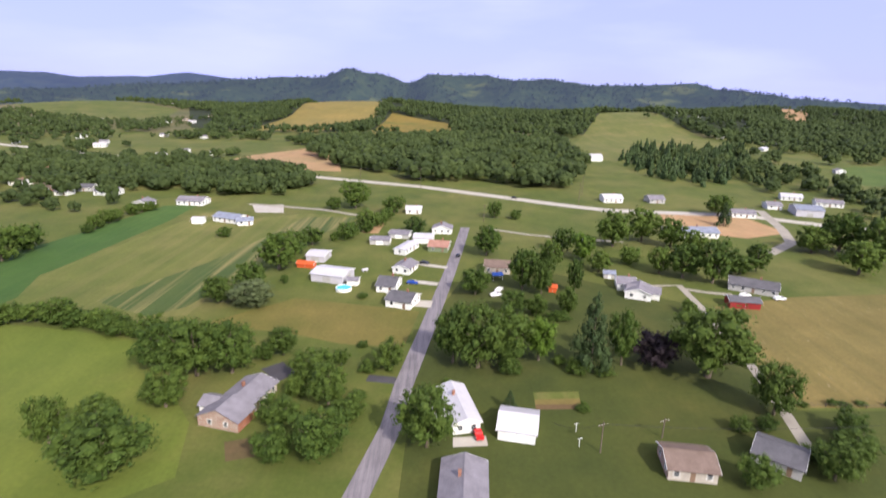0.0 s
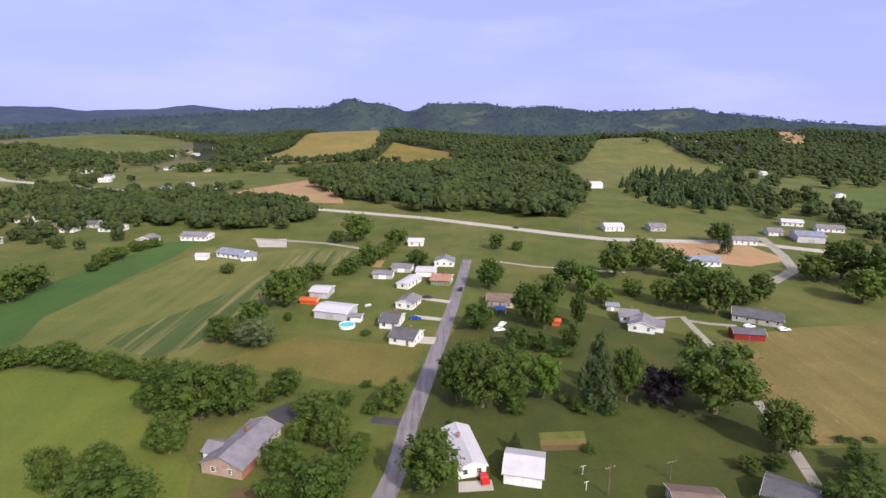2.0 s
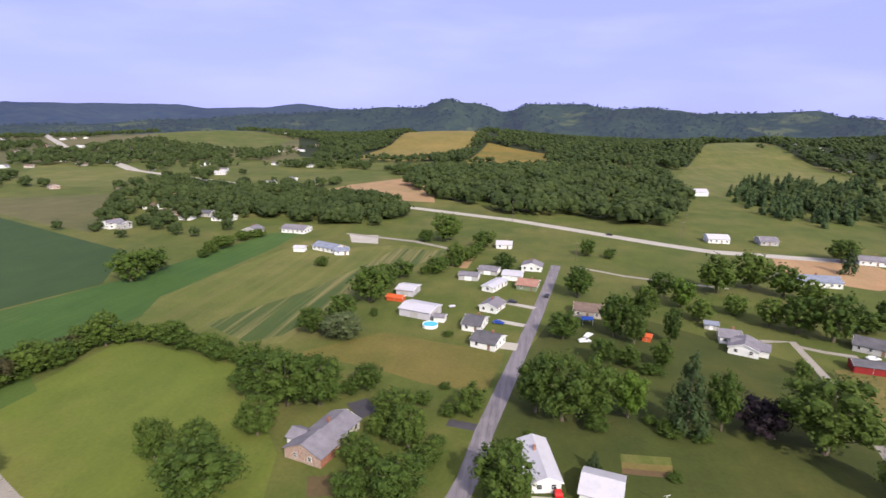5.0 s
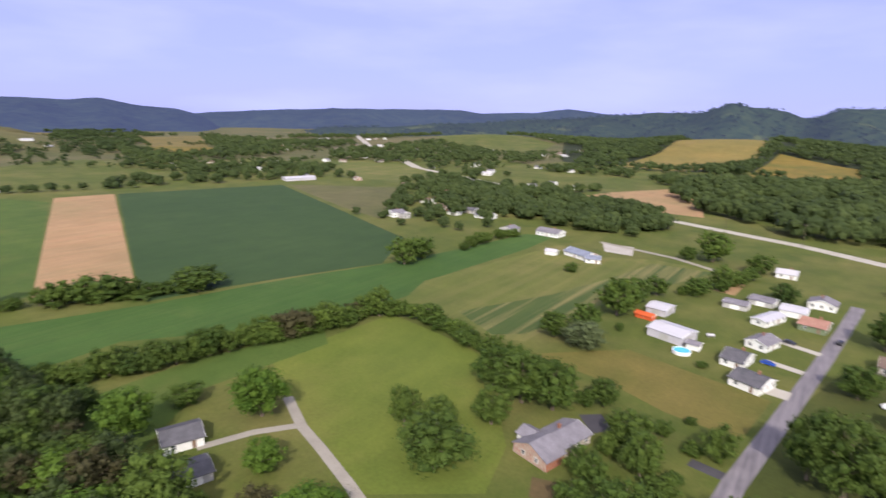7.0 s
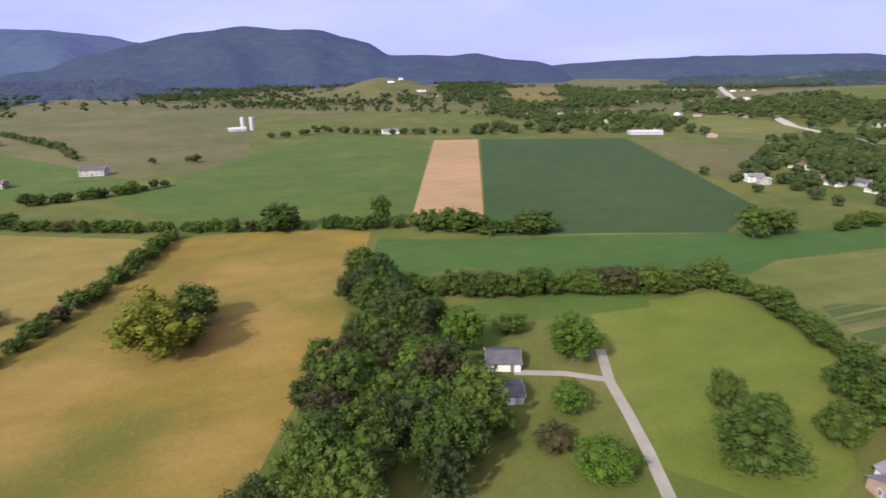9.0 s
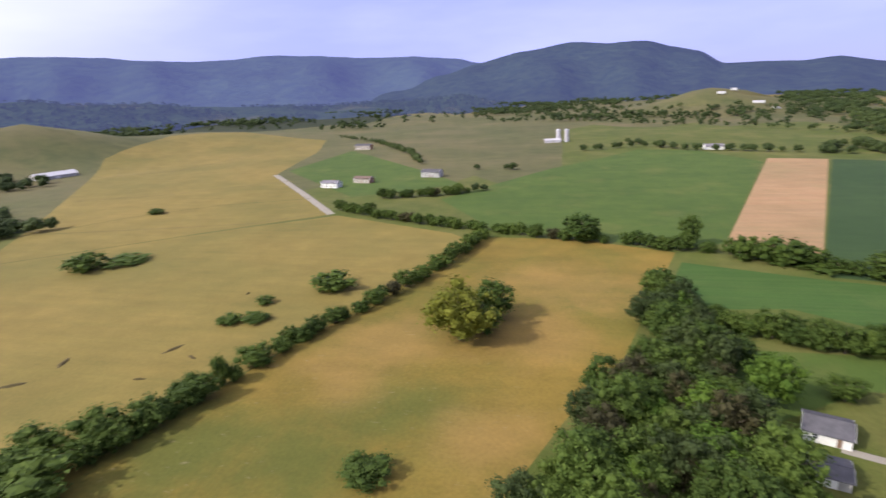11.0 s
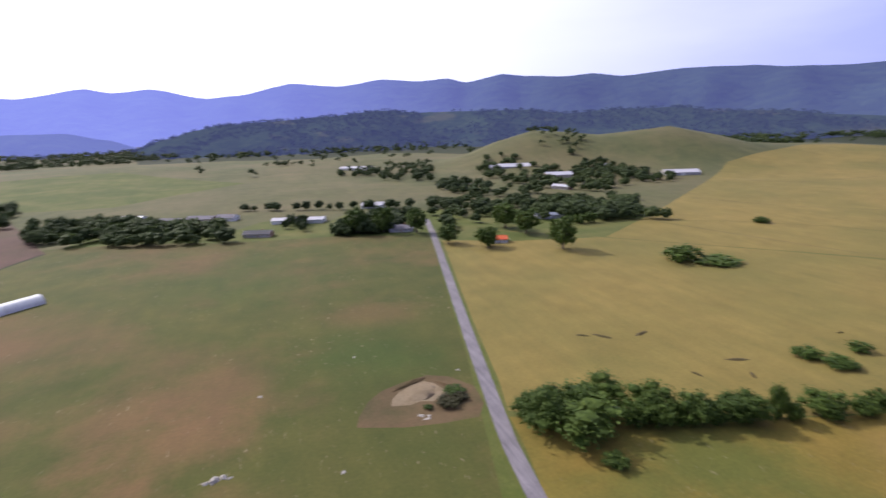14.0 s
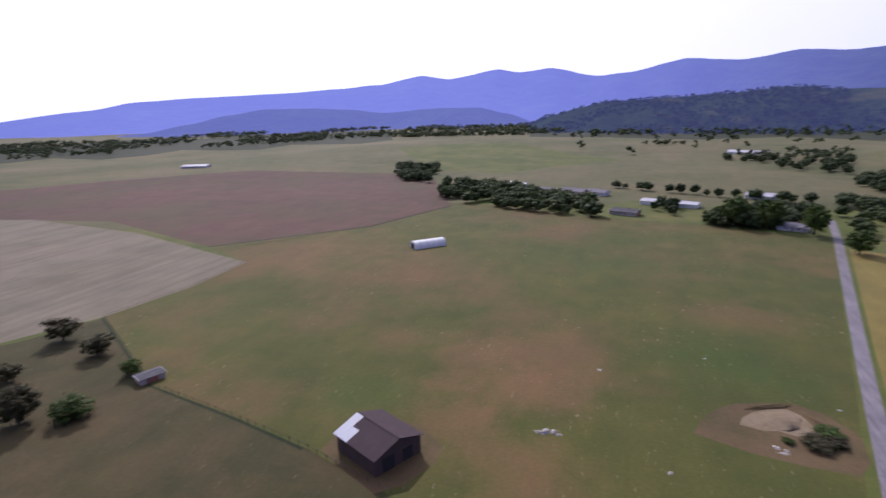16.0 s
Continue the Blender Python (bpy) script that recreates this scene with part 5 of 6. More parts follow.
def house(kind, a, b, depth, wall, ridge, wall_mat, roof_mat, label, pitch=0.36):
    """A gabled building: front foot from a to b, depth metres going back; the ridge lies along the front ("l") or the depth ("d")."""
    a, b = Vector(a), Vector(b)
    front, ang = (b - a).length, math.atan2(b.y - a.y, b.x - a.x)
    big = kind in ("house", "mobile_home", "garage")
    root = new(kind)
    lx, ly = (front, depth) if ridge == "l" else (depth, front)
    m = pose(a.x, a.y, land(a.x, a.y), 0, 0, math.degrees(ang))
    if ridge == "d":
        m = m @ pose(0, 0, 0) @ Matrix.Translation((front, 0, 0)) @ Matrix.Rotation(radians(90), 4, "Z")
    root.matrix_basis = m
    low = kind in ("shed", "warehouse", "mobile_home", "carport")
    rise = ly / 2 * (0.2 if low else pitch)
    bm = bmesh.new()
    prof = [(0, -0.3), (ly, -0.3), (ly, wall), (ly / 2, wall + rise), (0, wall)]
    ends = [[bm.verts.new((x, y, z)) for y, z in prof] for x in (0, lx)]
    bm.faces.new(ends[0][::-1])
    bm.faces.new(ends[1])
    for i in range(5):
        j = (i + 1) % 5
        bm.faces.new((ends[0][i], ends[0][j], ends[1][j], ends[1][i]))
    part("wall", bm, MAT[wall_mat], root)
    bm = bmesh.new()
    gable(bm, lx, ly, wall + 0.05, rise, 0.45, 0.16, 0.0)
    roof = part("roof", bm, MAT[roof_mat], root)
    bm = bmesh.new()
    box(bm, -0.45, ly / 2 - 0.12, wall + rise + 0.17, lx + 0.45, ly / 2 + 0.12, wall + rise + 0.26)
    part("ridge_cap", bm, MAT[roof_mat], roof)
    for x in (-0.47, lx + 0.43):
        for s in (0, 1):
            bm = bmesh.new()
            e0, e1 = (-0.45, wall + 0.05 - rise * 0.9 / ly), (ly / 2, wall + 0.05 + rise)
            if s:
                e0 = (ly - e0[0], e0[1])
            vs = [bm.verts.new((x + dx, y, z + dz)) for dx in (0, 0.04) for y, z, dz in ((*e0, -0.12), (*e1, -0.12), (*e1, 0.17), (*e0, 0.17))]
            for f in ((0, 1, 2, 3), (7, 6, 5, 4), (0, 4, 5, 1), (1, 5, 6, 2), (2, 6, 7, 3), (3, 7, 4, 0)):
                bm.faces.new([vs[i] for i in f])
            part("bargeboard", bm, TRIM, roof)
    sides = [((0, 0, 0, 0), lx), ((0, ly, 0, 180), lx), ((0, 0, 0, -90), ly), ((lx, 0, 0, 90), ly)]
    mats = [Matrix.Identity(4), Matrix.Translation((lx, ly, 0)) @ Matrix.Rotation(math.pi, 4, "Z"), Matrix.Translation((0, ly, 0)) @ Matrix.Rotation(-math.pi / 2, 4, "Z"),
            Matrix.Translation((lx, 0, 0)) @ Matrix.Rotation(math.pi / 2, 4, "Z")]
    for k, ((_, length), mm) in enumerate(zip(sides, mats)):
        if kind in ("shed", "barn", "small_shed", "warehouse", "silo_barn", "carport", "garage"):
            if k in (0, 3):
                dw = min(length * 0.5, 3.6 if kind != "small_shed" else 1.2)
                bm = bmesh.new()
                box(bm, length / 2 - dw / 2, -0.07, 0, length / 2 + dw / 2, 0.03, min(wall - 0.25, 2.5), mm)
                d = part("door", bm, TRIM if wall_mat in ("whiteboard", "greyboard") else MAT["greyboard"] if wall_mat == "whitemetal" else MAT[wall_mat], root)
                bm = bmesh.new()
                box(bm, length / 2 - 0.04, -0.1, 0.1, length / 2 + 0.04, -0.06, min(wall - 0.35, 2.3), mm)
                part("rail", bm, MAT["greyboard"], d)
            continue
        n = max(1, int(length / 3.2))
        for i in range(n):
            x = length * (i + 0.5) / n
            if k == 0 and i == n // 2:
                bm = bmesh.new()
                box(bm, x - 0.5, -0.05, 0.1, x + 0.5, 0.03, 2.15, mm)
                part("door", bm, DOOR, root)
            else:
                for z in ((1.0,) if wall < 4 else (1.0, 3.2)):
                    window_part(root, mm @ Matrix.Translation((x, 0, z)), 1.1, 1.2)
    if big and kind == "house" and hash_01(a.x, a.y) > 0.35:
        bm = bmesh.new()
        box(bm, lx * 0.62, ly * 0.56, wall, lx * 0.62 + 0.7, ly * 0.56 + 0.6, wall + rise + 0.9)
        box(bm, lx * 0.62 - 0.06, ly * 0.56 - 0.06, wall + rise + 0.9, lx * 0.62 + 0.76, ly * 0.56 + 0.66, wall + rise + 1.05)
        part("chimney", bm, STONE, root)
    words = {"house": "house", "barn": "barn", "shed": "shed", "small_shed": "shed", "garage": "garage", "mobile_home": "mobile home", "carport": "outbuilding", "warehouse": "warehouse", "silo_barn": "barn"}
    return tagged(root, label, words[kind], "buildings")



def wing(root, x, y, lx, ly, wall, wall_mat, roof_mat, along="x", rise=None):
    """A further block of a house, in the house's own axes, with its ridge along x or y."""
    rise = rise or (ly if along == "x" else lx) / 2 * 0.34
    m = Matrix.Translation((x, y, 0))
    if along == "y":
        m, lx, ly = Matrix.Translation((x + lx, y, 0)) @ Matrix.Rotation(math.pi / 2, 4, "Z"), ly, lx
    bm = bmesh.new()
    prof = [(0, -0.3), (ly, -0.3), (ly, wall), (ly / 2, wall + rise), (0, wall)]
    ends = [[bm.verts.new((q, p, z)) for p, z in prof] for q in (0, lx)]
    bm.faces.new(ends[0][::-1])
    bm.faces.new(ends[1])
    for i in range(5):
        j = (i + 1) % 5
        bm.faces.new((ends[0][i], ends[0][j], ends[1][j], ends[1][i]))
    bm.transform(m)
    part("wall", bm, MAT[wall_mat], root)
    bm = bmesh.new()
    gable(bm, lx, ly, wall + 0.05, rise, 0.4, 0.15)
    bm.transform(m)
    part("roof", bm, MAT[roof_mat], root)
    for q in (0.3, 0.7):
        window_part(root, m @ Matrix.Translation((lx, ly * q, 1.0)) @ Matrix.Rotation(math.pi / 2, 4, "Z"), 1.0, 1.1)
        window_part(root, m @ Matrix.Translation((0, ly * q, 1.0)) @ Matrix.Rotation(-math.pi / 2, 4, "Z"), 1.0, 1.1)


def canopy(x, y, turn):
    root = new("canopy")
    root.matrix_basis = pose(x, y, land(x, y), 0, 0, turn)
    for px in (-2, 2):
        for py in (-1.8, 1.8):
            bm = bmesh.new()
            tube(bm, (px, py, 0), (px, py, 2.3), 0.05, 0.05, 6)
            part("post", bm, TRIM, root)
    bm = bmesh.new()
    gable(bm, 4.2, 3.8, 2.3, 0.7, 0.2, 0.05)
    bm.transform(Matrix.Translation((-2.1, -1.9, 0)))
    cloth = boards("blue_tarp", (0.03, 0.1, 0.42), (0.05, 0.12, 0.4), 2, "X", 0.5)
    part("roof", bm, cloth, root, "bright blue tarpaulin roof")
    tagged(root, "blue tarpaulin canopy on thin white posts", "canopy")


def tank(x, y, turn):
    root = new("gas_tank")
    root.matrix_basis = pose(x, y, land(x, y), 0, 0, turn)
    bm = bmesh.new()
    for a, b, ra, rb in ((-1.5, -1.2, 0.25, 0.55), (-1.2, 1.2, 0.55, 0.55), (1.2, 1.5, 0.55, 0.25)):
        tube(bm, (a, 0, 0.9), (b, 0, 0.9), ra, rb, 16)
    part("body", bm, MAT["whitemetal"], root)
    for q in (-0.9, 0.9):
        bm = bmesh.new()
        box(bm, q - 0.1, -0.4, -0.1, q + 0.1, 0.4, 0.6)
        part("foot", bm, MAT["greyboard"], root)
    tagged(root, "small white gas tank on feet in the grass", "gas tank")


def clothes_post(x, y, turn):
    root = new("clothes_post")
    root.matrix_basis = pose(x, y, land(x, y), 0, 0, turn)
    bm = bmesh.new()
    tube(bm, (0, 0, -0.3), (0, 0, 2.2), 0.07, 0.07, 6)
    part("post", bm, TRIM, root)
    bm = bmesh.new()
    tube(bm, (-0.7, 0, 2.15), (0.7, 0, 2.15), 0.05, 0.05, 6)
    part("arm", bm, TRIM, root)
    tagged(root, "white T-shaped clothes line post in the yard", "clothes post", "clothes posts")


brick_house = house("house", (-45.3, 108.3), (-40.8, 125.0), 8.8, 2.6, "l", "brick", "greyshingle", "long single-storey red-brick house with grey shingle roof")
white_house = house("house", (4.1, 107.6), (10.4, 109.0), 16.2, 2.8, "d", "whiteboard", "whitemetal", "white boarded house with a pale ribbed metal roof")
house("garage", (14.1, 106.2), (22.3, 104.4), 9.4, 2.7, "l", "whiteboard", "whitemetal", "white garage with a pale metal roof")
house("house", (0.6, 78.0), (9.4, 77.4), 17.5, 2.7, "d", "whiteboard", "greyshingle", "house with a weathered grey roof beside the road")
house("house", (-18.6, 182.7), (-9.7, 179.6), 10.0, 2.6, "l", "whiteboard", "darkshingle", "small white house with dark shingle roof by the road")
house("house", (-23.6, 197.0), (-16.5, 195.6), 11.2, 2.6, "l", "whiteboard", "darkshingle", "white bungalow with charcoal hip roof")
house("house", (-19.2, 219.5), (-12.0, 217.0), 10.0, 2.6, "d", "whiteboard", "greyshingle", "white bungalow with grey gabled roof")
house("mobile_home", (-20.9, 246.9), (-15.4, 244.6), 15.0, 2.5, "d", "whiteboard", "whitemetal", "narrow white mobile home with white roof")
house("shed", (-12.8, 266.3), (-3.2, 265.4), 10.0, 2.6, "l", "whiteboard", "whitemetal", "white shed with white metal roof")
house("house", (-5.0, 251.8), (4.3, 250.2), 10.0, 2.6, "l", "greenboard", "redshingle", "green house with a faded reddish roof")
house("house", (-3.6, 285.5), (6.8, 284.5), 8.8, 2.6, "d", "whiteboard", "greyshingle", "white gabled house at the end of the road")
house("carport", (-25.8, 274.7), (-15.9, 272.8), 8.8, 2.4, "l", "greyboard", "greyshingle", "low grey outbuilding beside the houses")
house("carport", (-34.1, 262.1), (-24.5, 261.3), 7.5, 2.4, "l", "greyboard", "greyshingle", "small grey shed with a flat-looking roof")
house("shed", (-51.0, 207.8), (-37.7, 204.0), 11.2, 3.2, "l", "whitemetal", "whitemetal", "long white metal workshop with pale roof")
house("shed", (-58.7, 232.5), (-50.6, 231.3), 10.0, 2.8, "l", "whitemetal", "whitemetal", "white metal shed with white roof")
house("small_shed", (-60.9, 224.5), (-53.7, 223.3), 4.0, 1.7, "l", "orange", "orange", "low orange-red shed beside a white shed")
house("small_shed", (-35.9, 203.5), (-31.6, 203.0), 3.8, 2.2, "l", "whiteboard", "greyshingle", "small white shed beside the pool")
house("house", (19.7, 221.3), (30.6, 220.0), 10.0, 2.8, "l", "brick", "brownshingle", "red-brick house with brown roof among trees")
cross_house = house("house", (71.4, 195.4), (80.2, 191.8), 10.0, 2.6, "d", "whiteboard", "greyshingle", "white house with grey cross-gabled roof")
house("house", (71.1, 204.1), (78.1, 202.7), 8.8, 2.6, "l", "whiteboard", "greyshingle", "low white wing with grey roof")
house("small_shed", (69.7, 217.5), (74.2, 216.7), 4.0, 2.2, "l", "greyboard", "blueshingle", "small grey shed with bluish roof")
house("house", (116.8, 206.7), (132.2, 198.4), 10.0, 2.6, "l", "greyboard", "darkshingle", "long grey ranch house with dark roof")
house("barn", (107.6, 187.2), (118.1, 185.5), 6.2, 2.6, "l", "red", "darkshingle", "red barn with a dark blue-grey roof")
house("small_shed", (43.3, 200.1), (46.1, 199.5), 3.2, 2, "l", "orange", "orange", "small rust-orange garden shed among trees")
house("house", (-129.1, 305.2), (-112.9, 298.2), 10.0, 2.6, "l", "whiteboard", "blueshingle", "white farmhouse with blue-grey roof")
house("house", (-111.4, 294.7), (-103.6, 297.3), 7.5, 2.4, "l", "whiteboard", "blueshingle", "small white outbuilding with blue-grey roof")
house("small_shed", (-137.9, 297.6), (-131.7, 297.8), 5.0, 2.4, "l", "whiteboard", "whitemetal", "small white shed on a mown field")
house("house", (-168.6, 345.9), (-151.5, 344.5), 11.2, 2.8, "l", "whiteboard", "greyshingle", "white farmhouse with grey roof")
house("house", (-237.4, 371.8), (-221.6, 371.7), 10.0, 2.8, "l", "whiteboard", "greyshingle", "white house behind a hedge")
house("house", (-192.0, 334.7), (-181.3, 334.8), 11.2, 2.8, "d", "greyboard", "greyshingle", "grey house with gabled roof")
house("house", (-287.8, 382.0), (-273.4, 381.8), 10.0, 2.8, "l", "brick", "brownshingle", "brick house among green trees")
house("house", (-281.5, 329.0), (-276.0, 327.6), 7.5, 4, "l", "greyboard", "greyshingle", "narrow grey farm building among trees")
house("house", (-261.9, 368.3), (-252.9, 368.2), 8.8, 2.6, "l", "whiteboard", "greyshingle", "small white house behind a hedge")
house("house", (-20.6, 332.0), (-11.2, 331.8), 8.8, 2.6, "l", "whiteboard", "whitemetal", "white house among leafy trees")
house("house", (115.7, 378.1), (129.0, 378.5), 11.2, 3, "l", "whiteboard", "whitemetal", "white roadside building by the highway")
house("house", (148.3, 379.3), (159.1, 379.7), 11.2, 2.8, "l", "greyboard", "greyshingle", "roadside house by the highway")
house("house", (125.3, 286.7), (152.2, 286.6), 11.2, 2.8, "l", "whiteboard", "blueshingle", "long white house with bluish roof")
house("warehouse", (232.0, 347.4), (247.3, 342.9), 17.5, 4.5, "l", "whitemetal", "blueshingle", "white warehouse with bluish roof")
house("barn", (165.6, 604.6), (179.0, 606.0), 15.0, 4, "l", "whiteboard", "whitemetal", "far white barn on a hillside pasture")
house("house", (186.3, 339.9), (200.2, 337.1), 10.0, 2.8, "l", "whiteboard", "greyshingle", "low roadside building by the highway")
house("house", (225.1, 367.7), (234.3, 366.2), 10.0, 2.8, "l", "whiteboard", "greyshingle", "low white building by the road junction")
house("house", (281.2, 331.0), (288.9, 328.1), 11.2, 2.8, "l", "whiteboard", "greyshingle", "white house by the highway")
house("house", (-119.9, 56.2), (-116.7, 64.8), 8.8, 2.6, "l", "whiteboard", "darkshingle", "white house with dark roof under trees")
house("shed", (-105.2, 51.0), (-102.7, 58.7), 7.5, 2.3, "l", "greyboard", "darkshingle", "dark-roofed carport beside the house")
house("silo_barn", (-755.9, -22.9), (-758.7, -2.3), 10.0, 3, "l", "whitemetal", "whitemetal", "white dairy barn beside two silos")
house("house", (-715.9, -277.8), (-714.4, -256.0), 10.0, 6, "l", "brick", "darkshingle", "two-storey brick house on a rise")
house("house", (-435.3, -202.8), (-432.7, -187.2), 8.8, 4.2, "l", "whiteboard", "greyshingle", "white farmhouse in the meadow")
house("house", (-458.1, -181.6), (-455.3, -165.8), 8.8, 4, "l", "brick", "brownshingle", "brick bungalow in the meadow")
house("house", (-485.8, -126.3), (-482.7, -108.6), 10.0, 5, "l", "greyboard", "darkshingle", "large grey house with dark roof")
house("barn", (-656.9, 154.1), (-656.4, 173.6), 12.5, 3.5, "l", "whiteboard", "greyshingle", "barn at the field edge")
house("barn", (-1326.9, 325.7), (-1326.9, 340.1), 8.8, 3, "l", "whiteboard", "whitemetal", "far white farm building on a rise")
house("barn", (-1348.4, 358.8), (-1348.7, 368.2), 8.8, 3, "l", "whiteboard", "whitemetal", "far white farm building on a rise")
house("barn", (-1268.9, 380.7), (-1270.2, 401.4), 8.8, 3, "l", "whiteboard", "whitemetal", "far white farm building on a rise")
house("barn", (-1216.3, 401.7), (-1217.3, 414.3), 8.8, 3, "l", "whiteboard", "whitemetal", "far white farm building on a rise")
house("shed", (-529.9, 414.6), (-518.1, 449.2), 15.0, 3, "l", "whitemetal", "whitemetal", "long white shed beside the bean field")
house("house", (-284.9, 326.3), (-281.7, 336.6), 8.8, 4, "l", "whiteboard", "greyshingle", "narrow white building by the field")
house("shed", (-7.6, -460.5), (-47.5, -446.6), 12.5, 3, "l", "whiteboard", "whitemetal", "long white building in the hamlet")
house("house", (14.3, -414.1), (-4.1, -407.0), 10.0, 2.6, "l", "brick", "darkshingle", "low dark house at the meadow edge")
house("house", (-90.1, -506.0), (-109.0, -497.3), 11.2, 3, "l", "whiteboard", "whitemetal", "house with white roof in the hamlet")
house("house", (-87.4, -381.6), (-102.8, -375.9), 10.0, 2.6, "l", "greyboard", "greyshingle", "grey house beside the farm road")
house("house", (-139.4, -315.6), (-148.4, -312.0), 8.8, 2.4, "l", "whiteboard", "orange", "small house with a red roof")
house("shed", (-203.4, -375.1), (-224.6, -368.2), 11.2, 2.6, "l", "greyboard", "blueshingle", "long dark shed among trees")
house("barn", (-313.9, -715.2), (-369.3, -695.8), 20.0, 4, "l", "greyboard", "whitemetal", "long barn with a white roof")
house("barn", (-344.6, -607.3), (-374.7, -596.1), 17.5, 4, "l", "brick", "whitemetal", "brick barn with pale roof")
house("house", (-432.6, -631.8), (-450.8, -622.8), 15.0, 4, "l", "whiteboard", "whitemetal", "white farm building with pale roof")
house("barn", (-473.2, -544.1), (-511.1, -529.0), 17.5, 3.5, "l", "greyboard", "whitemetal", "row of low pale-roofed barns")
house("house", (118.2, -542.5), (100.5, -533.1), 10.0, 3, "l", "whiteboard", "whitemetal", "white house in the far hamlet")
house("house", (86.4, -509.4), (67.7, -500.4), 10.0, 3, "l", "whiteboard", "greyshingle", "pale house in the far hamlet")
house("house", (61.1, -507.3), (40.4, -497.7), 11.2, 3, "l", "brick", "greyshingle", "brick house in the hamlet")
house("house", (37.8, -502.9), (22.7, -495.1), 11.2, 3, "l", "whiteboard", "greyshingle", "pale bungalow in the hamlet")
house("shed", (-132.9, -916.7), (-177.7, -887.8), 20.0, 3, "l", "whiteboard", "whitemetal", "long white shed on a far rise")
house("shed", (140.3, -112.1), (137.4, -118.9), 5.0, 1.8, "l", "brick", "darkshingle", "low dark shed by the fence")
house("shed", (631.5, -645.9), (595.7, -656.9), 17.5, 3, "l", "whitemetal", "whitemetal", "far white farm shed in fields")
house("house", (47.6, 93.8), (57.2, 92.5), 8.8, 2.6, "l", "brick", "brownshingle", "low house with a dark brown roof in the yard")
house("house", (67.8, 99.5), (75.1, 93.8), 8.8, 2.6, "l", "greyboard", "darkshingle", "dark-roofed house behind yard trees")
house("house", (-304.3, -526.5), (-313.9, -507.3), 8.8, 3.5, "l", "brick", "whitemetal", "brick farmhouse with a pale roof in the hamlet")
house("house", (-350.8, -539.1), (-358.5, -523.3), 8.8, 3.5, "l", "whiteboard", "greyshingle", "white farmhouse behind trees in the hamlet")
house("house", (-92.8, -508.4), (-107.2, -496.3), 10.0, 3, "l", "whiteboard", "whitemetal", "white-roofed house at the meadow edge")
house("house", (-88.3, -388.1), (-99.2, -377.1), 8.8, 2.8, "l", "greyboard", "greyshingle", "grey house beside the farm road end")


# ---- barn, silos, poles, vehicles and other single things ----
WOOD_DARK = boards("weathered_dark_boards", (0.075, 0.05, 0.045), (0.12, 0.09, 0.075), 4, "X", 0.9)
BARN_ROOF = boards("rusty_brown_roof", (0.048, 0.03, 0.036), (0.085, 0.05, 0.046), 2.5, "X", 0.8)
BARE_METAL = boards("bare_roof_metal", (0.48, 0.49, 0.53), (0.4, 0.38, 0.36), 2.5, "X", 0.35, 0.3)
DARK = hard("rubber_and_unlit_inside", (0.02, 0.02, 0.02), (0.035, 0.035, 0.035))
ROCK = hard("pale_rubble", (0.3, 0.27, 0.24), (0.45, 0.42, 0.38), None, 1.5)
PAINT = {c: shader("car_paint_" + c, 0.25)[0] for c in ("red", "white", "blue", "dark")}
for c, v in (("red", (0.5, 0.02, 0.02)), ("white", (0.75, 0.75, 0.76)), ("blue", (0.02, 0.06, 0.3)), ("dark", (0.03, 0.03, 0.035))):
    PAINT[c].node_tree.nodes["Principled BSDF"].inputs["Base Color"].default_value = (*v, 1)


def slab(bm, corners, d0, d1):
    vs = [bm.verts.new((x, y, z + d)) for d in (d0, d1) for x, y, z in corners]
    for f in ((3, 2, 1, 0), (4, 5, 6, 7), (0, 1, 5, 4), (1, 2, 6, 5), (2, 3, 7, 6), (3, 0, 4, 7)):
        bm.faces.new([vs[i] for i in f])


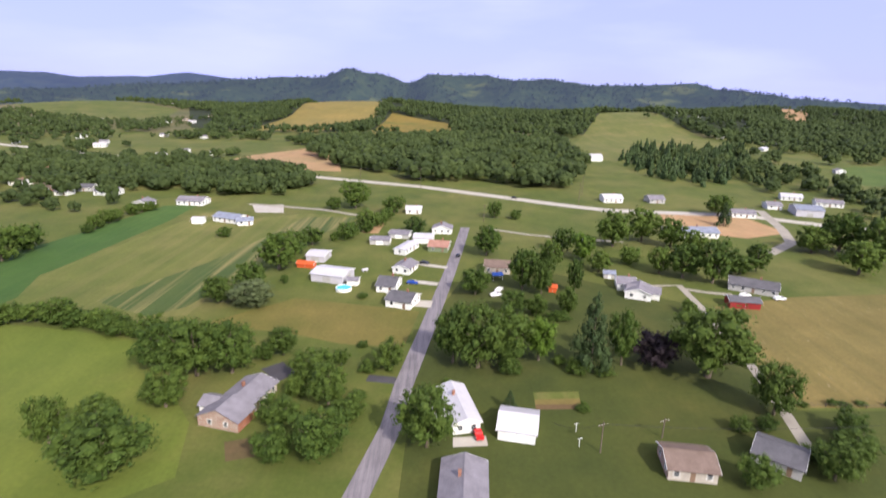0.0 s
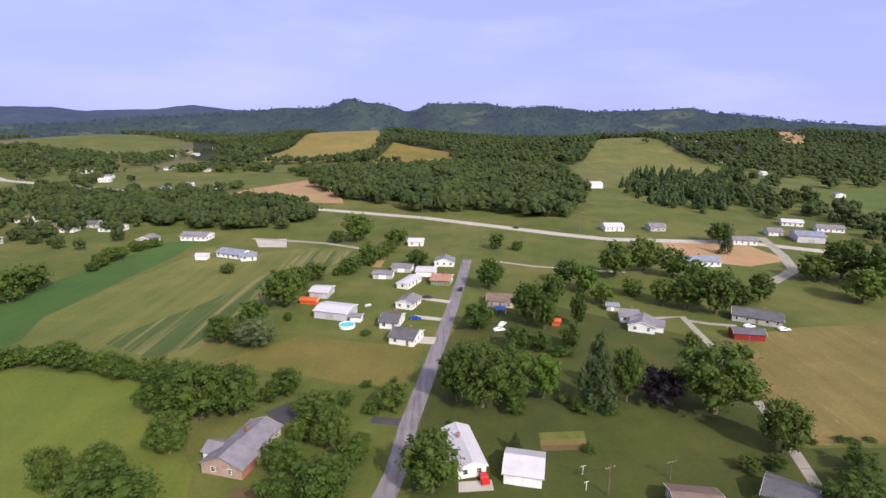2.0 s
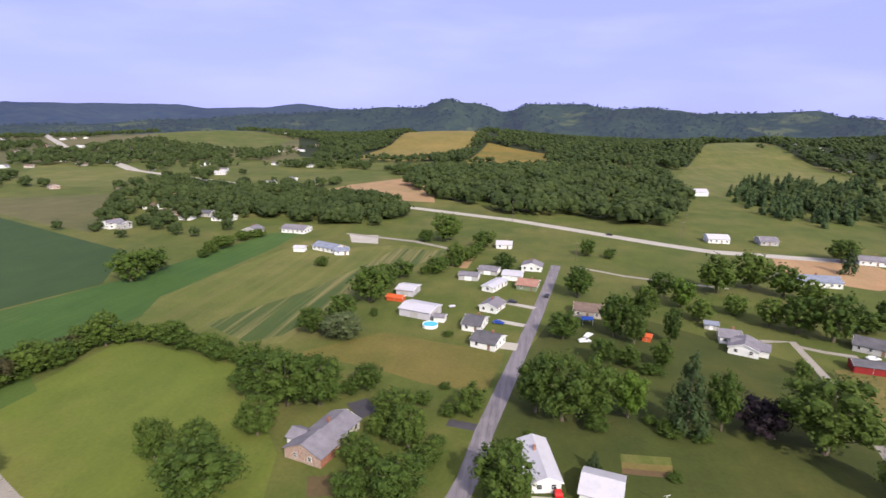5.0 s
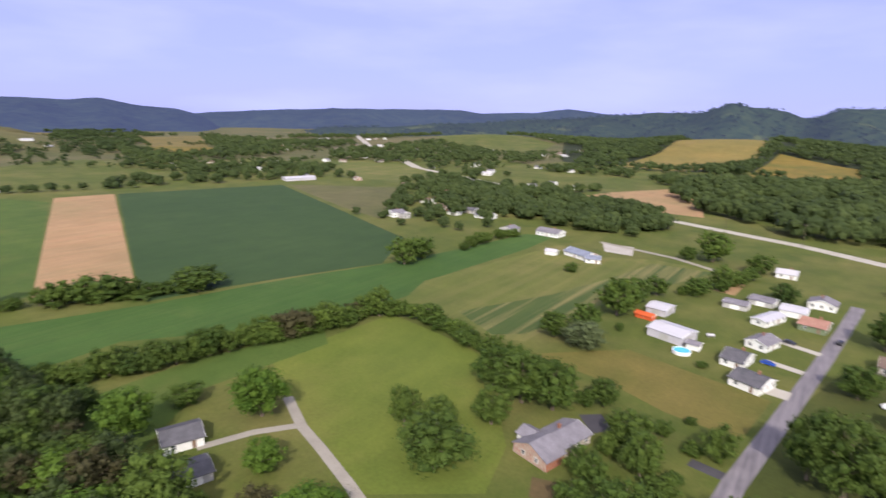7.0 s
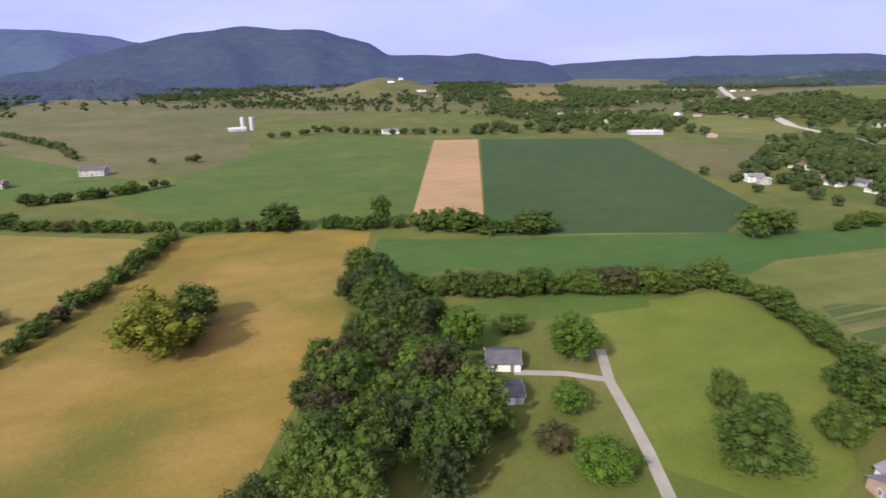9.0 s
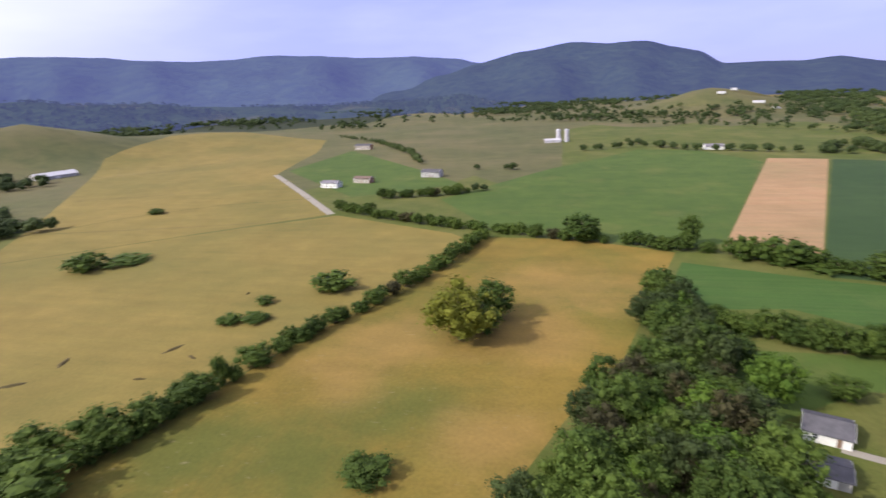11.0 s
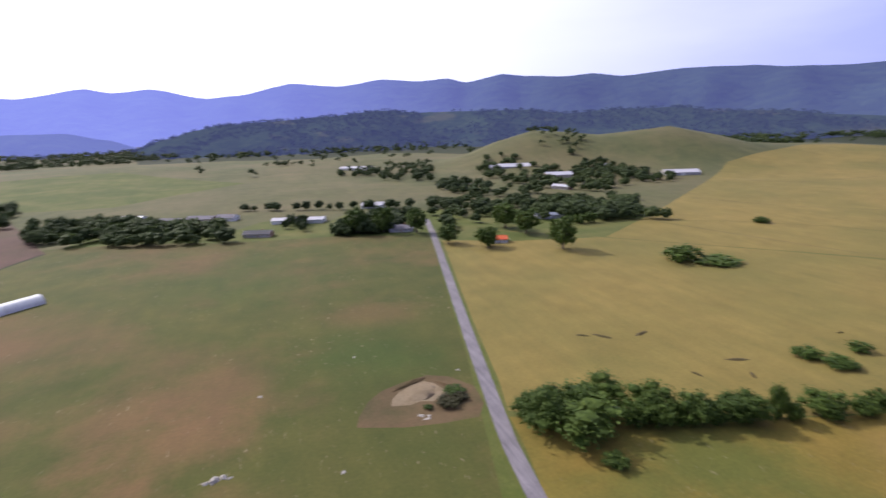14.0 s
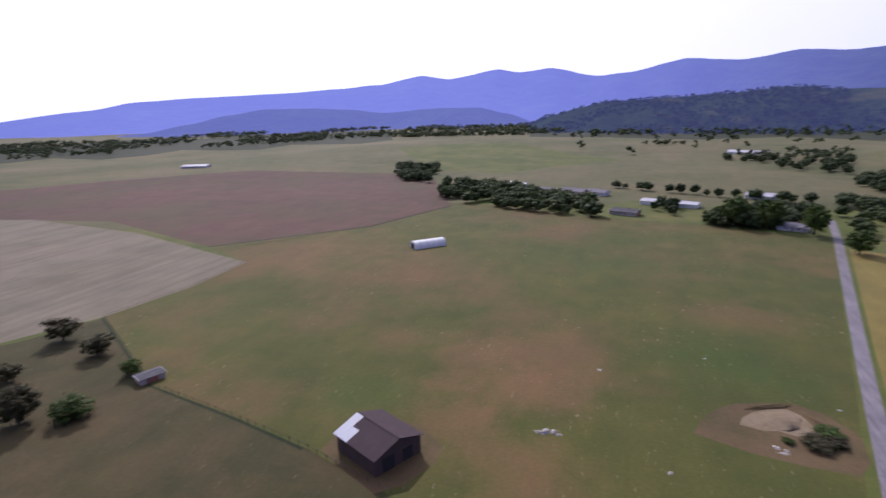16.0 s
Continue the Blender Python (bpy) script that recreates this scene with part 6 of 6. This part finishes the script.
def big_barn(corner, long_to, wide, eave=4.5, top=7.0):
    """An old barn with a wide low gabled roof, boarded walls, dark slabs for its open ends and a patch of new sheets.
    """
    a, b = Vector(corner), Vector(long_to)
    lx, ang = (b - a).length, math.degrees(math.atan2(b.y - a.y, b.x - a.x))
    root = new("barn")
    root.matrix_basis = pose(a.x, a.y, land(a.x, a.y), 0, 0, ang)
    inset, mid = 0.7, wide / 2
    drop = (top - eave) / mid * inset
    x0, x1, y0, y1 = inset, lx - inset, inset, wide - inset
    bm = bmesh.new()
    prof = [(y0, -0.3), (y0, eave + drop), (mid, top), (y1, eave + drop), (y1, -0.3)]
    ends = [[bm.verts.new((x, y, z)) for y, z in prof] for x in (x0, x1)]
    bm.faces.new(ends[0])
    bm.faces.new(ends[1][::-1])
    for i in range(5):
        j = (i + 1) % 5
        bm.faces.new((ends[0][j], ends[0][i], ends[1][i], ends[1][j]))
    part("wall", bm, WOOD_DARK, root)
    rng = random.Random(8)
    for y, side in ((y0, -1), (y1, 1)):
        n = int((x1 - x0) / 0.42)
        for i in range(n):
            xa, xb = x0 + (x1 - x0) * i / n, x0 + (x1 - x0) * (i + 0.9) / n
            bm = bmesh.new()
            box(bm, xa, y + side * 0.035 - 0.03, rng.uniform(-0.1, 0.25), xb, y + side * 0.035 + 0.03, eave + drop - 0.06)
            part("plank", bm, WOOD_DARK, root)
    for ya, za, yb, zb, patches in ((0, eave, mid, top, ((0.0, 2.9, 0.5, 0.98), (2.9, 5.6, 0.0, 0.52), (0.0, 2.9, 0.0, 0.5))), (mid, top, wide, eave, ())):
        bm = bmesh.new()
        slab(bm, ((0, ya, za), (lx, ya, za), (lx, yb, zb), (0, yb, zb)), 0.03, 0.12)
        slope = part("roof", bm, BARN_ROOF, root)
        for i in range(int(lx / 0.9)):
            bm = bmesh.new()
            slab(bm, [(x, ya + (yb - ya) * q, za + (zb - za) * q) for x, q in ((i * 0.9 + 0.4, 0.01), (i * 0.9 + 0.46, 0.01), (i * 0.9 + 0.46, 0.99), (i * 0.9 + 0.4, 0.99))], 0.12, 0.145)
            part("seam", bm, BARN_ROOF, slope)
        for xa, xb, q0, q1 in patches:
            bm = bmesh.new()
            slab(bm, [(x, ya + (yb - ya) * q, za + (zb - za) * q) for x, q in ((xa, q0), (xb - 0.03, q0), (xb - 0.03, q1), (xa, q1))], 0.15, 0.175)
            part("metal_sheet", bm, BARE_METAL, slope, "pale new metal roof sheet")
    bm = bmesh.new()
    box(bm, 0, mid - 0.2, top + 0.1, lx, mid + 0.2, top + 0.2)
    part("ridge_cap", bm, BARN_ROOF, root)
    # dark slabs on the end walls stand in for unlit doorways
    for y, w, h in ((wide * 0.3, 3.4, 3.6), (wide * 0.68, 3.0, 3.2)):
        for x in (x0 - 0.05, x1 + 0.05):
            bm = bmesh.new()
            box(bm, x - 0.03, y - w / 2, 0, x + 0.03, y + w / 2, h)
            part("door", bm, DARK, root, "dark slab standing in for an unlit open doorway")
    tagged(root, "old dark weathered wooden barn with a patched brown roof", "barn")


def silo(x, y, r, h):
    root = new("silo")
    root.matrix_basis = pose(x, y, land(x, y))
    bm = bmesh.new()
    tube(bm, (0, 0, -0.3), (0, 0, h), r, r, 20)
    body = part("body", bm, MAT["whitemetal"], root)
    for z in np.linspace(1, h - 1, 6):
        bm = bmesh.new()
        tube(bm, (0, 0, z), (0, 0, z + 0.15), r + 0.05, r + 0.05, 20)
        part("hoop", bm, MAT["greyboard"], body)
    bm = bmesh.new()
    for i in range(4):
        a, b = i / 4 * math.pi / 2, (i + 1) / 4 * math.pi / 2
        tube(bm, (0, 0, h + math.sin(a) * r * 0.8), (0, 0, h + math.sin(b) * r * 0.8), r * math.cos(a), max(0.05, r * math.cos(b)), 20)
    part("dome", bm, MAT["whitemetal"], root)
    tagged(root, "tall white cylindrical farm silo with a dome", "silo", "silos")


def long_shed(a, b, wide, h):
    """A round-topped white shed."""
    a, b = Vector(a), Vector(b)
    lx, ang = (b - a).length, math.degrees(math.atan2(b.y - a.y, b.x - a.x))
    root = new("shed")
    root.matrix_basis = pose(a.x, a.y, land(a.x, a.y), 0, 0, ang)
    bm = bmesh.new()
    arc = [(wide / 2 - math.cos(t) * wide / 2, 0.8 + math.sin(t) * (h - 0.8)) for t in np.linspace(0, math.pi, 11)]
    rows = [[bm.verts.new((x, y, z)) for y, z in [(0, -0.2)] + arc + [(wide, -0.2)]] for x in np.linspace(0, lx, 9)]
    for r, s in zip(rows, rows[1:]):
        for i in range(len(r) - 1):
            bm.faces.new((r[i + 1], r[i], s[i], s[i + 1]))
    bm.faces.new(rows[-1][::-1])
    bm.faces.new(rows[0])
    part("body", bm, MAT["whiteboard"], root)
    for x in np.linspace(0, lx, 6):
        bm = bmesh.new()
        for (y0, z0), (y1, z1) in zip(arc, arc[1:]):
            tube(bm, (x, y0, z0), (x, y1, z1), 0.09, 0.09, 5)
        part("rib", bm, MAT["whitemetal"], root)
    # dark panel on the closed end, coloured like an unlit opening
    bm = bmesh.new()
    box(bm, -0.1, wide * 0.25, 0, -0.02, wide * 0.75, h * 0.7)
    part("door", bm, DARK, root, "dark panel standing in for the unlit open end")
    tagged(root, "long white round-topped shed standing in the meadow", "shed")


def pole(x, y, h, turn=0, arm=True):
    root = new("utility_pole")
    root.matrix_basis = pose(x, y, land(x, y), 0, 0, turn)
    bm = bmesh.new()
    tube(bm, (0, 0, -0.5), (0, 0, h), 0.17, 0.11, 8)
    part("post", bm, BARK, root)
    if arm:
        bm = bmesh.new()
        box(bm, -1.2, -0.06, h - 0.9, 1.2, 0.06, h - 0.75)
        bar = part("crossarm", bm, BARK, root)
        for q in (-1.1, -0.4, 0.4, 1.1):
            bm = bmesh.new()
            tube(bm, (q, 0, h - 0.75), (q, 0, h - 0.55), 0.05, 0.035, 6)
            part("insulator", bm, TRIM, bar)
    tagged(root, "tall weathered wooden utility pole beside the road", "utility pole", "utility poles")


def wire(a, b, sag=1.2):
    bm = bmesh.new()
    a, b = Vector(a), Vector(b)
    pts = [a.lerp(b, i / 12) - Vector((0, 0, sag * 4 * (i / 12) * (1 - i / 12))) for i in range(13)]
    cable(bm, pts, 0.03)
    tagged(new("power_line", mesh_of("power_line", bm, DARK)), "thin dark power line strung between poles", "cable", "power lines")


def car(x, y, turn, colour, pickup=False):
    root = new("pickup_truck" if pickup else "car")
    root.matrix_basis = pose(x, y, land(x, y), 0, 0, turn)
    bm = bmesh.new()
    side = [(-2.3, 0.4), (2.3, 0.4), (2.32, 0.85), (1.2, 0.98), (0.6, 1.5), (-0.6, 1.52), (-0.9, 1.0), (-2.3, 1.0)] if pickup else \
           [(-2.2, 0.4), (2.2, 0.4), (2.22, 0.8), (1.1, 0.95), (0.45, 1.42), (-1.3, 1.44), (-2.0, 1.0), (-2.22, 0.9)]
    l, r = [[bm.verts.new((px, s * (0.88 if pz < 1.1 else 0.72), pz)) for px, pz in side] for s in (-1, 1)]
    bm.faces.new(l)
    bm.faces.new(r[::-1])
    for i in range(len(side)):
        j = (i + 1) % len(side)
        bm.faces.new((l[j], l[i], r[i], r[j]))
    body = part("body", bm, PAINT[colour], root)
    for s in (-1, 1):
        bm = bmesh.new()
        box(bm, -0.55 if pickup else -1.2, s * 0.8 - 0.03, 1.02, 0.55, s * 0.8 + 0.03, 1.38)
        part("side_window", bm, GLASS, body)
    bm = bmesh.new()
    box(bm, 0.62, -0.66, 1.02, 0.98, 0.66, 1.34)
    part("windscreen", bm, GLASS, body)
    for px in (-1.4, 1.4):
        for s in (-1, 1):
            bm = bmesh.new()
            tube(bm, (px, s * 0.72, 0.34), (px, s * 0.92, 0.34), 0.34, 0.34, 14)
            w = part("wheel", bm, DARK, root)
            bm = bmesh.new()
            tube(bm, (px, s * 0.9, 0.34), (px, s * 0.935, 0.34), 0.19, 0.17, 10)
            part("rim", bm, BARE_METAL, w)
    tagged(root, {"red": "bright red parked pickup truck beside the white house", "white": "white parked vehicle on the grass", "blue": "dark blue parked car on a driveway", "dark": "dark car driving on the highway"}[colour],
           "truck" if pickup else "car", "vehicles")


def pool(x, y, r):
    root = new("swimming_pool")
    root.matrix_basis = pose(x, y, land(x, y))
    bm = bmesh.new()
    ring = [[bm.verts.new((math.cos(t) * q, math.sin(t) * q, z)) for t in np.linspace(0, 2 * math.pi, 28, endpoint=False)] for q, z in ((r, -0.1), (r, 1.2), (r - 0.2, 1.2), (r - 0.2, 0.6))]
    for a, b in zip(ring, ring[1:]):
        for i in range(28):
            bm.faces.new((a[i], a[(i + 1) % 28], b[(i + 1) % 28], b[i]))
    part("rim", bm, TRIM, root)
    water = shader("pool_water", 0.05)[0]
    water.node_tree.nodes["Principled BSDF"].inputs["Base Color"].default_value = (0.08, 0.42, 0.6, 1)
    bm = bmesh.new()
    bm.faces.new([bm.verts.new((math.cos(t) * (r - 0.21), math.sin(t) * (r - 0.21), 1.0)) for t in np.linspace(0, 2 * math.pi, 28, endpoint=False)])
    part("water", bm, water, root, "clear blue pool water")
    tagged(root, "round above-ground pool with blue water and white rim", "pool")


def fence(pts, gap=3.2, h=1.2):
    root = new("fence")
    p0 = Vector(pts[0])
    root.matrix_basis = pose(p0.x, p0.y, 0)
    for a, b in zip(pts, pts[1:]):
        a, b = Vector(a) - p0, Vector(b) - p0
        n = max(1, int((b - a).length / gap))
        for i in range(n + 1):
            p = a.lerp(b, i / n)
            z = land(p.x + p0.x, p.y + p0.y)
            bm = bmesh.new()
            tube(bm, (p.x, p.y, z - 0.3), (p.x, p.y, z + h), 0.09, 0.08, 6)
            part("post", bm, BARK, root)
        for z in (0.5, 1.0):
            bm = bmesh.new()
            tube(bm, (a.x, a.y, z), (b.x, b.y, z), 0.035, 0.035, 4)
            part("rail", bm, BARK, root)
    tagged(root, "old wooden post and rail fence along the field", "fence", "fences")


def heap(name, x, y, r, h, mat, label, cat, seed, jag=0.35, flat=0.75):
    rng = random.Random(seed)
    bm = bmesh.new()
    rows = []
    for j in range(7):
        q = j / 6
        rows.append([bm.verts.new((math.cos(t) * r * (1 - q * 0.85) * (1 + rng.uniform(-jag, jag) * 0.5), math.sin(t) * r * flat * (1 - q * 0.85) * (1 + rng.uniform(-jag, jag) * 0.5),
                                   -0.15 + h * (q ** 0.7) * rng.uniform(1 - jag * 0.5, 1))) for t in np.linspace(0, 2 * math.pi, 22, endpoint=False)])
    for a, b in zip(rows, rows[1:]):
        for i in range(22):
            bm.faces.new((a[i], a[(i + 1) % 22], b[(i + 1) % 22], b[i]))
    bm.faces.new(rows[-1])
    ob = new(name, mesh_of(name, bm, mat, True))
    ob.matrix_basis = pose(x, y, land(x, y), 0, 0, seed * 40)
    return tagged(ob, label, cat)


big_barn((66.3, -100.3), (51.7, -92.8), 15.1)
silo(-766.5, -6.0, 2.7, 15.1)
silo(-764.4, 5.1, 2.7, 15.1)
long_shed((117.4, -285.1), (103.1, -298.6), 9, 4.2)
pole(36.2, 102.2, 7.7, 20)
pole(94.8, 365.9, 16.0, 20)
pole(-14.8, 423.4, 16.0, 20)
pole(26.3, 313.4, 10.7, 20)
pole(51.9, 107.7, 5.3, 20)
pole(106.9, 405.9, 14.2, 20)
wire((36.2, 102.2, 7.1), (103.4, 102.8, 8.0))
wire((36.2, 102.2, 7.1), (26.7, 108.7, 3.0))
pole(103.4, 102.8, 8.4, 10, False)
wire((-14.8, 423.4, 16.2), (94.8, 365.9, 15.2))
pole(-63.7, 439.7, 12, 20)
wire((-63.7, 439.7, 11.4), (-14.8, 423.4, 16.2))
car(9.8, 107.5, 100, "red", True)
car(23.9, 200.3, 60, "white", True)
car(22.1, 194.8, 20, "white")
car(-10.2, 206.5, -10, "blue")
car(53.6, 386.5, -30, "dark")
car(-6.1, 232.4, -10, "dark")
car(119.7, 199.1, 15, "white")
car(131.5, 196.1, 5, "white")
car(9.2, 244.1, 80, "dark")
pool(-36.2, 198.3, 3.1)
fence([(204.9, -154.1), (137.9, -114.0), (98.3, -105.6), (73.1, -99.2), (46.5, -89.8)])
fence([(204.9, -154.1), (198.0, -195.2), (200.5, -239.4)], 5)
fence([(223.6, -269.1), (171.9, -337.8), (140.1, -424.2)], 7)
fence([(101.0, 186.0), (92.0, 145.3), (87.7, 126.4)])
fence([(88.5, 122.1), (103.9, 121.3), (119.5, 121.5)], 4)
heap("earth_mound", -38.6, -144.1, 6.5, 0.7, MAT["bare"], "low heap of pale bare earth beside the road", "mound", 1)
heap("earth_bank", -37.6, -150.8, 8.0, 0.9, MAT["trodden"], "low brown bank along the edge of the scraped earth", "mound", 0.6, 0.6, 0.16)
heap("earth_bank", -47.2, -146.4, 5.0, 0.8, MAT["trodden"], "low brown bank along the edge of the scraped earth", "mound", 3.0, 0.6, 0.2)
plant("brownbush", -44.6, -134.6, 2.2, 7.0)
plant("brownbush", -48.4, -136.2, 1.8, 5.0)
plant("bush", -38.4, -134.4, 1.2, 2.8)
heap("stone_pile", -36.4, -129.0, 1.9, 0.35, ROCK, "flat scatter of pale stones in grass", "stones", 18, 0.9, 0.4)
heap("rubble_pile", 18.1, -122.4, 1.6, 1.0, ROCK, "small pile of pale rubble in the meadow", "rubble", 2, 0.9)
heap("rubble_pile", 16.0, -122.9, 1.2, 0.7, ROCK, "small pile of pale rubble in the meadow", "rubble", 3, 0.9)
heap("rubble_pile", 19.9, -121.8, 1.0, 0.6, ROCK, "small pile of pale rubble in the meadow", "rubble", 4, 0.9)
heap("rubble_pile", 14.6, -122.0, 0.8, 0.5, ROCK, "small pile of pale rubble in the meadow", "rubble", 5, 0.9)
heap("stone_pile", -35.2, -131.2, 1.3, 0.4, ROCK, "flat scatter of pale stones in grass", "stones", 12, 0.9)
heap("stone_pile", -37.3, -130.4, 1.0, 0.4, ROCK, "flat scatter of pale stones in grass", "stones", 13, 0.9)
heap("stone_pile", -54.7, -153.9, 0.9, 0.4, ROCK, "flat scatter of pale stones in grass", "stones", 14, 0.9)
heap("stone_pile", -10.9, -114.1, 0.9, 0.4, ROCK, "flat scatter of pale stones in grass", "stones", 15, 0.9)
heap("stone_pile", -24.6, -177.4, 0.8, 0.4, ROCK, "flat scatter of pale stones in grass", "stones", 16, 0.9)
heap("stone_pile", 7.0, -160.4, 1.2, 0.4, ROCK, "flat scatter of pale stones in grass", "stones", 17, 0.9)
heap("lodged_grain", -113.4, -158.5, 4.5, 0.6, MAT["rough"], "flattened darker streak in the ripe grain", "crop", 30, 0.5, 0.28)
heap("lodged_grain", -141.6, -124.6, 4.2, 0.6, MAT["rough"], "flattened darker streak in the ripe grain", "crop", 31, 0.5, 0.28)
heap("lodged_grain", -128.0, -155.0, 4, 0.6, MAT["rough"], "flattened darker streak in the ripe grain", "crop", 32, 0.5, 0.28)
heap("lodged_grain", -137.1, -114.4, 2.5, 0.6, MAT["rough"], "flattened darker streak in the ripe grain", "crop", 33, 0.5, 0.28)
heap("lodged_grain", -122.3, -121.5, 2.4, 0.6, MAT["rough"], "flattened darker streak in the ripe grain", "crop", 34, 0.5, 0.28)
heap("lodged_grain", -107.2, -162.0, 3, 0.6, MAT["rough"], "flattened darker streak in the ripe grain", "crop", 35, 0.5, 0.28)
heap("lodged_grain", -191.9, -127.1, 2, 0.6, MAT["rough"], "flattened darker streak in the ripe grain", "crop", 36, 0.5, 0.28)
wing(brick_house, -1.0, -1.2, 6.5, 10.6, 2.6, "brick", "greyshingle", "x", 2.4)
wing(brick_house, 3.0, 8.0, 5.0, 4.0, 2.5, "whiteboard", "greyshingle", "y", 1.3)
wing(white_house, 3.0, 6.0, 6.5, 3.6, 2.4, "whiteboard", "whitemetal", "y", 0.6)
wing(cross_house, 2.5, -3.0, 6.0, 12.0, 2.5, "whiteboard", "greyshingle", "y", 1.6)
canopy(24.3, 214.1, 10)
tank(-31.0, 220.6, 30)
clothes_post(32.6, 109.5, 20)
clothes_post(32.0, 104.0, 20)

for x, y, w, turn, wm, rm, words in ((-305, 425, 13, 8, "brick", "brownshingle", "brick house among green trees"), (-342, 462, 12, -6, "brick", "redshingle", "brick house with a reddish roof"),
                                     (-258, 384, 12, 4, "greyboard", "darkshingle", "grey house with a dark roof"), (-318, 402, 11, -12, "whiteboard", "brownshingle", "white house with a brown roof"),
                                     (-330, 372, 9, 20, "greyboard", "blueshingle", "grey house with bluish roof"), (-296, 452, 12, 15, "whiteboard", "greyshingle", "white house with grey roof"),
                                     (256, 404, 14, -20, "whiteboard", "whitemetal", "white roadside building with a pale metal roof"), (268, 382, 17, -18, "whiteboard", "greyshingle", "white building with grey roof")):
    house("house", (x, y), (x + w * math.cos(radians(turn)), y + w * math.sin(radians(turn))), 9.5, 2.8, "l", wm, rm, words)
rng = random.Random(61)
spots = [(rng.uniform(-345, -205), rng.uniform(300, 430), rng.uniform(5, 10)) for i in range(40)]
grow("groves", [p for p in spots if not any(inside(p[0], p[1], ring) for n_, _, ring in plots if n_ not in FLOORED)], "broad", rng)

# a far small town: plain houses strewn along the valley roads
town = []
for wm, rm, n in (("whiteboard", "greyshingle", 9.0), ("whiteboard", "whitemetal", 13.0), ("brick", "brownshingle", 11.0), ("greyboard", "darkshingle", 10.0)):
    x = 1500 + 40 * len(town)
    town.append(house("house", (-700 - 30 * len(town), x), (-700 - 30 * len(town) + n, x), 9.0, 3.0, "l", wm, rm, "small house of a far valley town"))
rng = random.Random(44)
for i in range(150):
    az, r = radians(rng.uniform(22, 64)), rng.uniform(620, 1750)
    if i >= 105:
        az, r = radians(rng.uniform(-56, -16)), rng.uniform(620, 1500)
    x, y = -math.sin(az) * r, math.cos(az) * r
    if any(inside(x, y, ring) for n_, _, ring in plots if n_ not in FLOORED):
        continue
    copy_thing(rng.choice(town), pose(x, y, land(x, y), 0, 0, rng.uniform(0, 360)))
